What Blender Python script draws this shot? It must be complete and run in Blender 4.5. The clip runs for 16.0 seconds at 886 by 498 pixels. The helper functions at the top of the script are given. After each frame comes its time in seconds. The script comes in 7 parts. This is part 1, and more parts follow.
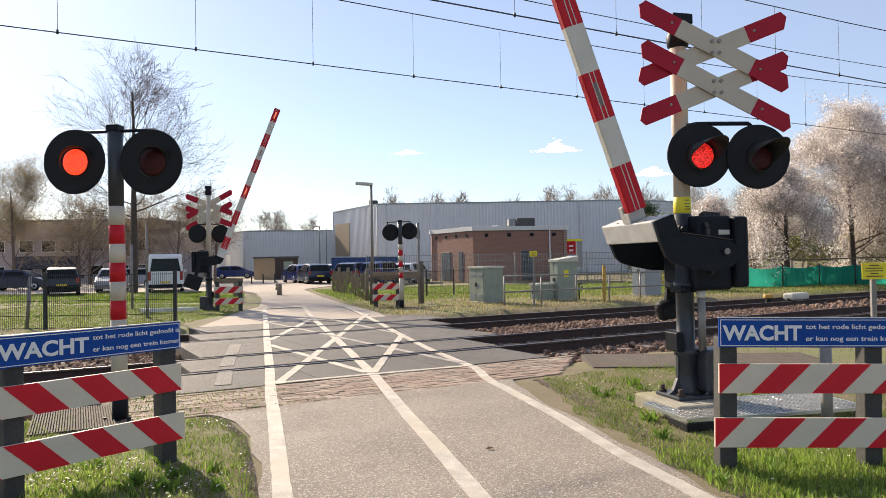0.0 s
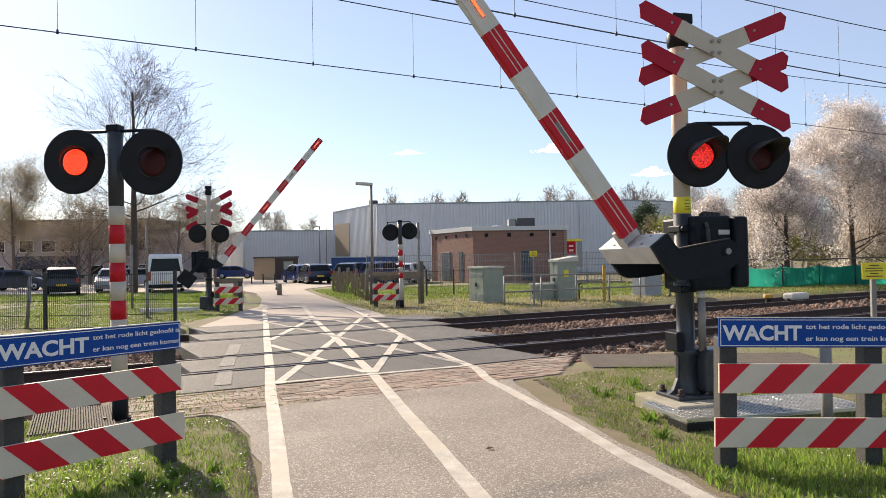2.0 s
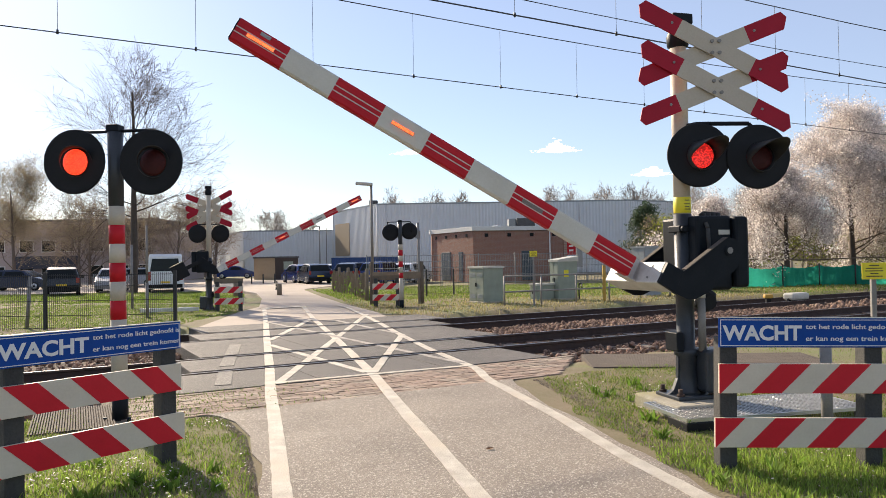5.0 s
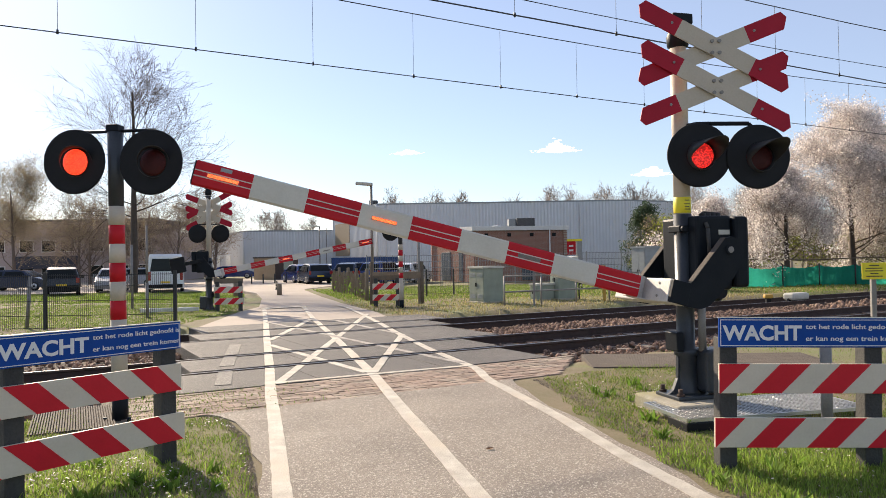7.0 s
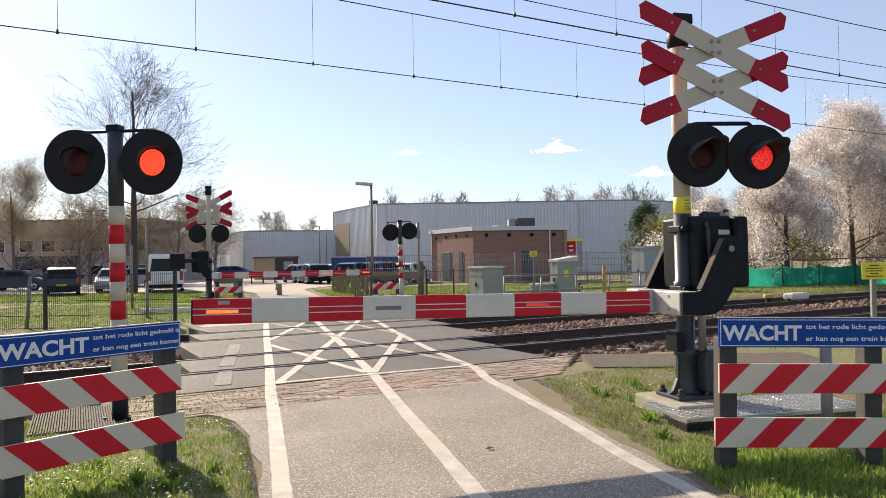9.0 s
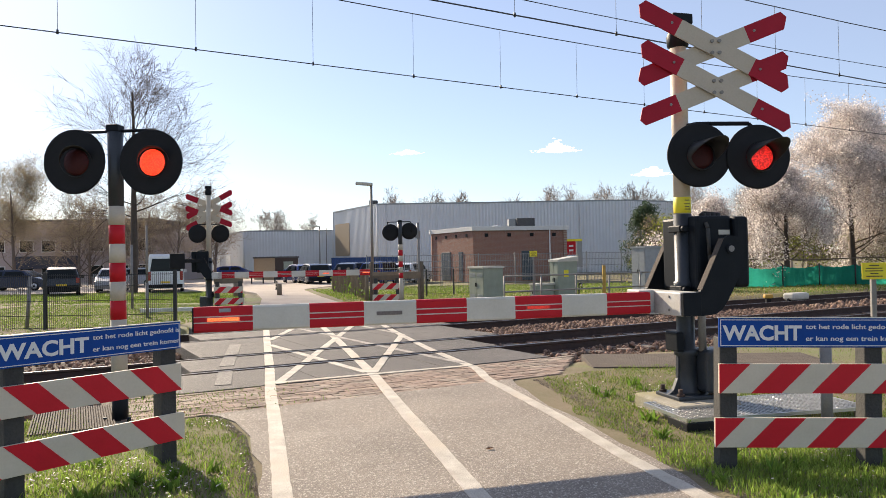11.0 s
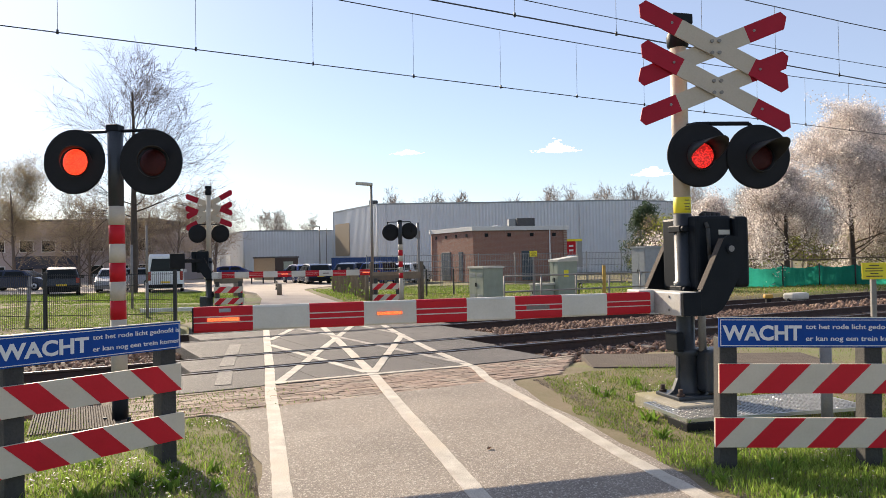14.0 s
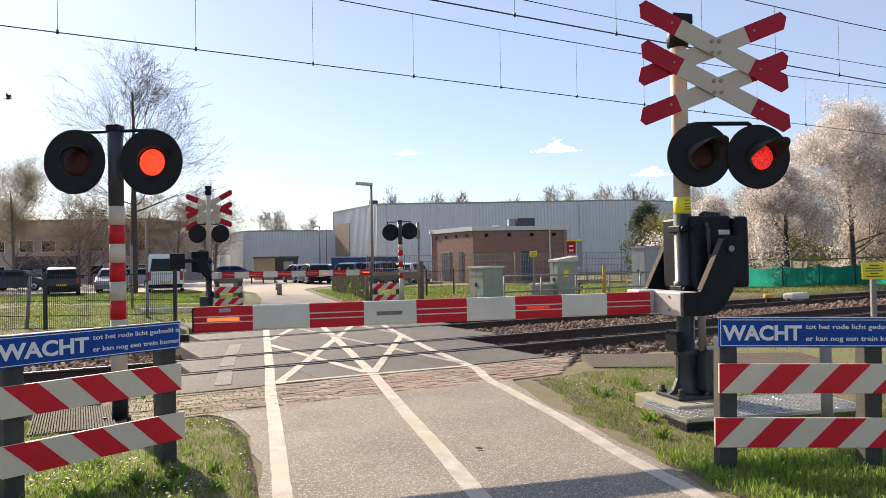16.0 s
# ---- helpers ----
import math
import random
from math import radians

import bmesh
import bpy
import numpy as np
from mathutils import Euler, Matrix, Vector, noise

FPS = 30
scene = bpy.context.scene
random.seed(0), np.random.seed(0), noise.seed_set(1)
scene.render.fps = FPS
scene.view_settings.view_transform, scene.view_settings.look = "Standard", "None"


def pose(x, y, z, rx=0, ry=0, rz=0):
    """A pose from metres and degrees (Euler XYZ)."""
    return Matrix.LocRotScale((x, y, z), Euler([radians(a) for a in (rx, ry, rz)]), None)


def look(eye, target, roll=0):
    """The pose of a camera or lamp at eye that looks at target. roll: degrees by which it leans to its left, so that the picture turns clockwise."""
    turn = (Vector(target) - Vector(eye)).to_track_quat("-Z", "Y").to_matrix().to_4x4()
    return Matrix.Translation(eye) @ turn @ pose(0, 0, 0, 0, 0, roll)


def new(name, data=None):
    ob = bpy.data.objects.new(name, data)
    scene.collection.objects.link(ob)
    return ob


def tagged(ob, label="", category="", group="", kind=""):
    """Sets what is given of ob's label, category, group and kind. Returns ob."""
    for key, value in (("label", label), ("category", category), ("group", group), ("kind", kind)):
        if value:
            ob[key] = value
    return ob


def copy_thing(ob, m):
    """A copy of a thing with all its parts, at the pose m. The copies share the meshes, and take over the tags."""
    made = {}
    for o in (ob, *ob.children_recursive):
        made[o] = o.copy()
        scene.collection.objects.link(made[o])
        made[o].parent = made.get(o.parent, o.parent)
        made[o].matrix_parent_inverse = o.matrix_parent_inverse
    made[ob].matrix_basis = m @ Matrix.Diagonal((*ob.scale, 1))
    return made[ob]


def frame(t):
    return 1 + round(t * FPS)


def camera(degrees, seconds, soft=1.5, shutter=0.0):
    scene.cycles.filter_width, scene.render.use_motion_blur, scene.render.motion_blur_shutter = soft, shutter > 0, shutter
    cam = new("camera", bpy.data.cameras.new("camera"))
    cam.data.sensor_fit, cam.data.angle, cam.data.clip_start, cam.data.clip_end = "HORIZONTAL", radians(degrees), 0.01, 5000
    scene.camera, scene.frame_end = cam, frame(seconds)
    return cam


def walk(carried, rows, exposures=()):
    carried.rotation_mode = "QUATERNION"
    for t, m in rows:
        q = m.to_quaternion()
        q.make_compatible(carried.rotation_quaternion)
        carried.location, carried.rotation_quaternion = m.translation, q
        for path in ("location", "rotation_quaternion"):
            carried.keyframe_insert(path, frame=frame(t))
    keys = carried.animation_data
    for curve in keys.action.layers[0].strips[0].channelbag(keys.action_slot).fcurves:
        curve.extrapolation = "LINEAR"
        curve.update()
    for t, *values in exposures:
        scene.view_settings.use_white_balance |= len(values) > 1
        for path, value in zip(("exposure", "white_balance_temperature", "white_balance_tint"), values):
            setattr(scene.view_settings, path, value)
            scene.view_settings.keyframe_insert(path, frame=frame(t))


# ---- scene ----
cam = camera(63.38, 16.0, soft=0.8)
STAND = Matrix.Translation((0, 0, 1.45)) @ pose(0, 0, 0, 90.9, 0, 0) @ pose(0, 0, 0, 0, 0, -1.0)
walk(cam, [(0.0, STAND), (16.0, STAND)], exposures=[(0.0, 0.8, 6350, 14), (16.0, 0.8, 6350, 14)])

# ---- daylight: low spring sun ahead of the camera, to its left ----
SUN_EL, SUN_AZ = 27.0, -35.0
world = bpy.data.worlds.new("sky")
scene.world = world
world.use_nodes = True
wn = world.node_tree
sky = wn.nodes.new("ShaderNodeTexSky")
sky.sky_type, sky.sun_disc = "NISHITA", False
sky.sun_elevation, sky.sun_rotation = radians(SUN_EL), radians(SUN_AZ)
sky.air_density, sky.dust_density, sky.ozone_density = 1.0, 0.25, 3.0
veil = wn.nodes.new("ShaderNodeMix")   # thin high haze
veil.data_type = "RGBA"
veil.inputs[0].default_value, veil.inputs[7].default_value = 0.4, (4.1, 4.15, 4.5, 1)
wn.links.new(sky.outputs[0], veil.inputs[6])
wn.links.new(veil.outputs[2], wn.nodes["Background"].inputs[0])
wn.nodes["Background"].inputs[1].default_value = 0.1
sun = new("sun", bpy.data.lights.new("sun", "SUN"))
sun.data.energy, sun.data.angle, sun.data.color = 5.0, radians(0.6), (1.0, 0.84, 0.61)
sd = Vector((math.sin(radians(SUN_AZ)) * math.cos(radians(SUN_EL)), math.cos(radians(SUN_AZ)) * math.cos(radians(SUN_EL)), math.sin(radians(SUN_EL))))
sun.matrix_world = look(sd * 100, (0, 0, 0))

# ---- directions of the place ----
RAIL = Vector((0.872, 0.489, 0))     # along the tracks
ACROSS = Vector((-0.489, 0.872, 0))  # over the tracks
WAY = Vector((-0.25, 0.968, 0))      # along the path
SIDE = Vector((0.968, 0.25, 0))      # to the right of the path
rng = np.random.default_rng(7)


def rail_xy(t, d, z=0.0):
    return RAIL * t + ACROSS * d + Vector((0, 0, z))


def way_xy(s, q, z=0.0):
    return WAY * s + SIDE * q + Vector((0, 0, z))


# ---- materials ----
def mat(name, col, col2=None, rough=0.6, metal=0.0, scale=8.0, fine=60.0, bump=0.1, contrast=0.5, spec=0.5, island=0.0, randob=0.0, col3=None, world_space=False):
    """A painted, stony or metallic surface: two colours mixed by coarse and fine noise, with relief."""
    m = bpy.data.materials.new(name)
    m.use_nodes = True
    nt = m.node_tree
    N, K = nt.nodes, nt.links
    b = N["Principled BSDF"]
    b.inputs["Roughness"].default_value, b.inputs["Metallic"].default_value = rough, metal
    b.inputs["Specular IOR Level"].default_value = spec
    col2 = col2 or tuple(c * 0.72 for c in col)
    if world_space:
        co = N.new("ShaderNodeNewGeometry").outputs["Position"]
    else:
        co = N.new("ShaderNodeTexCoord").outputs["Object"]
    n1, n2 = N.new("ShaderNodeTexNoise"), N.new("ShaderNodeTexNoise")
    for n, s, d in ((n1, scale, 5), (n2, fine, 3)):
        n.inputs["Scale"].default_value, n.inputs["Detail"].default_value = s, d
        K.new(co, n.inputs["Vector"])
    add = N.new("ShaderNodeMath")
    add.operation = "MULTIPLY_ADD"
    K.new(n2.outputs[0], add.inputs[0])
    add.inputs[1].default_value = 0.6
    K.new(n1.outputs[0], add.inputs[2])
    rng_ = N.new("ShaderNodeMapRange")
    rng_.inputs[1].default_value, rng_.inputs[2].default_value = 0.8 - 0.28 / max(contrast, 0.05) * 0.5, 0.8 + 0.28 / max(contrast, 0.05) * 0.5
    K.new(add.outputs[0], rng_.inputs[0])
    mix = N.new("ShaderNodeMix")
    mix.data_type = "RGBA"
    mix.inputs[6].default_value, mix.inputs[7].default_value = (*col, 1), (*col2, 1)
    K.new(rng_.outputs[0], mix.inputs[0])
    out = mix.outputs[2]
    if col3:
        n3 = N.new("ShaderNodeTexNoise")
        n3.inputs["Scale"].default_value, n3.inputs["Detail"].default_value = scale * 0.22, 3
        K.new(co, n3.inputs["Vector"])
        r3 = N.new("ShaderNodeMapRange")
        r3.inputs[1].default_value, r3.inputs[2].default_value = 0.48, 0.66
        K.new(n3.outputs[0], r3.inputs[0])
        m3 = N.new("ShaderNodeMix")
        m3.data_type = "RGBA"
        K.new(r3.outputs[0], m3.inputs[0])
        K.new(out, m3.inputs[6])
        m3.inputs[7].default_value = (*col3, 1)
        out = m3.outputs[2]
    if island or randob:
        g = N.new("ShaderNodeNewGeometry").outputs["Random Per Island"] if island else N.new("ShaderNodeObjectInfo").outputs["Random"]
        r = N.new("ShaderNodeMapRange")
        k = island or randob
        r.inputs[3].default_value, r.inputs[4].default_value = 1 - k, 1 + k
        K.new(g, r.inputs[0])
        h = N.new("ShaderNodeHueSaturation")
        K.new(r.outputs[0], h.inputs["Value"])
        K.new(out, h.inputs["Color"])
        out = h.outputs[0]
    K.new(out, b.inputs["Base Color"])
    if bump:
        bp = N.new("ShaderNodeBump")
        bp.inputs["Strength"].default_value, bp.inputs["Distance"].default_value = bump, 0.02
        K.new(n2.outputs[0], bp.inputs["Height"])
        K.new(bp.outputs[0], b.inputs["Normal"])
    return m


def leafy(name, col, col2, through_=0.5, rough=0.6):
    """Leaves, blades and petals: light passes through them; each differs a little."""
    m = mat(name, col, col2, rough=rough, bump=0, island=0.45, spec=0.25)
    nt = m.node_tree
    b = nt.nodes["Principled BSDF"]
    src = b.inputs["Base Color"].links[0].from_socket
    tr = nt.nodes.new("ShaderNodeBsdfTranslucent")
    mx = nt.nodes.new("ShaderNodeMixShader")
    mx.inputs[0].default_value = through_
    nt.links.new(src, tr.inputs[0])
    nt.links.new(b.outputs[0], mx.inputs[1])
    nt.links.new(tr.outputs[0], mx.inputs[2])
    nt.links.new(mx.outputs[0], nt.nodes["Material Output"].inputs[0])
    return m


def glow(name, col, strength, cells=0.0):
    m = bpy.data.materials.new(name)
    m.use_nodes = True
    nt = m.node_tree
    b = nt.nodes["Principled BSDF"]
    b.inputs["Base Color"].default_value = (0.3, 0.01, 0.01, 1)
    b.inputs["Emission Color"].default_value = (*col, 1)
    b.inputs["Emission Strength"].default_value = strength
    if cells:
        v = nt.nodes.new("ShaderNodeTexVoronoi")
        v.inputs["Scale"].default_value = cells
        nt.links.new(nt.nodes.new("ShaderNodeTexCoord").outputs["Object"], v.inputs["Vector"])
        r = nt.nodes.new("ShaderNodeMapRange")
        r.inputs[1].default_value, r.inputs[2].default_value = 0.1, 0.7
        r.inputs[3].default_value, r.inputs[4].default_value = strength * 1.9, strength * 0.3
        nt.links.new(v.outputs["Distance"], r.inputs[0])
        nt.links.new(r.outputs[0], b.inputs["Emission Strength"])
    return m


def glassy(name, col, rough=0.05):
    m = mat(name, col, col, rough=rough, bump=0, spec=0.9)
    return m


def gritty(name, stone, pale, gap, patch, rough=0.85):
    """Worn asphalt: pale and dark chippings in a darker binder, with faint broad patches."""
    m = mat(name, stone, gap, rough=rough, scale=1.2, fine=75, bump=0.0, contrast=0.55, world_space=True, col3=patch)
    nt = m.node_tree
    N, K = nt.nodes, nt.links
    b = N["Principled BSDF"]
    src = b.inputs["Base Color"].links[0].from_socket
    pos = N.new("ShaderNodeNewGeometry").outputs["Position"]
    v = N.new("ShaderNodeTexVoronoi")
    v.inputs["Scale"].default_value = 115
    K.new(pos, v.inputs["Vector"])
    sep = N.new("ShaderNodeSeparateColor")
    K.new(v.outputs["Color"], sep.inputs[0])
    for k, (lo, hi, col, amt) in enumerate(((0.78, 0.95, pale, 0.95), (0.25, 0.06, gap, 0.9))):
        r = N.new("ShaderNodeMapRange")
        r.inputs[1].default_value, r.inputs[2].default_value, r.inputs[4].default_value = lo, hi, amt
        K.new(sep.outputs[0], r.inputs[0])
        mx = N.new("ShaderNodeMix")
        mx.data_type = "RGBA"
        K.new(r.outputs[0], mx.inputs[0])
        K.new(src, mx.inputs[6])
        mx.inputs[7].default_value = (*col, 1)
        src = mx.outputs[2]
    K.new(src, b.inputs["Base Color"])
    bp = N.new("ShaderNodeBump")
    bp.inputs["Strength"].default_value, bp.inputs["Distance"].default_value = 0.7, 0.006
    K.new(v.outputs["Distance"], bp.inputs["Height"])
    K.new(bp.outputs[0], b.inputs["Normal"])
    return m


M_ASPHALT = gritty("asphalt", (0.31, 0.268, 0.22), (0.52, 0.47, 0.4), (0.17, 0.145, 0.12), (0.275, 0.235, 0.19))
M_DECK = gritty("deck_asphalt", (0.09, 0.082, 0.077), (0.21, 0.195, 0.18), (0.045, 0.042, 0.042), (0.115, 0.103, 0.094), 0.8)
M_PAINT = mat("road_paint", (0.61, 0.57, 0.49), (0.38, 0.34, 0.285), rough=0.75, scale=5, fine=120, bump=0.4, contrast=0.6, world_space=True, col3=(0.52, 0.45, 0.36))
M_PAINT_WORN = mat("worn_road_paint", (0.42, 0.38, 0.33), (0.17, 0.155, 0.145), rough=0.75, scale=6, fine=80, bump=0.3, contrast=0.7, world_space=True)
M_FADED = gritty("faded_asphalt", (0.18, 0.165, 0.15), (0.33, 0.31, 0.28), (0.09, 0.085, 0.08), (0.2, 0.185, 0.165), 0.8)
M_PAVER = mat("clay_paver", (0.32, 0.225, 0.17), (0.21, 0.155, 0.12), rough=0.85, scale=9, fine=120, bump=0.5, randob=0.3, world_space=True, col3=(0.33, 0.27, 0.21))
M_PALEPATH = mat("pale_paving", (0.44, 0.375, 0.315), (0.35, 0.295, 0.245), rough=0.9, scale=0.6, fine=40, bump=0.3, world_space=True)
M_SAND = mat("joint_sand", (0.2, 0.17, 0.12), (0.13, 0.11, 0.07), rough=0.95, scale=6, fine=100, bump=0.5, world_space=True)
M_SOIL = mat("meadow_soil", (0.14, 0.125, 0.06), (0.21, 0.165, 0.105), rough=0.95, scale=2.0, fine=45, bump=0.8, contrast=0.6, world_space=True, col3=(0.16, 0.18, 0.06))
M_GRAVELBED = mat("track_bed", (0.13, 0.095, 0.075), (0.07, 0.05, 0.04), rough=0.95, scale=12, fine=70, bump=0.9, world_space=True)
M_STONE = mat("ballast_stone", (0.31, 0.2, 0.14), (0.16, 0.1, 0.072), rough=0.9, scale=6, fine=40, bump=0.4, island=0.45)
M_RAILTOP = mat("rail_head", (0.3, 0.29, 0.29), (0.2, 0.19, 0.19), rough=0.35, metal=1.0, scale=5, fine=90, bump=0.03)
M_RAIL = mat("rusty_rail", (0.075, 0.045, 0.035), (0.04, 0.027, 0.024), rough=0.75, metal=0.2, scale=10, fine=90, bump=0.3)
M_SLEEPER = mat("sleeper", (0.27, 0.23, 0.19), (0.17, 0.13, 0.1), rough=0.9, scale=9, fine=60, bump=0.4)
M_CONCRETE = mat("concrete", (0.42, 0.39, 0.32), (0.27, 0.25, 0.19), rough=0.9, scale=5, fine=50, bump=0.45, contrast=0.6, col3=(0.33, 0.3, 0.14))
M_DARK = mat("dark_blue_paint", (0.006, 0.009, 0.013), (0.012, 0.015, 0.019), rough=0.5, scale=6, fine=70, bump=0.06, spec=0.13)
M_SLATE = mat("slate_grey_paint", (0.024, 0.03, 0.038), (0.04, 0.047, 0.055), rough=0.38, scale=6, fine=70, bump=0.08, spec=0.4)
M_DARKMATT = mat("black_backboard", (0.008, 0.009, 0.011), (0.013, 0.014, 0.016), rough=0.6, scale=7, fine=90, bump=0.05, spec=0.2)
M_RIM = mat("hood_black", (0.01, 0.011, 0.012), (0.016, 0.016, 0.018), rough=0.5, bump=0.04)
M_WHITE = mat("white_paint", (0.52, 0.47, 0.385), (0.41, 0.365, 0.29), rough=0.55, scale=4, fine=60, bump=0.05, spec=0.25, contrast=0.4)
M_BOARD = mat("board_white", (0.64, 0.58, 0.47), (0.54, 0.485, 0.38), rough=0.5, scale=5, fine=60, bump=0.05, contrast=0.4, spec=0.3)
M_BOARDRED = mat("board_red", (0.6, 0.014, 0.028), (0.5, 0.012, 0.022), rough=0.5, scale=5, fine=60, bump=0.05, contrast=0.4, spec=0.25)
M_BOOMWHITE = mat("boom_white", (0.6, 0.585, 0.52), (0.49, 0.475, 0.41), rough=0.45, scale=4, fine=60, bump=0.05, spec=0.3, contrast=0.4)
M_RED = mat("red_paint", (0.5, 0.012, 0.022), (0.4, 0.01, 0.018), rough=0.5, scale=4, fine=60, bump=0.05, spec=0.22, contrast=0.4)
M_DEEPRED = mat("sign_red", (0.38, 0.01, 0.03), (0.31, 0.009, 0.024), rough=0.5, scale=4, fine=60, bump=0.04, spec=0.2)
M_GROOVE = mat("boom_strip", (0.6, 0.55, 0.5), (0.42, 0.36, 0.33), rough=0.5, bump=0.05)
M_BLUE = mat("sign_blue", (0.006, 0.062, 0.3), (0.005, 0.052, 0.26), rough=0.5, scale=3, fine=70, bump=0.03, spec=0.18)
M_LETTER = mat("letter_white", (0.74, 0.75, 0.74), (0.64, 0.65, 0.64), rough=0.5, bump=0)
M_POSTWOOD = mat("grey_plastic_post", (0.034, 0.034, 0.032), (0.055, 0.054, 0.05), rough=0.8, scale=6, fine=60, bump=0.3, contrast=0.6)
M_GALV = mat("galvanised_steel", (0.62, 0.63, 0.63), (0.48, 0.49, 0.5), rough=0.32, metal=0.75, scale=10, fine=90, bump=0.1)
M_GALVDULL = mat("dull_steel", (0.28, 0.27, 0.25), (0.2, 0.19, 0.18), rough=0.6, metal=0.4, scale=8, fine=80, bump=0.15)
M_BRACKET = mat("weathered_white_bracket", (0.62, 0.61, 0.57), (0.45, 0.43, 0.39), rough=0.5, scale=7, fine=70, bump=0.1, contrast=0.5)
M_RIBRUBBER = mat("brown_ribbed_mat", (0.095, 0.076, 0.062), (0.06, 0.048, 0.04), rough=0.88, scale=5, fine=60, bump=0.3)
M_YELLOW = mat("yellow_sign", (0.78, 0.68, 0.02), (0.66, 0.56, 0.02), rough=0.5, bump=0.03)
M_YELLOWDK = mat("ochre_paint", (0.5, 0.3, 0.04), (0.4, 0.25, 0.05), rough=0.55, bump=0.05)
M_INK = mat("black_print", (0.03, 0.03, 0.025), (0.04, 0.04, 0.03), rough=0.6, bump=0)
M_CABINET = mat("green_grey_cabinet", (0.29, 0.33, 0.26), (0.22, 0.25, 0.2), rough=0.6, scale=4, fine=50, bump=0.1, contrast=0.5)
M_CABTOP = mat("pale_cabinet_top", (0.55, 0.54, 0.47), (0.42, 0.41, 0.36), rough=0.6, bump=0.1)
M_GREYCAB = mat("grey_cabinet", (0.3, 0.33, 0.34), (0.24, 0.26, 0.27), rough=0.55, bump=0.08)
M_HALL = mat("grey_cladding", (0.62, 0.64, 0.66), (0.55, 0.565, 0.585), rough=0.45, metal=0.15, scale=0.8, fine=9, bump=0.02, contrast=0.4)
M_TRIM = mat("white_fascia", (0.66, 0.66, 0.64), (0.56, 0.56, 0.54), rough=0.6, bump=0.03)
M_ROOF = mat("roof_felt", (0.1, 0.1, 0.1), (0.07, 0.07, 0.07), rough=0.9, bump=0.1)
M_BROWN = mat("brown_boarding", (0.06, 0.042, 0.034), (0.045, 0.033, 0.027), rough=0.8, bump=0.1)
M_OFFICE = mat("brown_office_wall", (0.4, 0.34, 0.33), (0.33, 0.285, 0.275), rough=0.85, scale=0.8, fine=12, bump=0.1)
M_TANDOOR = mat("sand_coloured_door", (0.4, 0.31, 0.2), (0.33, 0.25, 0.16), rough=0.6, bump=0.05)
M_CONTAINER = mat("blue_container", (0.018, 0.06, 0.2), (0.014, 0.045, 0.15), rough=0.5, bump=0.1)
M_GLASS = mat("dark_window", (0.01, 0.014, 0.016), (0.008, 0.011, 0.013), rough=0.12, bump=0, spec=0.15)
M_NAVY = mat("navy_cladding", (0.02, 0.03, 0.06), (0.015, 0.022, 0.045), rough=0.6, bump=0.03)
M_DOORBLUE = mat("dark_door", (0.05, 0.07, 0.09), (0.04, 0.055, 0.07), rough=0.5, bump=0.03)
M_FENCE = mat("black_fence", (0.012, 0.014, 0.014), (0.02, 0.022, 0.022), rough=0.5, bump=0.03)
M_MESHFENCE = mat("grey_fence_wire", (0.3, 0.31, 0.31), (0.24, 0.25, 0.25), rough=0.5, metal=0.4, bump=0.03)
M_OLDWOOD = mat("weathered_wood", (0.2, 0.16, 0.11), (0.12, 0.095, 0.07), rough=0.9, scale=6, fine=60, bump=0.4, randob=0.3)
M_BARK = mat("bark", (0.085, 0.068, 0.055), (0.05, 0.04, 0.034), rough=0.95, scale=4, fine=40, bump=0.5)
M_TWIG = mat("twigs", (0.16, 0.125, 0.105), (0.12, 0.095, 0.08), rough=0.9, scale=4, fine=40, bump=0)
# twigs lightened to imitate haze; nearer crowns share this colour
M_TWIGHAZE = mat("haze_pale_twigs", (0.33, 0.26, 0.21), (0.26, 0.2, 0.165), rough=0.9, scale=4, fine=40, bump=0)
# bark of the distant trees: aerial haze is put into the base colour
M_HAZEWOOD = mat("haze_pale_bark", (0.36, 0.3, 0.26), (0.3, 0.25, 0.21), rough=0.9, scale=2, fine=20, bump=0)
M_GRASS = leafy("grass_blade", (0.125, 0.205, 0.03), (0.2, 0.265, 0.055), 0.5)
M_LUSH = leafy("lush_grass_blade", (0.19, 0.3, 0.045), (0.29, 0.38, 0.08), 0.52)
M_GRASSDRY = leafy("dry_grass_blade", (0.4, 0.34, 0.17), (0.3, 0.27, 0.1), 0.4)
M_WEED = leafy("broad_leaf", (0.12, 0.22, 0.03), (0.17, 0.27, 0.04), 0.45)
M_PETAL = leafy("white_petal", (0.8, 0.74, 0.72), (0.74, 0.66, 0.64), 0.3)
M_BLOSSOM = leafy("blossom", (0.8, 0.75, 0.72), (0.69, 0.63, 0.59), 0.55)
M_SCREEN = leafy("green_screen_cloth", (0.06, 0.58, 0.45), (0.045, 0.48, 0.37), 0.7)
M_BUD = leafy("opening_bud", (0.29, 0.25, 0.16), (0.35, 0.29, 0.19), 0.5)
M_FRESH = leafy("fresh_leaf", (0.2, 0.24, 0.03), (0.28, 0.3, 0.06), 0.5)
M_PINE = leafy("pine_needle", (0.1, 0.14, 0.085), (0.075, 0.11, 0.06), 0.3)
M_TYRE = mat("tyre", (0.012, 0.012, 0.012), (0.02, 0.02, 0.02), rough=0.9, bump=0.1, spec=0.15)
M_ALLOY = mat("alloy", (0.5, 0.5, 0.5), (0.4, 0.4, 0.4), rough=0.35, metal=0.9, bump=0)
M_REDLAMP = glassy("red_lamp_glass", (0.25, 0.01, 0.01), 0.15)
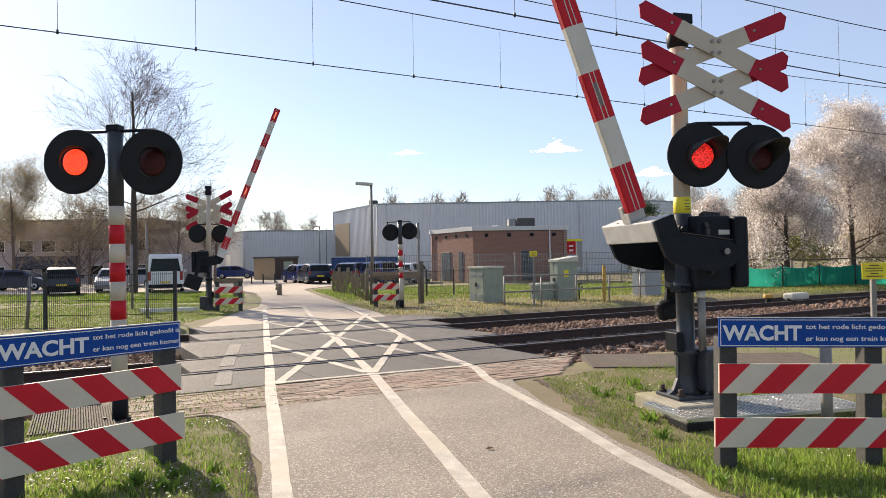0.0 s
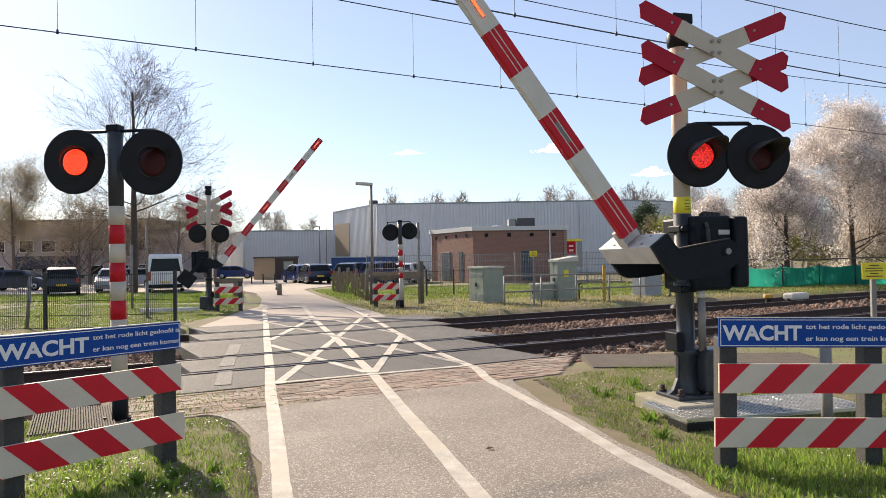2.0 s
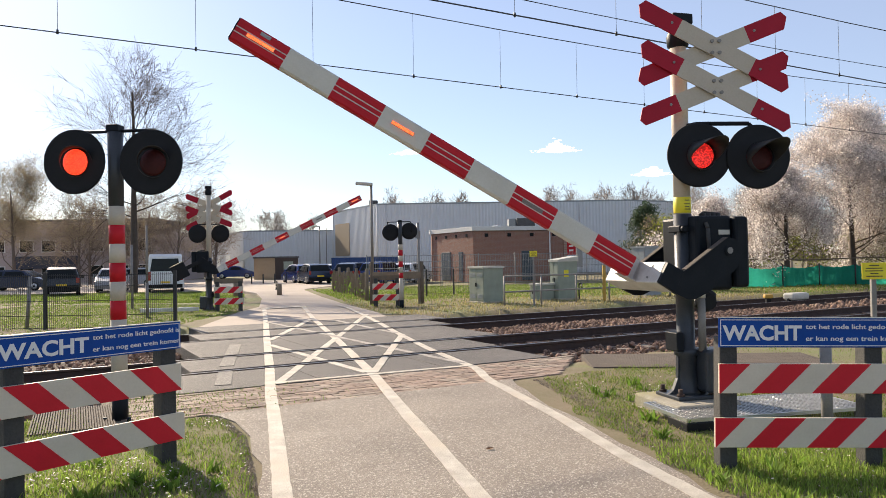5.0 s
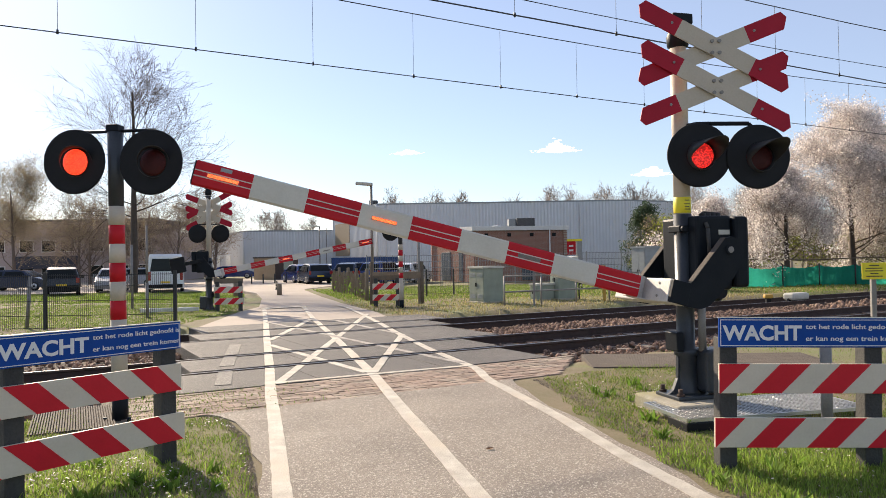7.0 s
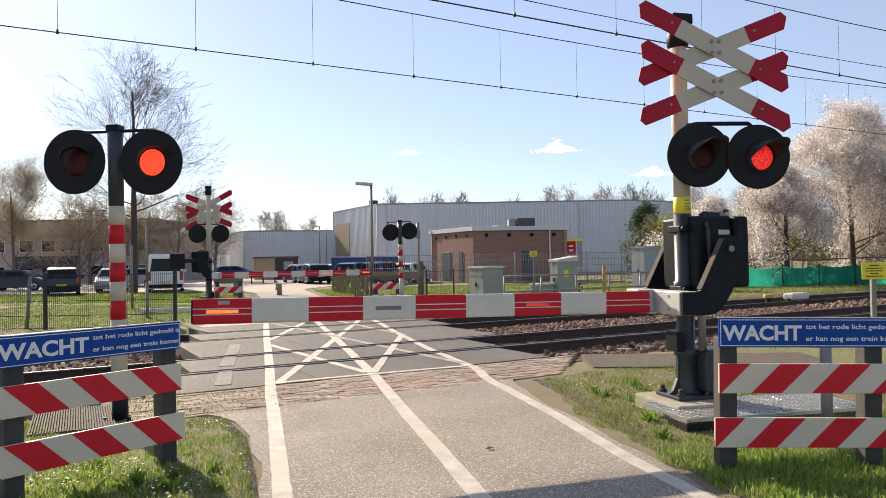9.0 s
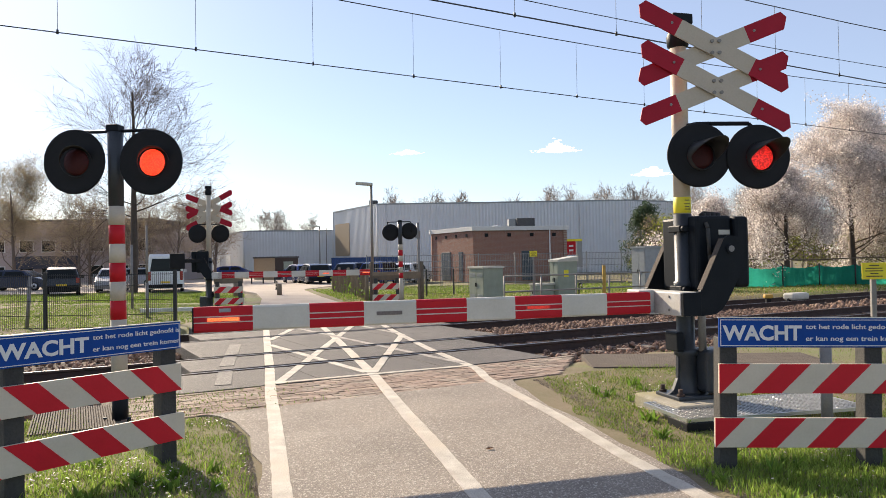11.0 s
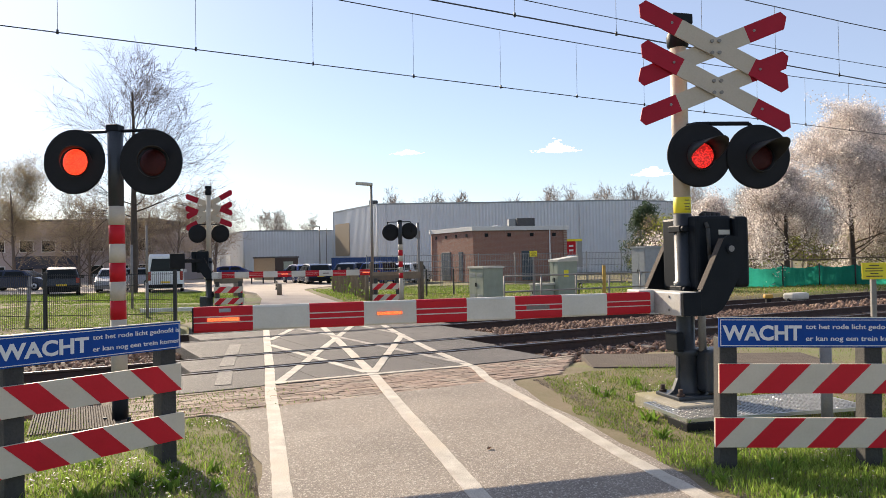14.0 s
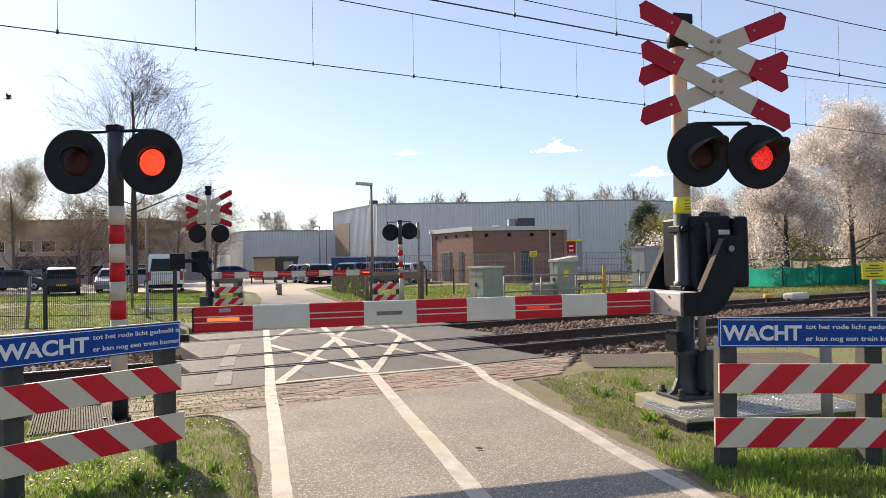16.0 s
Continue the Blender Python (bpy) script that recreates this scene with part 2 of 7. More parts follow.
M_PLATE = mat("plate_yellow", (0.75, 0.5, 0.02), (0.68, 0.45, 0.02), rough=0.5, bump=0)
M_LENS = mat("unlit_red_lens", (0.06, 0.008, 0.008), (0.03, 0.005, 0.005), rough=0.45, scale=60, fine=140, bump=0.25, spec=0.2)
M_LIT = glow("lit_red_lens", (1.0, 0.05, 0.014), 1.2, cells=85)
M_LIT_SIDE = glow("lit_red_lens_from_aside", (1.0, 0.03, 0.02), 0.5, cells=70)
M_LED = glow("lit_led", (1.0, 0.13, 0.03), 1.5, cells=190)
M_LEDDIM = glow("dimly_lit_led", (1.0, 0.05, 0.02), 0.32, cells=190)
M_LEDOFF = mat("unlit_led", (0.12, 0.1, 0.09), (0.2, 0.17, 0.15), rough=0.5, scale=90, fine=160, bump=0.2)
# clouds are no lamps: the glow stands for sunlight on them
M_CLOUD = glow("cloud", (1.0, 0.98, 0.94), 0.8)
M_BIRD = mat("dark_feathers", (0.03, 0.03, 0.035), (0.05, 0.05, 0.055), rough=0.8, bump=0.1)
M_DRYLEAF = mat("dry_leaf", (0.4, 0.3, 0.22), (0.3, 0.2, 0.14), rough=0.9, bump=0.2)


# brick wall seen from far: courses and joints
def brick_material():
    m = mat("red_brick", (0.29, 0.135, 0.095), (0.215, 0.1, 0.075), rough=0.9, scale=3, fine=30, bump=0.2)
    nt = m.node_tree
    b = nt.nodes["Principled BSDF"]
    src = b.inputs["Base Color"].links[0].from_socket
    br = nt.nodes.new("ShaderNodeTexBrick")
    br.inputs["Scale"].default_value = 1.0
    br.inputs["Brick Width"].default_value, br.inputs["Row Height"].default_value, br.inputs["Mortar Size"].default_value = 0.22, 0.0625, 0.006
    br.inputs["Mortar"].default_value = (0.3, 0.26, 0.22, 1)
    co = nt.nodes.new("ShaderNodeTexCoord")
    mp = nt.nodes.new("ShaderNodeMapping")
    mp.inputs["Rotation"].default_value = (radians(90), 0, 0)
    nt.links.new(co.outputs["Object"], mp.inputs["Vector"])
    nt.links.new(mp.outputs[0], br.inputs["Vector"])
    nt.links.new(src, br.inputs["Color1"])
    nt.links.new(src, br.inputs["Color2"])
    nt.links.new(br.outputs["Color"], b.inputs["Base Color"])
    return m


M_BRICKWALL = brick_material()


# ---- building helpers ----
def box(bm, x0, x1, y0, y1, z0, z1, bev=0.0, m=None):
    geo = bmesh.ops.create_cube(bm, size=1.0)
    vs = geo["verts"]
    for v in vs:
        v.co = Vector(((x0 + x1) / 2 + v.co.x * (x1 - x0), (y0 + y1) / 2 + v.co.y * (y1 - y0), (z0 + z1) / 2 + v.co.z * (z1 - z0)))
    if bev:
        es = list({e for v in vs for e in v.link_edges})
        r = bmesh.ops.bevel(bm, geom=es, offset=bev, segments=2, affect="EDGES", profile=0.5)
        vs = list({v for v in r["verts"]} | {v for v in vs if v.is_valid})
    if m is not None:
        bmesh.ops.transform(bm, matrix=m, verts=[v for v in vs if v.is_valid])
    return bm


def cyl(bm, p0, p1, r0, r1=None, seg=14, caps=True):
    p0, p1 = Vector(p0), Vector(p1)
    r1 = r0 if r1 is None else r1
    d = (p1 - p0).normalized()
    a = d.orthogonal().normalized()
    b = d.cross(a)
    rings = []
    for p, r in ((p0, r0), (p1, r1)):
        rings.append([bm.verts.new(p + (a * math.cos(k * math.tau / seg) + b * math.sin(k * math.tau / seg)) * r) for k in range(seg)])
    for k in range(seg):
        f = bm.faces.new((rings[0][k], rings[0][(k + 1) % seg], rings[1][(k + 1) % seg], rings[1][k]))
        f.smooth = True
    if caps:
        bm.faces.new(rings[0][::-1])
        bm.faces.new(rings[1])
    return bm


def tube(bm, pts, r, seg=8):
    for a, b in zip(pts, pts[1:]):
        cyl(bm, a, b, r, seg=seg)
    return bm


def lathe(bm, profile, seg=40, axis="y"):
    """Turns a profile of (radius, along) about the axis."""
    rings = []
    for r, h in profile:
        ring = []
        for k in range(seg):
            c, s = math.cos(k * math.tau / seg) * r, math.sin(k * math.tau / seg) * r
            ring.append(bm.verts.new((c, h, s) if axis == "y" else (c, s, h)))
        rings.append(ring)
    for a, b in zip(rings, rings[1:]):
        for k in range(seg):
            f = bm.faces.new((a[k], a[(k + 1) % seg], b[(k + 1) % seg], b[k]))
            f.smooth = True
    bm.faces.new(rings[0])
    bm.faces.new(rings[-1])
    bmesh.ops.recalc_face_normals(bm, faces=bm.faces[:])
    return bm


def prism(bm, poly, h0, h1, plane="xz"):
    """A flat polygon given thickness along the third axis."""
    def at(p, h):
        return (p[0], h, p[1]) if plane == "xz" else (p[0], p[1], h)
    a = [bm.verts.new(at(p, h0)) for p in poly]
    b = [bm.verts.new(at(p, h1)) for p in poly]
    n = len(poly)
    bm.faces.new(a)
    bm.faces.new(b[::-1])
    for k in range(n):
        bm.faces.new((a[k], b[k], b[(k + 1) % n], a[(k + 1) % n]))
    bmesh.ops.recalc_face_normals(bm, faces=bm.faces[:])
    return bm


def B():
    return bmesh.new()


def part(name, bm, material, parent=None, label="", m=None):
    me = bpy.data.meshes.new(name)
    bm.to_mesh(me)
    bm.free()
    me.materials.append(material)
    ob = new(name, me)
    ob.parent = parent
    if m is not None:
        ob.matrix_local = m
    if label:
        ob["label"] = label
    return ob


def share(name, me, parent, m):
    ob = new(name, me)
    ob.parent = parent
    ob.matrix_local = m
    return ob


def thing(name, m, label, category, group="", kind=""):
    ob = new(name)
    ob.empty_display_size = 0.2
    ob.matrix_world = m
    return tagged(ob, label, category, group, kind)


def solid(name, bm, material, label, category="", group="", kind="", m=None):
    ob = part(name, bm, material, None, "", m)
    return tagged(ob, label, category, group, kind)


def cloud_mesh(name, verts, faces, material, parent=None):
    me = bpy.data.meshes.new(name)
    me.from_pydata([tuple(v) for v in verts], [], faces)
    me.materials.append(material)
    ob = new(name, me)
    ob.parent = parent
    return ob


def fast_mesh(name, verts, polys, material, parent=None):
    """Many loose little polygons at once; polys is an (n, k) array."""
    me = bpy.data.meshes.new(name)
    polys = np.asarray(polys, dtype=np.int32)
    n, k = polys.shape
    me.vertices.add(len(verts))
    me.vertices.foreach_set("co", np.asarray(verts, dtype=np.float32).ravel())
    me.loops.add(n * k)
    me.loops.foreach_set("vertex_index", polys.ravel())
    me.polygons.add(n)
    me.polygons.foreach_set("loop_start", np.arange(0, n * k, k, dtype=np.int32))
    me.update(calc_edges=True)
    me.validate()
    me.materials.append(material)
    ob = new(name, me)
    ob.parent = parent
    return ob


def words(body, width, height, material, parent, m, name="lettering", bold=0.009):
    """Built-in font, stretched to its true width and height; lies in x and z, facing -y."""
    cu = bpy.data.curves.new(name, "FONT")
    cu.body, cu.extrude, cu.resolution_u, cu.offset = body, 0.002, 3, bold
    tmp = bpy.data.objects.new(name, cu)
    scene.collection.objects.link(tmp)
    bpy.context.view_layer.update()
    me = bpy.data.meshes.new_from_object(tmp.evaluated_get(bpy.context.evaluated_depsgraph_get()))
    bpy.data.objects.remove(tmp)
    co = np.zeros(len(me.vertices) * 3, dtype=np.float32)
    me.vertices.foreach_get("co", co)
    co = co.reshape(-1, 3)
    lo, hi = co.min(0), co.max(0)
    q = (co - lo) / np.maximum(hi - lo, 1e-6)
    out = np.stack([q[:, 0] * width, (0.5 - q[:, 2]) * 0.003, q[:, 1] * height], 1)
    me.vertices.foreach_set("co", out.astype(np.float32).ravel())
    me.materials.clear()
    me.materials.append(material)
    ob = new(name, me)
    ob.parent = parent
    ob.matrix_local = m
    return ob

# ================= the setting =================
def ground_z(x, y):
    """Height of the ground: a little bed under the tracks, gentle waves in the verge."""
    d, t = -0.489 * x + 0.872 * y, 0.872 * x + 0.489 * y
    z = -0.05 + 0.02 * math.sin(x * 1.3 + 0.4) * math.sin(y * 0.9)
    if 3 < y < 10 and -4 < x < 4:
        z = -0.015 + 0.006 * math.sin(x * 2.3 + 0.4) * math.sin(y * 1.9)
    s, q = -0.25 * x + 0.968 * y, 0.968 * x + 0.25 * y
    if 0.35 < q < 2.35 and s < 26:
        z = -0.11
    if 8.2 < d < 17.6:
        k = min(1, (d - 8.2) / 0.5, (17.6 - d) / 0.5)
        z = z * (1 - k) - 0.30 * k
    if y > 34:
        z = -0.10 - 0.10 * min(1, (y - 34) / 8)
    return z


def build_ground():
    xs = sorted(set([round(v, 2) for v in np.concatenate([np.arange(-16, 16.01, 0.4), np.linspace(16, 90, 24), -np.linspace(16, 90, 24), np.array([-2500, -800, -300, -150, 150, 300, 800, 2500])])]))
    ys = sorted(set([round(v, 2) for v in np.concatenate([np.arange(-4, 30.01, 0.4), np.linspace(30, 120, 40), np.array([-2500, -600, -150, -50, -15, 150, 220, 400, 900, 3000])])]))
    verts = [(x, y, ground_z(x, y)) for y in ys for x in xs]
    nx = len(xs)
    faces = [(j * nx + i, j * nx + i + 1, (j + 1) * nx + i + 1, (j + 1) * nx + i) for j in range(len(ys) - 1) for i in range(nx - 1)]
    ob = cloud_mesh("ground", verts, faces, M_SOIL)
    for p in ob.data.polygons:
        p.use_smooth = True
    tagged(ob, "rough grassy ground with bare earthy patches", "ground", kind="structure")


def strip(left, right, z0, z1):
    """A slab between two rows of (x, y) points."""
    bm = B()
    rows = []
    for (a, b) in zip(left, right):
        rows.append([bm.verts.new((*a, z1)), bm.verts.new((*b, z1)), bm.verts.new((*b, z0)), bm.verts.new((*a, z0))])
    for r, s in zip(rows, rows[1:]):
        for k in range(4):
            bm.faces.new((r[k], r[(k + 1) % 4], s[(k + 1) % 4], s[k]))
    bm.faces.new(rows[0])
    bm.faces.new(rows[-1][::-1])
    bmesh.ops.recalc_face_normals(bm, faces=bm.faces[:])
    return bm


def path_edge(s, side):
    """Edge of the asphalt at s metres along the path."""
    if side < 0:
        q = np.interp(s, [-10, 3, 5.0, 5.7, 6.3, 7.0, 7.6], [0.0, 0.02, 0.0, -0.03, -0.1, -0.24, -0.55])
        q += 0.025 * math.sin(s * 5.1) + 0.015 * math.sin(s * 13.0)
    else:
        q = np.interp(s, [-10, 3, 4.1, 5.4, 6.2, 6.9, 7.6, 8.4], [2.66, 2.67, 2.7, 2.76, 2.77, 2.79, 2.84, 3.0])
        q += 0.025 * math.sin(s * 4.3 + 1) + 0.015 * math.sin(s * 11.0)
    return way_xy(s, q).xy


def build_path():
    road = thing("road", Matrix(), "worn pale grey asphalt cycle path over the railway", "road", kind="structure")
    # approach on the camera's side: cut off along the row of pavers
    left, right = [], []
    for s in np.arange(-12, 9.2, 0.3):
        a, b = path_edge(s, -1), path_edge(s, 1)
        a3, b3 = Vector((*a, 0)), Vector((*b, 0))
        da, db = a3.dot(ACROSS), b3.dot(ACROSS)
        if da > 7.19:
            a3 -= WAY * (da - 7.19) / WAY.dot(ACROSS)
        if db > 7.19:
            b3 -= WAY * (db - 7.19) / WAY.dot(ACROSS)
        left.append(a3.xy)
        right.append(b3.xy)
    part("near_asphalt", strip(left, right, -0.18, 0.0), M_ASPHALT, road)
    # far side: to the car park
    fl = [rail_xy(3.1, 17.3).xy, Vector((-6.3, 22.6)), Vector((-6.25, 24.3)), Vector((-7.6, 30)), Vector((-9.3, 35.7)), Vector((-13.6, 44))]
    fr = [rail_xy(8.0, 17.3).xy, Vector((-2.0, 21.0)), Vector((-3.5, 25.2)), Vector((-5.3, 31)), Vector((-7.4, 38.3)), Vector((-8.6, 44))]
    part("far_asphalt", strip(fl, fr, -0.25, -0.02), M_PALEPATH, road, "pale sandy asphalt of the far path")
    # deck panels between and beside the rails
    for d0, d1, t0, t1, m in ((8.52, 9.87, 1.25, 6.55, M_DECK), (10.13, 11.37, 1.75, 6.75, M_DECK), (11.63, 14.02, 2.15, 7.75, M_DECK), (14.28, 15.52, 2.65, 8.2, M_DECK), (15.78, 17.28, 2.95, 8.9, M_DECK)):
        n = 2 if d1 - d0 > 2 else 1
        for i in range(n):
            e0, e1 = d0 + (d1 - d0) * i / n + 0.004, d0 + (d1 - d0) * (i + 1) / n - 0.004
            for k in range(3):
                u0, u1 = t0 + (t1 - t0) * k / 3 + 0.004, t0 + (t1 - t0) * (k + 1) / 3 - 0.004
                bm = B()
                box(bm, u0, u1, e0, e1, -0.2, 0.0, 0.008, Matrix(((0.872, -0.489, 0, 0), (0.489, 0.872, 0, 0), (0, 0, 1, 0), (0, 0, 0, 1))))
                part("deck_panel", bm, m, road, "dark asphalt deck panel between the rails" if i + k == 0 else "")
    # black strips beside the rails: rubber, with the flangeway's shade in the colour
    RR = Matrix(((0.872, -0.489, 0, 0), (0.489, 0.872, 0, 0), (0, 0, 1, 0), (0, 0, 0, 1)))
    for d, t0, t1 in ((10.0, 1.5, 6.6), (11.5, 1.95, 6.9), (14.15, 2.4, 7.9), (15.65, 2.8, 8.4)):
        for s in (-1, 1):
            bm = B()
            box(bm, t0, t1, d + s * 0.1 - 0.029, d + s * 0.1 + 0.029, -0.15, -0.05, 0.004, RR)
            part("dark_flangeway_strip", bm, M_TYRE, road, "black strip along the rail, rubber with flangeway shade")
    # bed and white kerb under the pavers
    R = Matrix(((0.872, -0.489, 0, 0), (0.489, 0.872, 0, 0), (0, 0, 1, 0), (0, 0, 0, 1)))
    bm = B()
    prism(bm, [rail_xy(t_, d_).xy for t_, d_ in ((0.55, 7.19), (5.8, 7.19), (6.95, 8.52), (0.55, 8.52))], -0.2, -0.012, "xy")
    part("sand_bed", bm, M_SAND, road, "sandy joints between clay pavers")
    return road


GAPS = ((9.87, 10.13), (11.37, 11.63), (14.02, 14.28), (15.52, 15.78))
COAT = [0.003]


def paint(name, road, pts, w, worn=False, material=None):
    """A painted line with ragged edges along (x, y) points, broken where the rails run."""
    pts = [Vector((p[0], p[1], 0)) for p in pts]
    cuts = []
    for a, b in zip(pts, pts[1:]):
        da, db = a.dot(ACROSS), b.dot(ACROSS)
        fs = {0.0, 1.0}
        for g in (e for gap in GAPS for e in gap):
            if abs(db - da) > 1e-6 and 0 < (g - da) / (db - da) < 1:
                fs.add((g - da) / (db - da))
        fs = sorted(fs)
        for f, h in zip(fs, fs[1:]):
            dm = da + (db - da) * (f + h) / 2
            if any(g0 < dm < g1 for g0, g1 in GAPS):
                continue
            if cuts and (cuts[-1][-1] - a.lerp(b, f)).length < 1e-4:
                cuts[-1].append(a.lerp(b, h))
            else:
                cuts.append([a.lerp(b, f), a.lerp(b, h)])
    for run in cuts:
        COAT[0] += 0.00012
        fine = [run[0]]
        for a, b in zip(run, run[1:]):
            n = max(1, int((b - a).length / 0.12))
            fine += [a.lerp(b, (k + 1) / n) for k in range(n)]
        L, R = [], []
        for i, p in enumerate(fine):
            d = (fine[min(i + 1, len(fine) - 1)] - fine[max(i - 1, 0)]).normalized()
            nrm = Vector((-d.y, d.x, 0))
            L.append((p + nrm * (w / 2 + rng.normal() * 0.0018)).xy)
            R.append((p - nrm * (w / 2 + rng.normal() * 0.0018)).xy)
        part(name, strip(L, R, -0.001, COAT[0]), material or (M_PAINT_WORN if worn else M_PAINT), road)


def build_lines(road):
    left = [way_xy(s, q) for s, q in ((-10, 0.13), (4.5, 0.13), (6.7, 0.133), (8.1, 0.12), (8.9, 0.123), (10.3, 0.139), (14.2, 0.145), (17.5, 0.168), (23.4, 0.18))]
    paint("edge_line", road, left, 0.125)
    centre = [way_xy(s, q) for s, q in ((-10, 1.1), (3, 1.275), (4.2, 1.297), (4.95, 1.317), (5.7, 1.336), (6.7, 1.347), (7.8, 1.381), (9.2, 1.419), (10.25, 1.417), (14, 1.416), (18.7, 1.365), (21.5, 1.4), (24.2, 1.45))]
    paint("centre_line", road, centre, 0.13)
    right = [way_xy(s, q) for s, q in ((-10, 2.55), (2, 2.565), (4.4, 2.572), (4.8, 2.574), (5.35, 2.605), (6, 2.643), (6.6, 2.659), (7.2, 2.667), (7.8, 2.676), (8.1, 2.67), (8.5, 2.701), (8.9, 2.77), (9.3, 2.81), (9.72, 2.776), (11.47, 2.703), (14.47, 2.705), (16.75, 2.756), (19.86, 2.767), (22.47, 2.744), (24.45, 2.587))]
    paint("edge_line", road, right, 0.12)
    paint("stop_line", road, [way_xy(23.75, 0.1), way_xy(24.35, 1.55)], 0.4)
    for a, b, worn in (((-2.02, 8.63), (-2.13, 19.89), 0), ((0.24, 10.11), (-4.43, 17.81), 1), ((-3.1, 12.75), (-1.02, 9.39), 0), ((-3.28, 13.5), (-3.42, 18.6), 0), ((-2.67, 17.78), (-0.98, 14.46), 1), ((-0.93, 9.38), (-0.83, 14.22), 0)):
        paint("hatch_line", road, [a, b], 0.115, bool(worn))
    paint("kerb_line", road, [rail_xy(2.45, 8.575), rail_xy(3.63, 8.53), rail_xy(5.15, 8.42)], 0.1)
    paint("faded_line", road, [(-2.66, 8.6), (-3.0, 9.86)], 0.19, material=M_FADED)
    paint("faded_line", road, [(-3.1, 10.2), (-3.75, 12.9)], 0.2, material=M_FADED)


def build_pavers(road):
    bm = B()
    box(bm, -0.103, 0.103, -0.0495, 0.0495, -0.06, 0, 0.006)
    me = bpy.data.meshes.new("paver")
    bm.to_mesh(me)
    bm.free()
    me.materials.append(M_PAVER)
    rot = Matrix.Rotation(math.atan2(0.489, 0.872), 4, "Z")
    for row in range(12):
        d = 7.245 + row * 0.106
        off = 0.105 if row % 2 else 0.0
        t = 0.75 + off
        while t < 5.75 + 0.9 * (d - 7.2):
            p = rail_xy(t, d, rng.uniform(-0.006, 0.002))
            share("paver", me, road, Matrix.Translation(p) @ rot @ pose(0, 0, 0, rng.normal() * 0.6, rng.normal() * 0.6, rng.normal() * 0.8))
            t += 0.2125


def rail_profile():
    return [(-0.07, -0.172), (0.07, -0.172), (0.07, -0.158), (0.012, -0.14), (0.012, -0.045), (0.036, -0.032), (0.036, -0.006), (0.028, -0.002), (-0.028, -0.002), (-0.036, -0.006), (-0.036, -0.032), (-0.012, -0.045), (-0.012, -0.14), (-0.07, -0.158)]


def build_tracks():
    R = Matrix(((0.872, -0.489, 0, 0), (0.489, 0.872, 0, 0), (0, 0, 1, 0), (0, 0, 0, 1)))
    bm = B()
    box(bm, -0.125, 0.125, -1.27, 1.27, -0.34, -0.165, 0.015)
    sl = bpy.data.meshes.new("sleeper")
    bm.to_mesh(sl)
    bm.free()
    sl.materials.append(M_SLEEPER)
    for c, lab in ((10.75, "near railway track, rusty rails with polished heads"), (14.9, "far railway track, rusty rails with polished heads")):
        tr = thing("railway_track", Matrix(), lab, "railway track", "tracks", "structure")
        for d in (c - 0.75, c + 0.75):
            bm = B()
            for t0, t1 in ((-160, 200),):
                vs0 = [bm.verts.new(rail_xy(t0, d + a, z)) for a, z in rail_profile()]
                vs1 = [bm.verts.new(rail_xy(t1, d + a, z)) for a, z in rail_profile()]
                n = len(vs0)
                for k in range(n):
                    bm.faces.new((vs0[k], vs0[(k + 1) % n], vs1[(k + 1) % n], vs1[k]))
            bmesh.ops.recalc_face_normals(bm, faces=bm.faces[:])
            rail = part("rail", bm, M_RAIL, tr)
            bm = B()
            box(bm, -160, 200, d - 0.02, d + 0.02, -0.004, 0.001, 0, R)
            part("rail_head", bm, M_RAILTOP, rail, "polished steel running surface")
        t = -22.0
        while t < 62:
            if not (c - 9.2 < t < c - 3.4 + 0.2):
                share("sleeper", sl, tr, Matrix.Translation(rail_xy(t, c)) @ Matrix.Rotation(math.atan2(0.489, 0.872), 4, "Z"))
            t += 0.62


def icosa():
    bm = B()
    bmesh.ops.create_icosphere(bm, subdivisions=1, radius=1.0)
    v = np.array([q.co[:] for q in bm.verts])
    f = np.array([[q.index for q in p.verts] for p in bm.faces])
    bm.free()
    return v, f


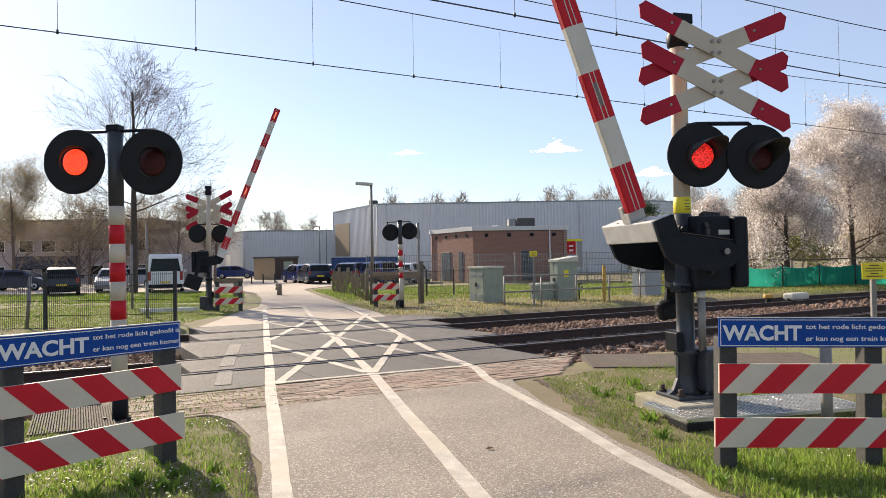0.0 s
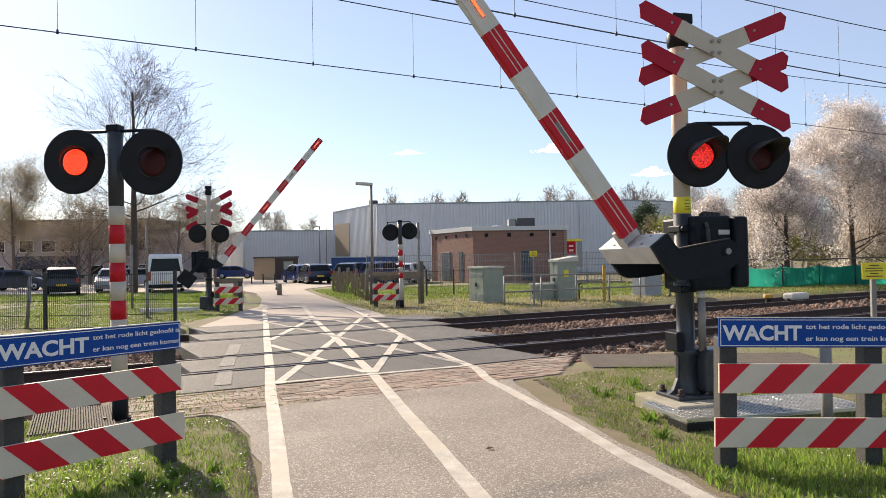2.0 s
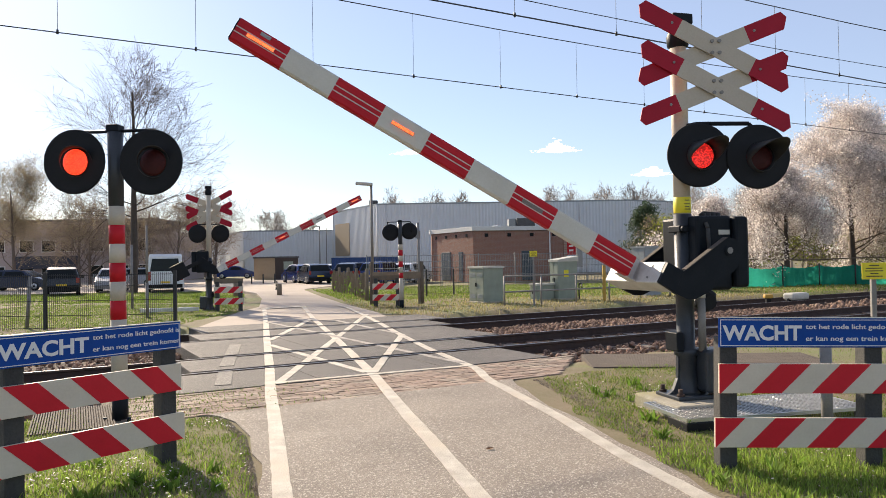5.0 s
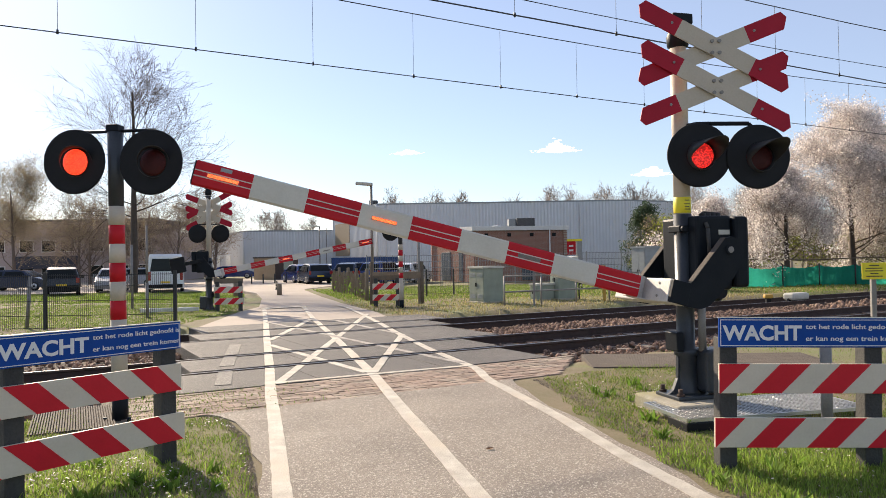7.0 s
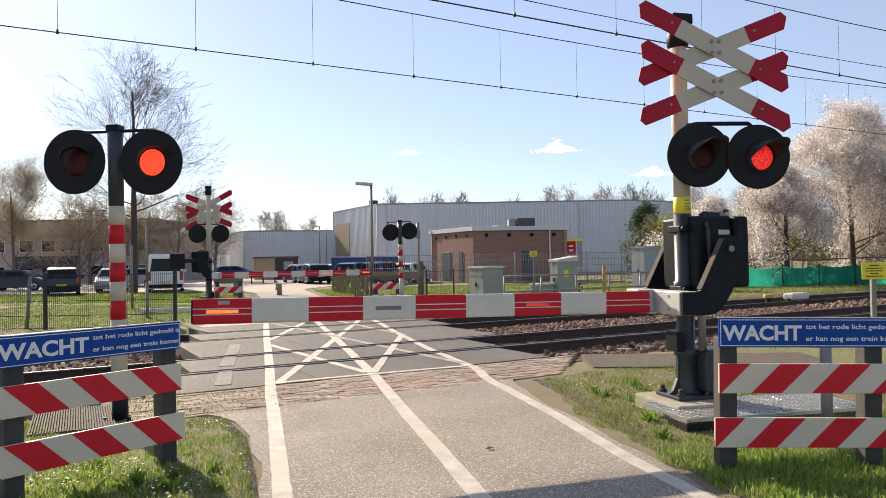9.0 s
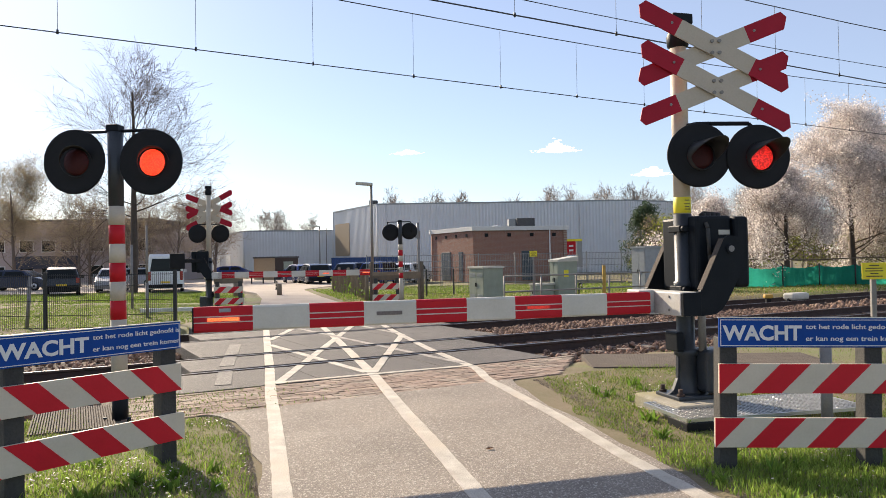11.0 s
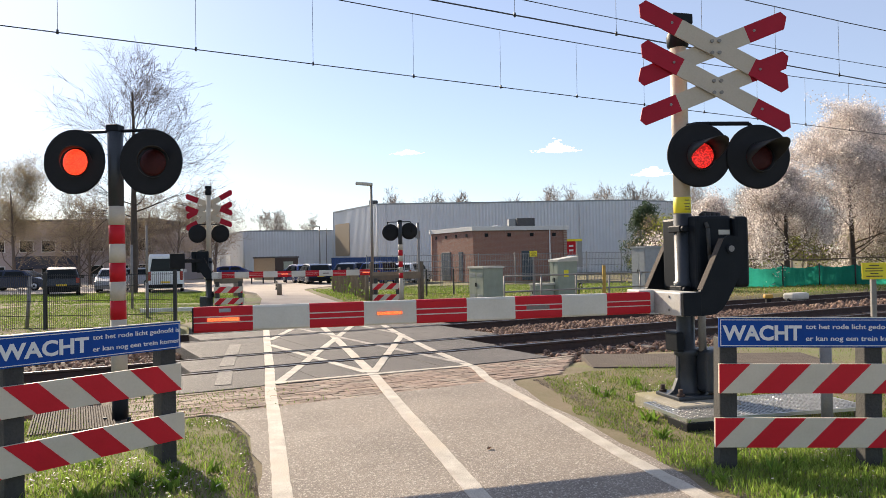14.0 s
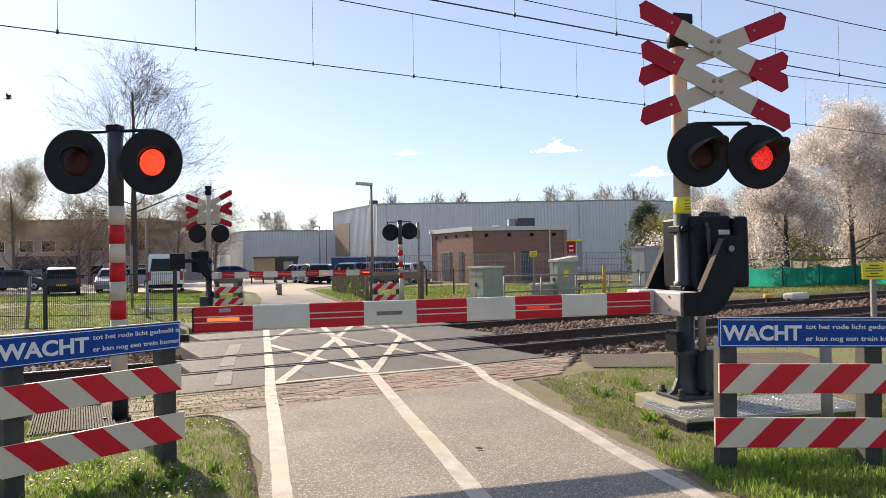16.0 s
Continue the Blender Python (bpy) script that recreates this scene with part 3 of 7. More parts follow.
def build_ballast():
    v, f = icosa()
    P = []
    n = 0
    for t0, t1, dens in ((6.3, 12, 260), (12, 20, 150), (20, 40, 50), (-8, 3.4, 120)):
        cnt = int((t1 - t0) * 8.6 * dens * 0.55)
        t, d = rng.uniform(t0, t1, cnt), rng.uniform(8.75, 17.1, cnt)
        P.append(np.stack([t, d], 1))
    P = np.concatenate(P)
    t, d = P[:, 0], P[:, 1]
    # leave the deck free
    lo, hi = np.interp(d, [8.5, 17.2], [1.2, 2.9]), np.interp(d, [8.5, 10, 11.5, 14, 17.2], [6.6, 6.8, 7.0, 8.0, 9.0])
    keep = (t < lo) | (t > hi)
    for c in (10.0, 11.5, 14.15, 15.65):
        keep &= abs(d - c) > 0.085
    gauge = ((d > 10) & (d < 11.5)) | ((d > 14.15) & (d < 15.65))
    keep &= ~(gauge & (rng.uniform(size=len(t)) < 0.45))
    t, d, gauge = t[keep], d[keep], gauge[keep]
    n = len(t)
    r = rng.uniform(0.022, 0.05, n) * np.where(t > 20, 1.6, 1.0)
    shoulder = np.interp(d, [8.75, 9.2, 9.8, 11.6, 12.3, 13.6, 14.1, 15.7, 16.5, 17.1], [-0.26, -0.2, -0.17, -0.17, -0.13, -0.13, -0.17, -0.17, -0.2, -0.28])
    z = np.where(gauge, -0.2, shoulder) + rng.uniform(-0.03, 0.03, n)
    x, y = 0.872 * t - 0.489 * d, 0.489 * t + 0.872 * d
    wob = rng.uniform(0.7, 1.25, (n, len(v), 1))
    sc = rng.uniform(0.6, 1.2, (n, 1, 3)) * r[:, None, None]
    an = rng.uniform(0, math.tau, n)
    q = v[None] * wob * sc
    qx = q[..., 0] * np.cos(an)[:, None] - q[..., 1] * np.sin(an)[:, None]
    qy = q[..., 0] * np.sin(an)[:, None] + q[..., 1] * np.cos(an)[:, None]
    V = np.stack([qx + x[:, None], qy + y[:, None], q[..., 2] + z[:, None]], -1).reshape(-1, 3)
    Fc = (f[None] + (np.arange(n) * len(v))[:, None, None]).reshape(-1, 3)
    ob = fast_mesh("ballast", V, Fc, M_STONE)
    tagged(ob, "reddish brown broken ballast stones between the rails", "ballast", kind="stuff")
    R = Matrix(((0.872, -0.489, 0, 0), (0.489, 0.872, 0, 0), (0, 0, 1, 0), (0, 0, 0, 1)))
    bm = B()
    prof = [(8.7, -0.3), (9.3, -0.235), (10.0, -0.22), (11.5, -0.22), (12.2, -0.175), (13.7, -0.175), (14.2, -0.22), (15.7, -0.22), (16.5, -0.24), (17.2, -0.32)]
    for t0, t1 in ((-160, 1.15), (9.2, 200), (6.7, 9.2)):
        pr = prof if t0 != 6.7 else [p for p in prof if p[0] < 11.9]
        a, b = [bm.verts.new(rail_xy(t0, d, z)) for d, z in pr], [bm.verts.new(rail_xy(t1, d, z)) for d, z in pr]
        for k in range(len(pr) - 1):
            bm.faces.new((a[k], b[k], b[k + 1], a[k + 1]))
    ob = solid("track_bed", bm, M_GRAVELBED, "dark earthy bed beneath the ballast", "track bed", kind="structure")


def build_park():
    bm = B()
    prism(bm, [(-70, 44), (-13.6, 43.6), (-8.6, 43.6), (-7.5, 50), (-5, 56), (-3, 78), (-70, 78)], -0.3, -0.17, "xy")
    solid("car_park", bm, M_PALEPATH, "pale pinkish paved car park", "car park", kind="structure")
    bm = B()
    prism(bm, [(-40, 33.2), (-11, 27.4), (-6.2, 26.2), (-6.2, 27.0), (-11, 28.2), (-40, 34.2)], -0.2, -0.065, "xy")
    solid("footpath", bm, M_PALEPATH, "narrow pale footpath across the grass", "path", kind="structure")


def blades(name, cx, cy, h, w, material, lean=0.5, z=None, label="", cat="grass"):
    n = len(cx)
    an = rng.uniform(0, math.tau, n)
    ln = rng.uniform(0, lean, n) * h
    la = rng.uniform(0, math.tau, n)
    if z is None:
        z = np.array([ground_z(a, b) for a, b in zip(cx, cy)])
    dx, dy = np.cos(an) * w / 2, np.sin(an) * w / 2
    mx, my = cx + np.cos(la) * ln * 0.35, cy + np.sin(la) * ln * 0.35
    tx, ty = cx + np.cos(la) * ln, cy + np.sin(la) * ln
    zb = z - 0.01
    V = np.stack([np.stack([cx - dx, cy - dy, zb], 1), np.stack([cx + dx, cy + dy, zb], 1), np.stack([mx + dx * 0.8, my + dy * 0.8, zb + h * 0.6], 1), np.stack([mx - dx * 0.8, my - dy * 0.8, zb + h * 0.6], 1), np.stack([tx, ty, zb + h], 1)], 1).reshape(-1, 3)
    base = (np.arange(n) * 5)[:, None]
    tri = np.concatenate([base + np.array([[0, 1, 2]]), base + np.array([[0, 2, 3]]), base + np.array([[3, 2, 4]])])
    ob = fast_mesh(name, V, tri, material)
    tagged(ob, label, cat, kind="stuff")


def free_of_road(x, y):
    s, q = -0.25 * x + 0.968 * y, 0.968 * x + 0.25 * y
    d, t = -0.489 * x + 0.872 * y, 0.872 * x + 0.489 * y
    qr = np.interp(s, [3, 4.1, 5.4, 6.9, 8.4], [2.68, 2.73, 2.81, 2.88, 3.06])
    ql = np.interp(s, [3, 5, 6.3, 7.0, 7.6], [0.0, -0.02, -0.11, -0.28, -0.62])
    wob = 0.05 + 0.07 * np.sin(s * 3.1) * np.sin(s * 7.7 + 1)
    ok = (q < ql - wob * 0.5) | (q > qr + wob)
    ok &= ~((d > 7.1) & (d < 8.9) & (t > 0.4) & (t < 6.6))
    ok &= ~((d > 8.7) & (d < 17.3))
    fl = np.interp(y, [17, 22.6, 24.3, 30, 35.7, 44], [-6.6, -6.4, -6.4, -7.8, -9.5, -13.8])
    fr = np.interp(y, [17, 21, 25, 31, 38, 44], [-0.2, -1.9, -3.3, -5.1, -7.2, -8.4])
    ok &= ~((y > 17) & (y < 44.5) & (x > fl) & (x < fr))
    ok &= ~((y > 43.5) & (x < -4))
    pc = np.interp(x, [-40, -11, -6.2], [33.7, 27.8, 26.6])
    ok &= ~((x < -6.2) & (abs(y - pc) < 0.35))
    return ok


def tufts(x, y):
    """How well grass does at a spot, between 0 and 1."""
    return np.array([noise.noise(Vector((a * 1.1, b * 1.1, 3.0))) * 0.5 + noise.noise(Vector((a * 3.1, b * 3.1, 9.0))) * 0.35 + 0.5 for a, b in zip(x, y)])


def build_grass():
    def spread(n, x0, x1, y0, y1, thr, k=1.0):
        x, y = rng.uniform(x0, x1, n), rng.uniform(y0, y1, n)
        ok = free_of_road(x, y)
        x, y = x[ok], y[ok]
        g = tufts(x, y)
        ok = g > thr + rng.uniform(-0.2, 0.2, len(x))
        return x[ok], y[ok], g[ok]
    # verges beside the camera: short, with clumps
    for x0, x1, n in ((-5.2, -0.9, 60000), (1.2, 6.0, 60000)):
        x, y, g = spread(n, x0, x1, 3.4, 9.6, 0.3)
        blades("grass", x, y, (0.012 + 0.035 * np.clip(g, 0, 1)) * rng.uniform(0.6, 1.5, len(x)), np.full(len(x), 0.007), M_GRASS, 0.9, label="short bright green grass on the verge")
    for x0, x1, n in ((-5.2, -0.9, 9000), (1.2, 6.0, 16000)):
        x, y, g = spread(n, x0, x1, 3.4, 9.6, 0.25)
        blades("grass", x, y, rng.uniform(0.015, 0.05, len(x)), np.full(len(x), 0.006), M_GRASSDRY, 1.4, label="dry straw among the short grass")
    # crumbs of earth and grit along the asphalt edge
    v, f = icosa()
    n = 6000
    s = rng.uniform(3.2, 8.2, n)
    side = rng.uniform(size=n) < 0.55
    q = np.where(side, np.interp(s, [3, 4.1, 5.4, 6.9, 8.4], [2.74, 2.8, 2.92, 3.12, 3.2]), np.interp(s, [3, 5, 6.3, 7.0, 7.6], [0.0, -0.02, -0.11, -0.28, -0.62])) + np.where(side, 1, -1) * abs(rng.normal(0.0, 1.0, n)) * np.where(side, 0.16, 0.05)
    x, y = -0.25 * s + 0.968 * q, 0.968 * s + 0.25 * q
    r = rng.uniform(0.0018, 0.0062, n)
    V = (v[None] * r[:, None, None] * rng.uniform(0.6, 1.3, (n, len(v), 1)) + np.stack([x, y, np.array([ground_z(a, b) for a, b in zip(x, y)]) + 0.004], 1)[:, None]).reshape(-1, 3)
    tagged(fast_mesh("grit", V, (f[None] + (np.arange(n) * len(v))[:, None, None]).reshape(-1, 3), M_SLEEPER), "crumbs of earth and grit at the asphalt edge", "grit", kind="stuff")
    # taller growth round the posts on the right
    x, y = rng.normal(2.3, 0.6, 10000), rng.normal(4.75, 0.45, 10000)
    ok = free_of_road(x, y) & (y < 5.75)
    blades("grass", x[ok], y[ok], rng.uniform(0.02, 0.075, ok.sum()), np.full(ok.sum(), 0.008), M_LUSH, 0.7, label="tall lush grass round the posts")
    x, y = rng.normal(-2.35, 0.4, 2600), rng.normal(4.75, 0.5, 2600)
    ok = free_of_road(x, y)
    blades("grass", x[ok], y[ok], rng.uniform(0.02, 0.075, ok.sum()), np.full(ok.sum(), 0.008), M_LUSH, 0.7, label="tall lush grass round the posts")
    # broad weeds
    cx, cy = [], []
    for _ in range(34):
        side = rng.uniform() < 0.55
        ax, ay = (rng.uniform(-3.0, -1.5), rng.uniform(4.2, 5.6)) if side else (rng.uniform(1.6, 2.6), rng.uniform(4.2, 8.3))
        if free_of_road(np.array([ax]), np.array([ay]))[0]:
            k = rng.integers(8, 18)
            cx += list(ax + rng.normal(0, 0.03, k))
            cy += list(ay + rng.normal(0, 0.03, k))
    cx, cy = np.array(cx), np.array(cy)
    blades("weeds", cx, cy, rng.uniform(0.05, 0.12, len(cx)), rng.uniform(0.02, 0.035, len(cx)), M_WEED, 1.2, label="low broad-leaved weeds in the grass", cat="weeds")
    # strip between the verge and the ballast, and beyond the tracks
    x, y, g = spread(110000, -13, 22, 8, 33, 0.3)
    d = -0.489 * x + 0.872 * y
    far = d > 17
    ok = (d > 9) | ((y > 9.3) & ~((x > 1.6) & (x < 3.8) & (y > 8.9) & (y < 11.2)))
    x, y, d, far = x[ok], y[ok], d[ok], far[ok]
    dry = far & (rng.uniform(size=len(x)) < np.interp(d, [17, 20, 23, 26], [0.97, 0.9, 0.6, 0.35]) * np.where(x > -4, 1.0, 0.3))
    for sel, m_, lab in ((dry, M_GRASSDRY, "dry straw-coloured grass beside the track"), (~dry, M_GRASS, "meadow grass beyond the railway")):
        blades("grass", x[sel], y[sel], rng.uniform(0.035, 0.1, sel.sum()) * np.where((d[sel] < 9) | (x[sel] < -5), 0.5, 1.0), np.where(d[sel] < 9, 0.008, 0.02), m_, 0.8, label=lab)
    x, y, g = spread(70000, -16, -5, 17.6, 34, 0.05)
    blades("grass", x, y, rng.uniform(0.02, 0.05, len(x)), np.full(len(x), 0.016), M_GRASS, 0.9, label="short mown lawn between the railway and the car park")
    x, y, g = spread(80000, -30, 24, 28, 46, 0.15)
    blades("grass", x, y, rng.uniform(0.03, 0.1, len(x)), np.full(len(x), 0.03), M_GRASS, 0.8, label="meadow grass beyond the railway")
    # weeds in the joints of the pavers
    n = 1500
    tt, dd = 0.7 + abs(rng.normal(0, 1.0, n)), rng.uniform(7.2, 8.55, n)
    x, y = 0.872 * tt - 0.489 * dd, 0.489 * tt + 0.872 * dd
    blades("weeds", x, y, rng.uniform(0.012, 0.04, n), np.full(n, 0.007), M_GRASS, 1.2, z=np.full(n, -0.002), label="small weeds in the joints between pavers", cat="weeds")
    # fallen petals and daisies
    x, y = np.concatenate([rng.uniform(-3.2, -0.9, 1900), rng.uniform(1.2, 3.2, 450)]), np.concatenate([rng.uniform(3.8, 7.2, 1900), rng.uniform(4.0, 9.0, 450)])
    ok = free_of_road(x, y)
    x, y = x[ok], y[ok]
    g = tufts(x + 7, y)
    x, y = x[g > 0.5], y[g > 0.5]
    n = len(x)
    z = np.array([ground_z(a, b) for a, b in zip(x, y)]) + rng.uniform(0.015, 0.06, n)
    a = rng.uniform(0, math.tau, n)
    r = rng.uniform(0.006, 0.012, n)
    c, s = np.cos(a) * r, np.sin(a) * r
    tl = rng.uniform(-0.006, 0.006, n)
    V = np.stack([np.stack([x + c, y + s, z + tl], 1), np.stack([x - s, y + c, z], 1), np.stack([x - c, y - s, z - tl], 1), np.stack([x + s, y - c, z], 1)], 1).reshape(-1, 3)
    ob = fast_mesh("petals", V, np.arange(n * 4).reshape(-1, 4), M_PETAL)
    tagged(ob, "fallen white blossom petals in the grass", "petals", kind="stuff")


def build_clouds():
    v, f = icosa()
    for x, y, z, w, h in ((145, 900, 136, 28, 15), (-42, 900, 136, 20, 7), (265, 900, 104, 24, 14)):
        n = 260
        px = rng.normal(0, w * 0.45, n)
        pz = abs(rng.normal(0, h * 0.3, n)) * np.clip(1 - abs(px) / w, 0.15, 1)
        r = rng.uniform(0.07, 0.3, n) * h * np.clip(1.15 - abs(px) / w, 0.3, 1)
        V = (v[None] * r[:, None, None] * np.array([1.7, 1, 0.6]) + np.stack([px, rng.normal(0, 4, n), pz], 1)[:, None]).reshape(-1, 3) + np.array([x, y, z])
        ob = fast_mesh("cloud", V, (f[None] + (np.arange(n) * len(v))[:, None, None]).reshape(-1, 3), M_CLOUD)
        for p in ob.data.polygons:
            p.use_smooth = True
        tagged(ob, "small bright fair-weather cloud in a pale sky", "cloud", "clouds", "stuff")


build_ground()
ROAD = build_path()
build_lines(ROAD)
build_tracks()
build_ballast()
build_park()
build_clouds()


# ================= the crossing's own things =================
FACE = Matrix.Rotation(math.atan2(0.25, 0.968), 4, "Z")  # x to the right of the path, y along it


def lamp_unit(parent, m, aim=0.0, k=1.0, deep=False):
    """A round black backboard with a hooded red lamp; faces -y. Returns the piece that lights up."""
    bm = B()
    lathe(bm, [(0.02, 0.03), (0.2, 0.03), (0.285, 0.018), (0.3, 0.0), (0.296, -0.016), (0.28, -0.012), (0.14, -0.03), (0.13, -0.03)], 56)
    board = part("backboard", bm, M_DARKMATT, parent, "round black backboard", m @ Matrix.Scale(k, 4))
    shift = Matrix.Translation((0.034 if aim > 20 else 0.0, 0, -0.01))
    look_ = shift @ pose(0, -0.03, 0, 0, 0, aim) @ pose(0, 0.03, 0)
    bm = B()
    seg = 36
    ra, rb = 0.137, 0.132
    rows = []
    for k in range(seg):
        a = k * math.tau / seg
        up = max(0.0, math.sin(a) + 0.25) / 1.25
        length = 0.02 + 0.13 * up
        if deep:
            length = 0.05 + 0.28 * max(0.0, math.cos(a - radians(82)) + 0.25) / 1.25
        c, s = math.cos(a), math.sin(a)
        rows.append([bm.verts.new((c * r, y, s * r)) for r, y in ((ra, -0.03), (ra * 1.0, -0.03 - length), (rb, -0.03 - length), (rb, -0.03))])
    for k in range(seg):
        p, q = rows[k], rows[(k + 1) % seg]
        for j in range(3):
            bm.faces.new((p[j], q[j], q[j + 1], p[j + 1])).smooth = True
    bmesh.ops.recalc_face_normals(bm, faces=bm.faces[:])
    part("hood", bm, M_RIM, board, "black hood over the lamp", look_)
    bm = B()
    lathe(bm, [(0.001, -0.052), (0.06, -0.049), (0.1, -0.04), (0.122, -0.034), (0.122, -0.03)], 36)
    lens = part("lens", bm, M_LENS, board, "dark red glass lens", shift)
    bm = B()
    lathe(bm, [(0.001, -0.046), (0.06, -0.043), (0.1, -0.034), (0.119, -0.028), (0.119, -0.025)], 36)
    return part("lamp_light", bm, M_LIT_SIDE if deep else M_LIT, lens, "glowing red lamp")


FLASH = []   # (piece, which turn, way out)


def stripes(parent, z0, bands, r):
    for name, h, m_ in bands:
        bm = B()
        cyl(bm, (0, 0, z0), (0, 0, z0 + h), r, seg=20)
        part(name, bm, m_, parent)
        z0 += h


def signal_post(x, y, z, top, yaw, lit, lean, label):
    """A striped post with two flashing lamps on a cross bar."""
    th = thing("signal_post", Matrix.Translation((x, y, z)) @ pose(0, 0, 0, 0, lean, 0) @ pose(0, 0, 0, 0, 0, yaw), label, "warning light", "signal posts")
    H_ = top - z
    b0 = H_ - 0.78
    bands = [("dark_foot", b0 - 6 * 0.18 - 0.70, M_DARK), ("white_band", 0.70, M_WHITE)]
    for k in range(3):
        bands += [("red_band", 0.18, M_RED), ("white_band", 0.18, M_WHITE)]
    stripes(th, 0.0, bands, 0.072)
    bm = B()
    cyl(bm, (0, 0, b0), (0, 0, H_ - 0.07), 0.07, seg=20)
    part("dark_top", bm, M_SLATE, th)
    bm = B()
    box(bm, -0.062, 0.062, -0.062, 0.062, H_ - 0.07, H_, 0.01)
    part("cap", bm, M_DARK, th)
    bm = B()
    box(bm, -0.16, 0.16, -0.12, 0.12, 0, 0.025, 0.005)
    part("foot_plate", bm, M_DARK, th)
    for a in (-0.12, 0.12):
        bm = B()
        cyl(bm, (a, -0.06, 0.02), (a, -0.06, 0.07), 0.018, seg=6)
        part("bolt", bm, M_DARK, th)
    bm = B()
    tube(bm, [(-0.36, 0.02, H_ - 0.38), (-0.34, 0.02, H_ - 0.052), (0.4, 0.02, H_ - 0.06), (0.4, 0.02, H_ - 0.38)], 0.016)
    part("cross_bar", bm, M_DARK, th)
    for k, a in enumerate((-0.35, 0.412) if lit else (-0.3, 0.3)):
        l = lamp_unit(th, Matrix.Translation((a, -0.1, H_ - (0.352 if k == 0 else 0.385))), 26.0 if lit else 0.0, 1.03 if lit else 0.9)
        if lit:
            FLASH.append((l, k, Vector((0, -0.02, 0))))
    return th


def cross_boards(parent, m, scale=1.0):
    """Two white crosses with red ends, one above the other; faces -y."""
    for cx, cz in ((0.0, 0.0), (0.01, -0.37 * (scale if scale < 1.05 else 1.05))):
        for j, ang, ends, bands in ((0, 21.2, (-0.775, 0.745), (-0.38, 0.335)), (1, -28.5, (-0.81, 0.78), (-0.388, 0.388))):
            w = 0.082 * scale
            mm = m @ Matrix.Translation((cx, -0.012 - 0.03 * j, cz)) @ pose(0, 0, 0, 0, -ang, 0)
            b0, b1 = bands[0] * scale, bands[1] * scale
            bm = B()
            prism(bm, [(b0, -w), (b1, -w), (b1, w), (b0, w)], 0, 0.018)
            board = part("cross_board", bm, M_WHITE, parent, "white board of a warning cross", mm)
            for sgn, edge, tip in ((-1, b0, ends[0] * scale), (1, b1, ends[1] * scale)):
                f = sgn * (1 if j else -1)
                bm = B()
                prism(bm, [(edge, f * w), (tip - sgn * 0.065, f * w), (tip, -f * w * 0.2), (tip - sgn * 0.035, -f * w), (edge, -f * w)], 0, 0.018)
                part("red_end", bm, M_DEEPRED, board, "dark red board end")
                bm = B()
                cyl(bm, (edge + sgn * 0.075, 0, 0.01), (edge + sgn * 0.075, -0.008, 0.01), 0.012, seg=10)
                part("bolt", bm, M_GALVDULL, board)
            if j:
                for bx, bz in ((0.004, 0.064), (-0.004, -0.064), (0.056, -0.031), (-0.056, 0.031)):
                    bm = B()
                    cyl(bm, (bx, 0.0, bz), (bx, -0.014, bz), 0.017, seg=10)
                    part("bolt", bm, M_GALVDULL, board)


BOOMS = []


def boom_segment(bm, x0, x1):
    """One length of the boom: a flat hollow bar with rounded top and bottom."""
    prof = [(-0.045, -0.085), (-0.032, -0.1), (0.032, -0.1), (0.045, -0.085), (0.045, 0.085), (0.032, 0.1), (-0.032, 0.1), (-0.045, 0.085)]
    a = [bm.verts.new((x0, y, z)) for y, z in prof]
    b = [bm.verts.new((x1, y, z)) for y, z in prof]
    n = len(prof)
    for k in range(n):
        bm.faces.new((a[k], a[(k + 1) % n], b[(k + 1) % n], b[k]))
    bm.faces.new(a[::-1])
    bm.faces.new(b)
    bmesh.ops.recalc_face_normals(bm, faces=bm.faces[:])


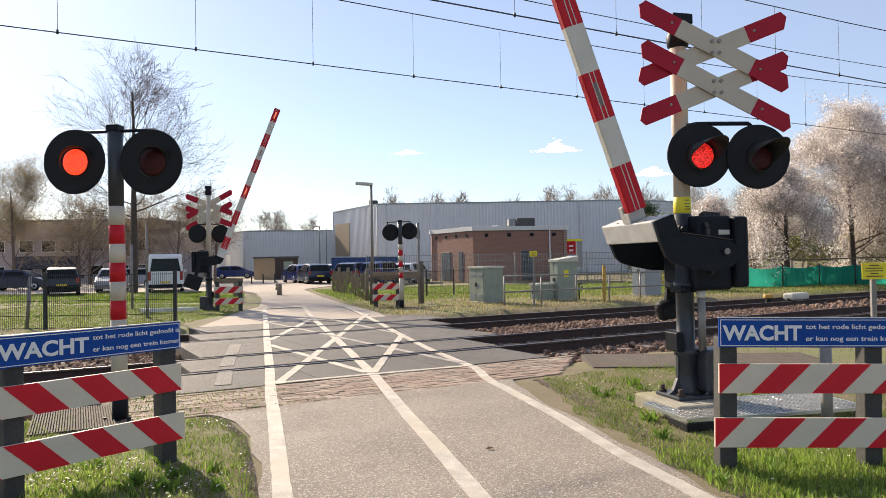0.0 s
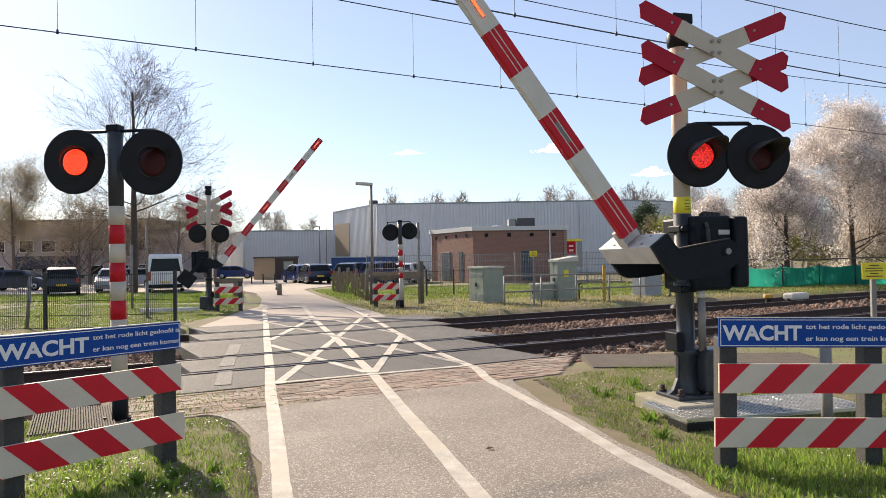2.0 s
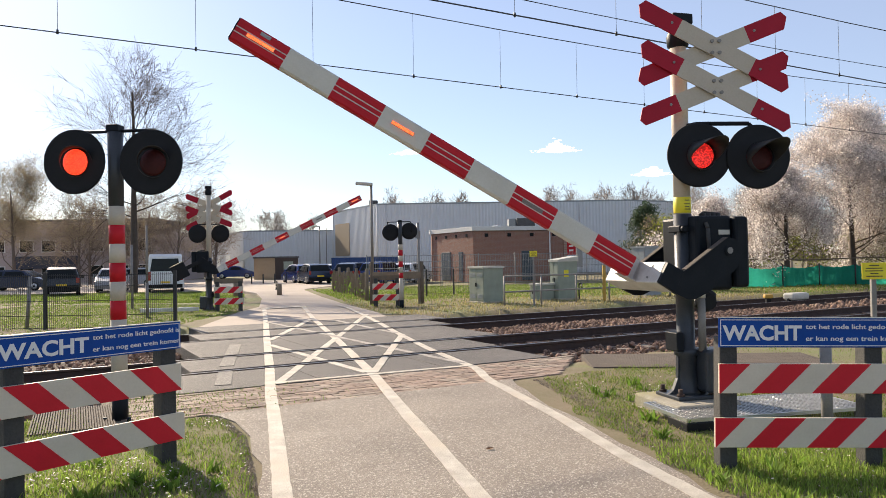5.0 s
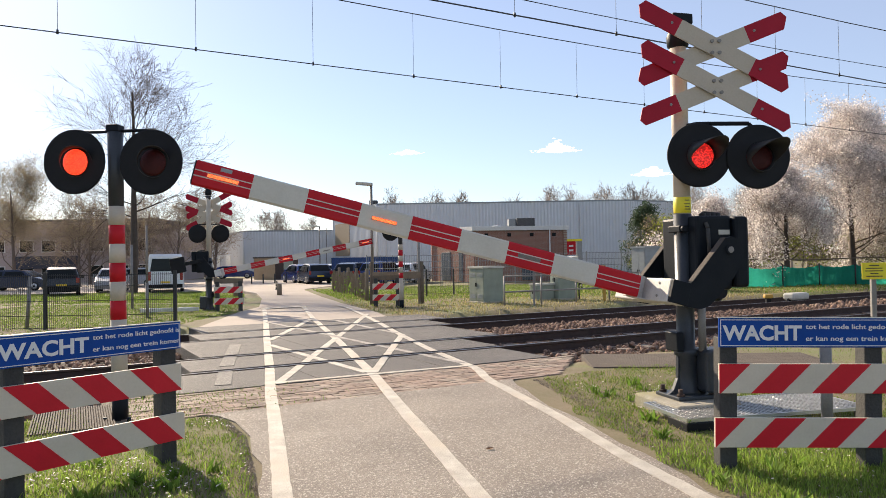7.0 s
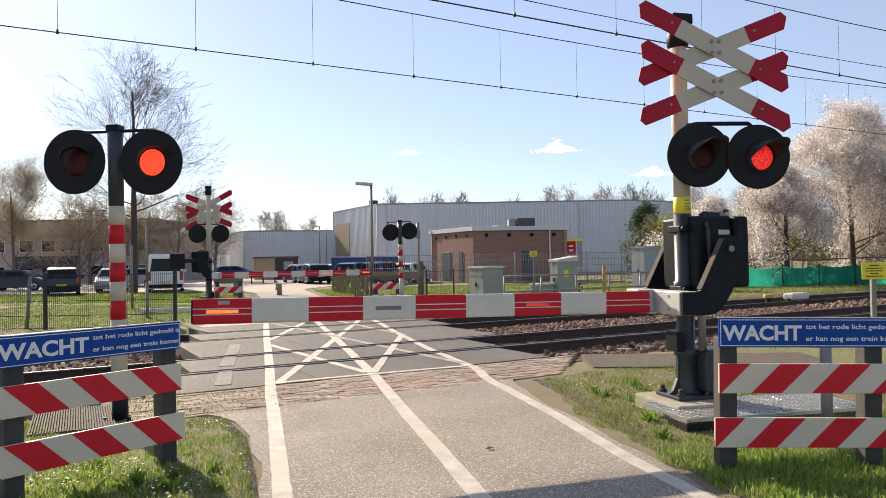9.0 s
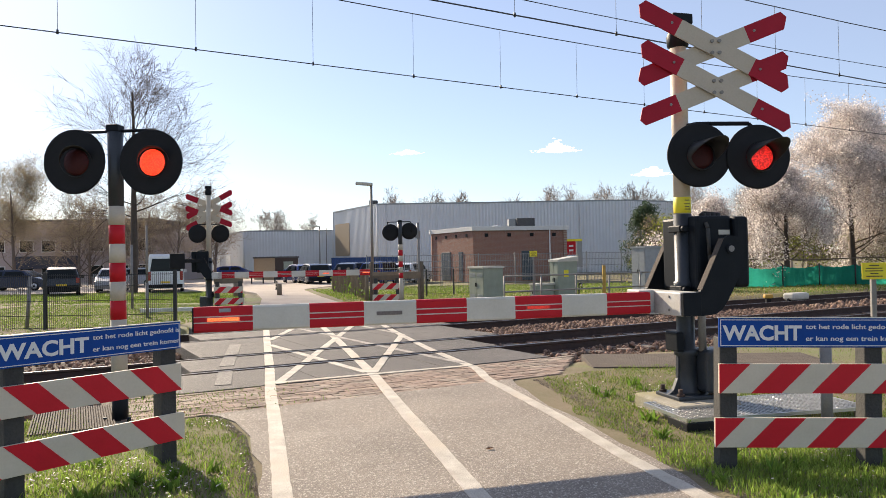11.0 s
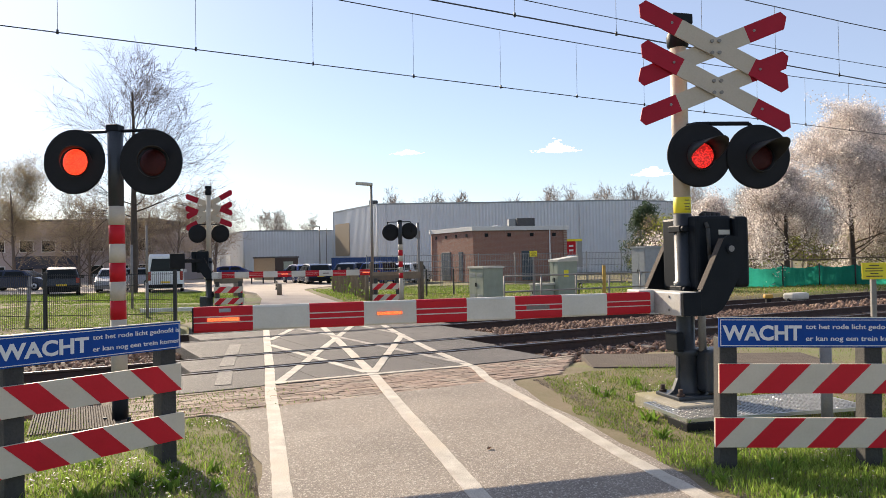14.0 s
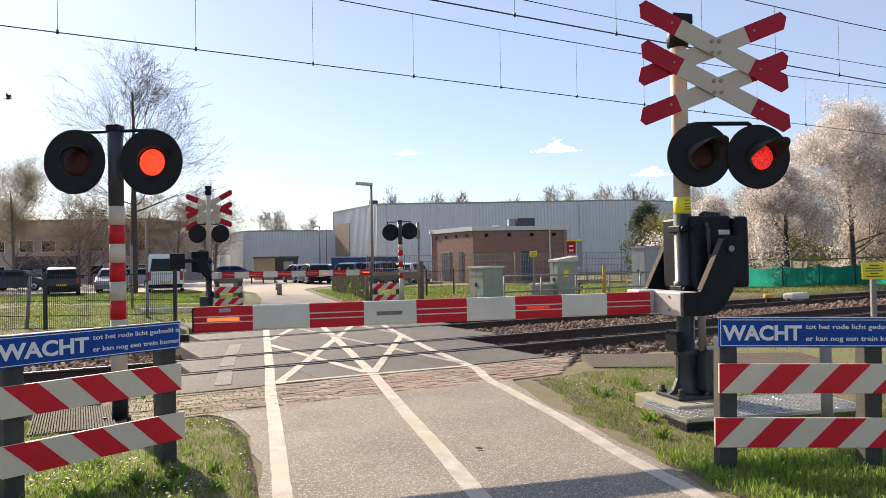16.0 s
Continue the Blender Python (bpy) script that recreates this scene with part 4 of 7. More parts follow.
def barrier_machine(m, pivot_z, post_top, n_seg, seg_len, leds, near, label):
    """Barrier drive on a post. Local x: the way the boom points, y: its axle."""
    th = thing("barrier_machine", m, label, "level crossing barrier", "barriers")
    # foot and post
    bm = B()
    box(bm, -0.22, 0.22, -0.2, 0.2, 0, 0.035, 0.008)
    part("foot_plate", bm, M_SLATE, th)
    for a in (-1, 1):
        for b in (-1, 1):
            bm = B()
            cyl(bm, (a * 0.17, b * 0.15, 0.03), (a * 0.17, b * 0.15, 0.1), 0.022, seg=6)
            cyl(bm, (a * 0.17, b * 0.15, 0.03), (a * 0.17, b * 0.15, 0.055), 0.038, seg=6)
            part("bolt", bm, M_RAIL, th, "rusty anchor bolt")
        bm = B()
        prism(bm, [(a * 0.07, 0.03), (a * 0.21, 0.035), (a * 0.16, 0.07), (a * 0.11, 0.18), (a * 0.1, 0.42), (a * 0.07, 0.42)], -0.02, 0.02)
        part("rib", bm, M_SLATE, th)
    bm = B()
    lathe(bm, [(0.12, 0.03), (0.098, 0.06), (0.09, 0.38), (0.115, 0.4), (0.115, 0.45), (0.084, 0.46), (0.084, 1.02), (0.1, 1.03), (0.1, 1.09), (0.084, 1.1), (0.084, 1.735)], 24, "z")
    part("lower_post", bm, M_SLATE, th)
    bm = B()
    cyl(bm, (0, 0, 1.73), (0, 0, post_top - 0.28), 0.078, seg=24)
    part("upper_post", bm, M_WHITE, th, "white upper post")
    bm = B()
    lathe(bm, [(0.07, post_top - 0.32), (0.1, post_top - 0.29), (0.105, post_top - 0.2), (0.09, post_top - 0.16), (0.08, post_top - 0.12), (0.08, post_top - 0.1)], 20, "z")
    box(bm, -0.105, 0.105, -0.105, 0.105, post_top - 0.1, post_top, 0.012)
    part("cap", bm, M_DARK, th)
    # clamps
    for z in (0.99, 1.56):
        bm = B()
        box(bm, -0.1, 0.1, -0.1, 0.1, z, z + 0.065, 0.01)
        for a in (-0.08, 0.08):
            cyl(bm, (a, -0.1, z + 0.033), (a, 0.15, z + 0.033), 0.012, seg=8)
            cyl(bm, (a, 0.12, z + 0.033), (a, 0.155, z + 0.033), 0.026, seg=8)
        part("clamp", bm, M_DARK, th)
    # motor case low on the post
    bm = B()
    box(bm, -0.31, -0.06, -0.02, 0.24, 0.06, 0.46, 0.03)
    part("cable_case", bm, M_SLATE, th, "dark cable case at the foot")
    bm = B()
    box(bm, 0.085, 0.16, -0.1, 0.1, 0.44, 0.62, 0.012)
    part("junction_box", bm, M_DARK, th)
    bm = B()
    tube(bm, [(-0.09, 0.13, 0.44), (-0.09, 0.13, 0.98), (-0.105, 0.13, 1.03), (-0.16, 0.11, 1.045)], 0.036, 12)
    part("conduit", bm, M_GALVDULL, th)
    bm = B()
    tube(bm, [(-0.085, 0.131, 0.94), (-0.088, 0.131, 1.0), (-0.108, 0.131, 1.04), (-0.165, 0.112, 1.05)], 0.042, 12)
    part("elbow", bm, M_CABTOP, th, "pale conduit elbow")
    # drive housing
    case_z = pivot_z - 0.025
    bm = B()
    box(bm, -0.38, 0.0, -0.36, 0.22, case_z - 0.36, case_z + 0.34, 0.03)
    part("housing", bm, M_DARK, th, "dark blue drive housing")
    bm = B()
    box(bm, -0.53, -0.376, -0.3, 0.27, case_z - 0.34, case_z + 0.33, 0.03)
    part("housing_cover", bm, M_DARK, th)
    bm = B()
    for k in range(4):
        cyl(bm, (-0.16 - 0.05 * k, 0.1, case_z + 0.33), (-0.16 - 0.05 * k, 0.1, case_z + 0.37), 0.026, seg=8)
    tube(bm, [(-0.12, 0.1, case_z + 0.35), (-0.16, 0.1, case_z + 0.375), (-0.34, 0.1, case_z + 0.36)], 0.014)
    part("cable_glands", bm, M_RIM, th)
    bm = B()
    tube(bm, [(-0.09, 0.23, case_z + 0.27), (-0.09, 0.26, case_z + 0.22), (-0.1, 0.26, case_z - 0.03), (-0.14, 0.25, case_z - 0.2)], 0.018, 10)
    part("cable", bm, M_POSTWOOD, th)
    bm = B()
    box(bm, -0.35, -0.23, 0.221, 0.225, case_z + 0.16, case_z + 0.205)
    part("name_plate", bm, M_CABTOP, th)
    if near:
        bm = B()
        lathe(bm, [(0.0795, 1.745), (0.0805, 1.746), (0.0805, 1.895), (0.0795, 1.896)], 24, "z")
        lab = part("label", bm, M_YELLOW, th, "yellow warning label")
        for k, (a, w) in enumerate(((0.11, 0.05), (0.075, 0.06), (0.05, 0.045), (0.025, 0.055))):
            bm = B()
            box(bm, -w / 2, w / 2, 0.0796, 0.0816, 1.75 + a, 1.758 + a)
            part("print_bar", bm, M_INK, lab)
    # the swinging frame: origin on the axle, boom line 0.49 below and 0.41 ahead when closed
    bm = B()
    cyl(bm, (0, -0.56, 0), (0, 0.43, 0), 0.045, seg=16)
    frame_ = part("swing_frame", bm, M_DARK, th, "dark swinging frame with boom", Matrix.Translation((-0.21, 0, pivot_z)))
    for s, ay in ((-1, -0.5), (1, 0.39)):
        bm = B()
        poly = [(-0.15, 0.02), (-0.11, 0.1), (0.0, 0.125), (0.07, 0.09), (0.29, -0.34), (0.32, -0.38), (0.36, -0.395), (0.5, -0.395), (0.5, -0.59), (0.3, -0.6), (0.17, -0.59), (0.1, -0.55), (0.03, -0.46), (-0.1, -0.24), (-0.15, -0.1)]
        prism(bm, poly, ay - 0.022, ay + 0.022)
        arm = part("arm", bm, M_DARK, frame_)
        bm = B()
        a, b = Vector((0.075, 0, 0.092)), Vector((0.312, 0, -0.366))
        d = (b - a).normalized()
        nrm = Vector((d.z, 0, -d.x)) * -1
        vs = [p + nrm * k for p in (a, b) for k in (0.0, 0.006)]
        prism(bm, [(vs[0].x, vs[0].z), (vs[1].x, vs[1].z), (vs[3].x, vs[3].z), (vs[2].x, vs[2].z)], ay - 0.035, ay + 0.035)
        part("arm_edge", bm, M_RIBRUBBER, arm, "brown strip along the arm edge")
        bm = B()
        cyl(bm, (0, ay + s * 0.025, 0), (0, ay + s * 0.045, 0), 0.03, seg=8)
        part("pivot_bolt", bm, M_GALVDULL, arm)
    # white cross piece
    bm = B()
    box(bm, 0.31, 0.505, -0.56, 0.38, -0.60, -0.385, 0.012)
    cross = part("cross_piece", bm, M_BRACKET, frame_, "weathered white cross piece")
    bm = B()
    box(bm, 0.316, 0.498, 0.383, 0.416, -0.595, -0.39, 0.004)
    part("end_plate", bm, M_DARK, cross)
    bm = B()
    if near:
        box(bm, 0.505, 0.67, -0.11, -0.048, -0.6, -0.378, 0.006)
        box(bm, 0.505, 0.603, -0.048, 0.03, -0.6, -0.588, 0.004)
    else:
        box(bm, 0.505, 0.60, -0.075, 0.075, -0.615, -0.375, 0.006)
    part("boom_clamp", bm, M_BRACKET, frame_, "white boom clamp")
    for a in (-0.3, 0.2):
        for z in (-0.43, -0.55):
            bm = B()
            cyl(bm, (0.5, a, z), (0.512, a, z), 0.013, seg=6)
            part("bolt", bm, M_GALVDULL, cross)
    # counterweights
    bm = B()
    if near:
        box(bm, -0.6, -0.4, -0.47, -0.33, -0.4, -0.16, 0.05)
        cyl(bm, (-0.52, -0.3, -0.3), (-0.52, -0.5, -0.3), 0.075, seg=10)
        prism(bm, [(0.0, 0.06), (-0.55, -0.22), (-0.5, -0.32), (0.04, -0.06)], -0.42, -0.38)
    else:
        box(bm, -0.95, -0.5, -0.62, -0.46, -0.25, 0.25, 0.03)
        box(bm, -0.6, 0.0, -0.56, -0.5, -0.06, 0.06, 0.01)
    part("counterweight", bm, M_DARKMATT, frame_, "black counterweight")
    # the boom, built of red and white lengths
    x = 0.605 if near else 0.55
    for k in range(n_seg):
        red = k % 2 == 0
        bm = B()
        boom_segment(bm, x, x + seg_len)
        sg = part("boom_red_length" if red else "boom_white_length", bm, M_RED if red else M_BOOMWHITE, frame_, "", Matrix.Translation((0, 0, -0.49)))
        if red:
            for z in (-0.024, 0.022):
                bm = B()
                for s in (-1, 1):
                    box(bm, x, x + seg_len, s * 0.0455 - 0.002, s * 0.0455 + 0.002, z - 0.0045, z + 0.0045)
                part("strip", bm, M_GROOVE, sg)
        if k in leds:
            c = x + seg_len * (0.52 if k < n_seg - 1 else 0.5)
            half = 0.125 if k == n_seg - 1 else 0.11
            bm = B()
            for s in (-1, 1):
                box(bm, c - half, c + half, s * 0.047 - 0.003, s * 0.047 + 0.003, -0.017, 0.015, 0.002)
            part("led_window", bm, M_LEDOFF, sg, "dark lamp window on the boom")
            for s in (-1, 1):
                bm = B()
                box(bm, c - half + 0.004, c + half - 0.004, s * 0.0405 - 0.004, s * 0.0405 + 0.004, -0.014, 0.012)
                l = part("led_strip", bm, M_LED if k > 2 else M_LEDDIM, sg, "glowing red lamp strip")
                FLASH.append((l, leds[k], Vector((0, s * 0.014, 0))))
        x += seg_len
    bm = B()
    box(bm, x, x + 0.012, -0.04, 0.04, -0.585, -0.395, 0.003)
    part("boom_end_cap", bm, M_DARKMATT, frame_)
    if near:
        bm = B()
        box(bm, x - 0.28, x - 0.19, 0.0455, 0.048, -0.435, -0.405)
        part("maker_plate", bm, M_GREYCAB, frame_)
    BOOMS.append((frame_, near, pivot_z))
    return th


def near_barrier():
    base = Matrix.Translation((2.305, 6.86, 0.115)) @ pose(0, 0, 0, 0, -0.3, 0) @ Matrix.Rotation(math.atan2(-0.266, -0.968), 4, "Z")
    th = barrier_machine(base, 1.394, 3.64, 9, 0.449, {8: 2, 5: 0, 2: 1}, True, "dark blue barrier machine, red-white boom, white crosses, red lamps")
    inv = base.inverted()
    # the signs hang on the side of the post and face the path
    face = pose(0, 0, 0, 0, 0, 1.5)
    at = lambda x, z: inv @ Matrix.Translation((x, 6.66, z)) @ face
    cross_boards(th, at(2.556, 3.382))
    for k, (x, z) in enumerate(((2.395, 2.386), (2.942, 2.362))):
        l = lamp_unit(th, at(x, z), 15.0, 1.0, True)
        FLASH.append((l, k, Vector((0, -0.02, 0))))
    bm = B()
    tube(bm, [(2.3, 6.86, 2.69), (2.4, 6.73, 2.69), (2.5, 6.70, 2.685), (2.88, 6.70, 2.68), (2.945, 6.70, 2.6)], 0.02)
    part("lamp_bracket", bm, M_DARK, th, "", inv)
    for z in (3.37, 3.0):
        bm = B()
        tube(bm, [(2.3, 6.86, z), (2.4, 6.70, z), (2.55, 6.68, z)], 0.02)
        part("cross_bracket", bm, M_WHITE, th, "", inv)
    # plinth and grating beside it
    A = Matrix.Rotation(math.atan2(-0.266, -0.968), 4, "Z")
    bm = B()
    box(bm, -0.3, 0.36, -0.35, 0.4, -0.45, 0.0, 0.02)
    pl = solid("plinth", bm, M_CONCRETE, "weathered concrete plinth under the barrier machine", "plinth", m=Matrix.Translation((2.305, 6.86, 0.113)) @ A)
    grate("grating", Matrix.Translation((2.0, 5.98, 0.095)) @ pose(0, 0, 0, 0, 0, 12.0), 1.8, 0.75, 0.03, M_GALV, "galvanised steel grating platform beside the barrier machine", bars=46, rows=14, legs=True)


def grate(name, m, lx, ly, h, material, label, bars=30, rows=6, legs=False):
    th = thing(name, m, label, "grating", "gratings")
    bm = B()
    for a in (0, ly - 0.012):
        box(bm, 0, lx, a, a + 0.012, -h, 0)
    for a in (0, lx - 0.012):
        box(bm, a, a + 0.012, 0.012, ly - 0.012, -h, 0)
    part("frame", bm, material, th)
    bm = B()
    for k in range(bars):
        x = 0.02 + (lx - 0.04) * k / (bars - 1)
        box(bm, x - 0.004, x + 0.004, 0.012, ly - 0.012, -0.03, -0.002)
    for k in range(rows):
        y = 0.02 + (ly - 0.04) * k / (rows - 1)
        box(bm, 0.012, lx - 0.012, y - 0.003, y + 0.003, -0.03, -0.006)
    part("grid", bm, material, th)["kind"] = "stuff"
    if legs:
        bm = B()
        box(bm, -0.012, 0.28, -0.022, 0.3, -0.35, -h - 0.002, 0.008)
        part("skirt", bm, M_DARKMATT, th, "black side plate under the grating")
        for x in (lx * 0.5, lx - 0.1):
            for y in (0.05, ly - 0.1):
                bm = B()
                box(bm, x, x + 0.05, y, y + 0.05, -0.3, -h)
                part("leg", bm, M_GALVDULL, th)


def ribbed_deck(m, lx, ly, label):
    """A slab of slanting ribs that nobody walks on."""
    th = thing("ribbed_mat", m, label, "anti-trespass mat", "ribbed mats")
    n = int(lx / 1.0 + 0.5)
    for i in range(n):
        x0, x1 = lx * i / n + 0.005, lx * (i + 1) / n - 0.005
        bm = B()
        ribs = int((x1 - x0) / 0.022)
        poly = [(x0, -0.1), (x1, -0.1)]
        for k in reversed(range(ribs)):
            c = x0 + (x1 - x0) * (k + 0.5) / ribs
            poly += [(c + 0.0105, -0.015), (c + 0.006, 0.006), (c - 0.006, 0.006), (c - 0.0105, -0.015)]
        prism(bm, poly, 0.0, ly)
        part("mat_section", bm, M_RIBRUBBER, th)


def clip_x(poly, lo, hi):
    for lim, keep in ((lo, lambda x: x >= lo), (hi, lambda x: x <= hi)):
        out = []
        for i, p in enumerate(poly):
            q = poly[(i + 1) % len(poly)]
            if keep(p[0]):
                out.append(p)
            if keep(p[0]) != keep(q[0]):
                k = (lim - p[0]) / (q[0] - p[0])
                out.append((lim, p[1] + k * (q[1] - p[1])))
        poly = out
    return poly


def striped_board(parent, m, L, h, start, lean, period=0.41):
    """A white board with slanting red stripes, x along it, facing -y."""
    bm = B()
    box(bm, 0, L, 0, 0.022, 0, h, 0.003)
    bd = part("board", bm, M_BOARD, parent, "white board with slanting red stripes", m)
    x = start - period * 3
    while x < L + period:
        poly = [(x, 0), (x + period / 2, 0), (x + period / 2 + lean, h), (x + lean, h)]
        poly = clip_x(poly, 0.001, L - 0.001)
        if len(poly) > 2:
            bm = B()
            prism(bm, [(p[0], p[1] * 0.99 + 0.001) for p in poly], -0.003, 0.001)
            part("red_stripe", bm, M_BOARDRED, bd)
        x += period


def warning_fence(name_label, a, yaw, L, z0, lean_dir, start, sign=True, posts=(0.1, 1.0), tops=1.02, group="warning fences", roll=0.0, low=0.03, text_at=0.612):
    """Two posts with two striped boards and a blue sign above. a: the left end on the ground."""
    th = thing("warning_fence", Matrix.Translation((a[0], a[1], z0)) @ pose(0, 0, 0, 0, roll, yaw), name_label, "warning fence", group)
    for x in posts:
        bm = B()
        box(bm, x - 0.06, x + 0.06, 0.03, 0.15, -0.3, tops - 0.13 - z0, 0.008)
        part("post", bm, M_POSTWOOD, th, "dark grey post")
    striped_board(th, Matrix.Translation((0.0, 0, 0.515 - z0)), L, 0.2, start, 0.2 * lean_dir)
    striped_board(th, Matrix.Translation((-0.03, -0.004, 0.15 - z0)), L + 0.05, 0.2, start + low, 0.2 * lean_dir)
    if sign:
        bm = B()
        box(bm, 0, L, 0.006, 0.022, 0, 0.2, 0.004)
        sg = part("sign", bm, M_BLUE, th, "blue warning sign with white words", Matrix.Translation((0.0, 0, 0.825 - z0)))
        bm = B()
        t = 0.005
        for x0, x1, y0, y1 in ((0.012, L - 0.012, 0.185, 0.19), (0.012, L - 0.012, 0.01, 0.015), (0.01, 0.015, 0.012, 0.188), (L - 0.015, L - 0.01, 0.012, 0.188)):
            box(bm, x0, x1, 0.003, 0.0065, y0, y1)
        part("border", bm, M_LETTER, sg)
        words("WACHT", text_at - 0.052, 0.105, M_LETTER, sg, Matrix.Translation((0.025, 0.0035, 0.047)), bold=0.032)
        words("tot het rode licht gedoofd is", L - text_at - 0.012, 0.044, M_LETTER, sg, Matrix.Translation((text_at, 0.0035, 0.115)))
        words("er kan nog een trein komen", L - text_at - 0.012, 0.044, M_LETTER, sg, Matrix.Translation((text_at, 0.0035, 0.035)))
        bm = B()
        box(bm, -0.004, L + 0.004, 0.003, 0.026, 0.2, 0.206)
        part("top_edge", bm, M_GALV, sg)
    return th


def crossing_things():
    signal_post(-3.1, 6.86, -0.05, 2.8, -6.0, True, -0.5, "red and white striped post with two flashing red lamps")
    near_barrier()
    signal_post(-1.35, 23.0, -0.1, 2.76, 187.0, False, -0.4, "red and white striped post with lamps turned away")
    # far machine
    base = Matrix.Translation((-7.7, 23.6, -0.07)) @ Matrix.Rotation(math.atan2(0.266, 0.968), 4, "Z")
    th = barrier_machine(base, 1.64, 4.1, 11, 0.462, {10: 2, 7: 1, 4: 0}, False, "distant dark barrier machine with red-white boom seen from behind")
    back = Matrix.Rotation(radians(180 - 15), 4, "Z")
    cross_boards(th, Matrix.Translation((0.0, 0.14, 3.5)) @ back, 1.1)
    for a in (-0.36, 0.36):
        lamp_unit(th, Matrix.Translation((a, 0.12, 2.53)) @ back)
    bm = B()
    tube(bm, [(-0.36, 0.06, 2.84), (0.36, 0.06, 2.84)], 0.014)
    part("lamp_bracket", bm, M_DARK, th)
    # warning fences, near and far
    warning_fence("blue warning sign above two red-striped white boards on grey posts", (-2.76, 4.39), 51.8, 1.27, 0.0, -1, 1.07, posts=(0.13, 1.185))
    warning_fence("blue sign above two red-striped white boards beside barrier machine", (1.846, 4.88), 0.0, 1.27, -0.05, 1, 0.215, posts=(0.075, 1.065), roll=1.06, low=-0.007, text_at=0.59)
    for (x, y, yaw, lab) in ((-6.5, 23.3, 187.0, "far striped warning fence with sign seen from behind"), (-1.45, 23.9, 180.0, "far striped warning fence beside the lamp post")):
        th2 = warning_fence(lab, (x, y), yaw, 0.9, -0.08, 1, 0.0, sign=False, posts=(0.08, 0.8), group="far warning fences")
        striped_board(th2, Matrix.Translation((0.9, 0.18, 0.6)) @ pose(0, 0, 0, 0, 0, 180), 0.9, 0.2, 0.0, 0.2)
        striped_board(th2, Matrix.Translation((0.9, 0.18, 0.235)) @ pose(0, 0, 0, 0, 0, 180), 0.9, 0.2, 0.0, 0.2)
        bm = B()
        box(bm, 0, 0.92, 0.0, 0.02, 0.9, 1.06, 0.003)
        part("sign_back", bm, M_OLDWOOD, th2, "brownish back of a sign")
    # ribbed mats at the track side
    yaw = math.degrees(math.atan2(0.489, 0.872))
    ribbed_deck(Matrix.Translation((1.95, 9.5, 0.0)) @ pose(0, 0, 0, 0, 0, -4), 3.2, 1.3, "brown ribbed rubber mats at the edge of the ballast")
    ribbed_deck(Matrix.Translation((-3.62, 6.2, 0.0)) @ pose(0, 0, 0, 0, 0, 27), 0.72, 1.15, "brown ribbed rubber mat behind the striped boards")


crossing_things()


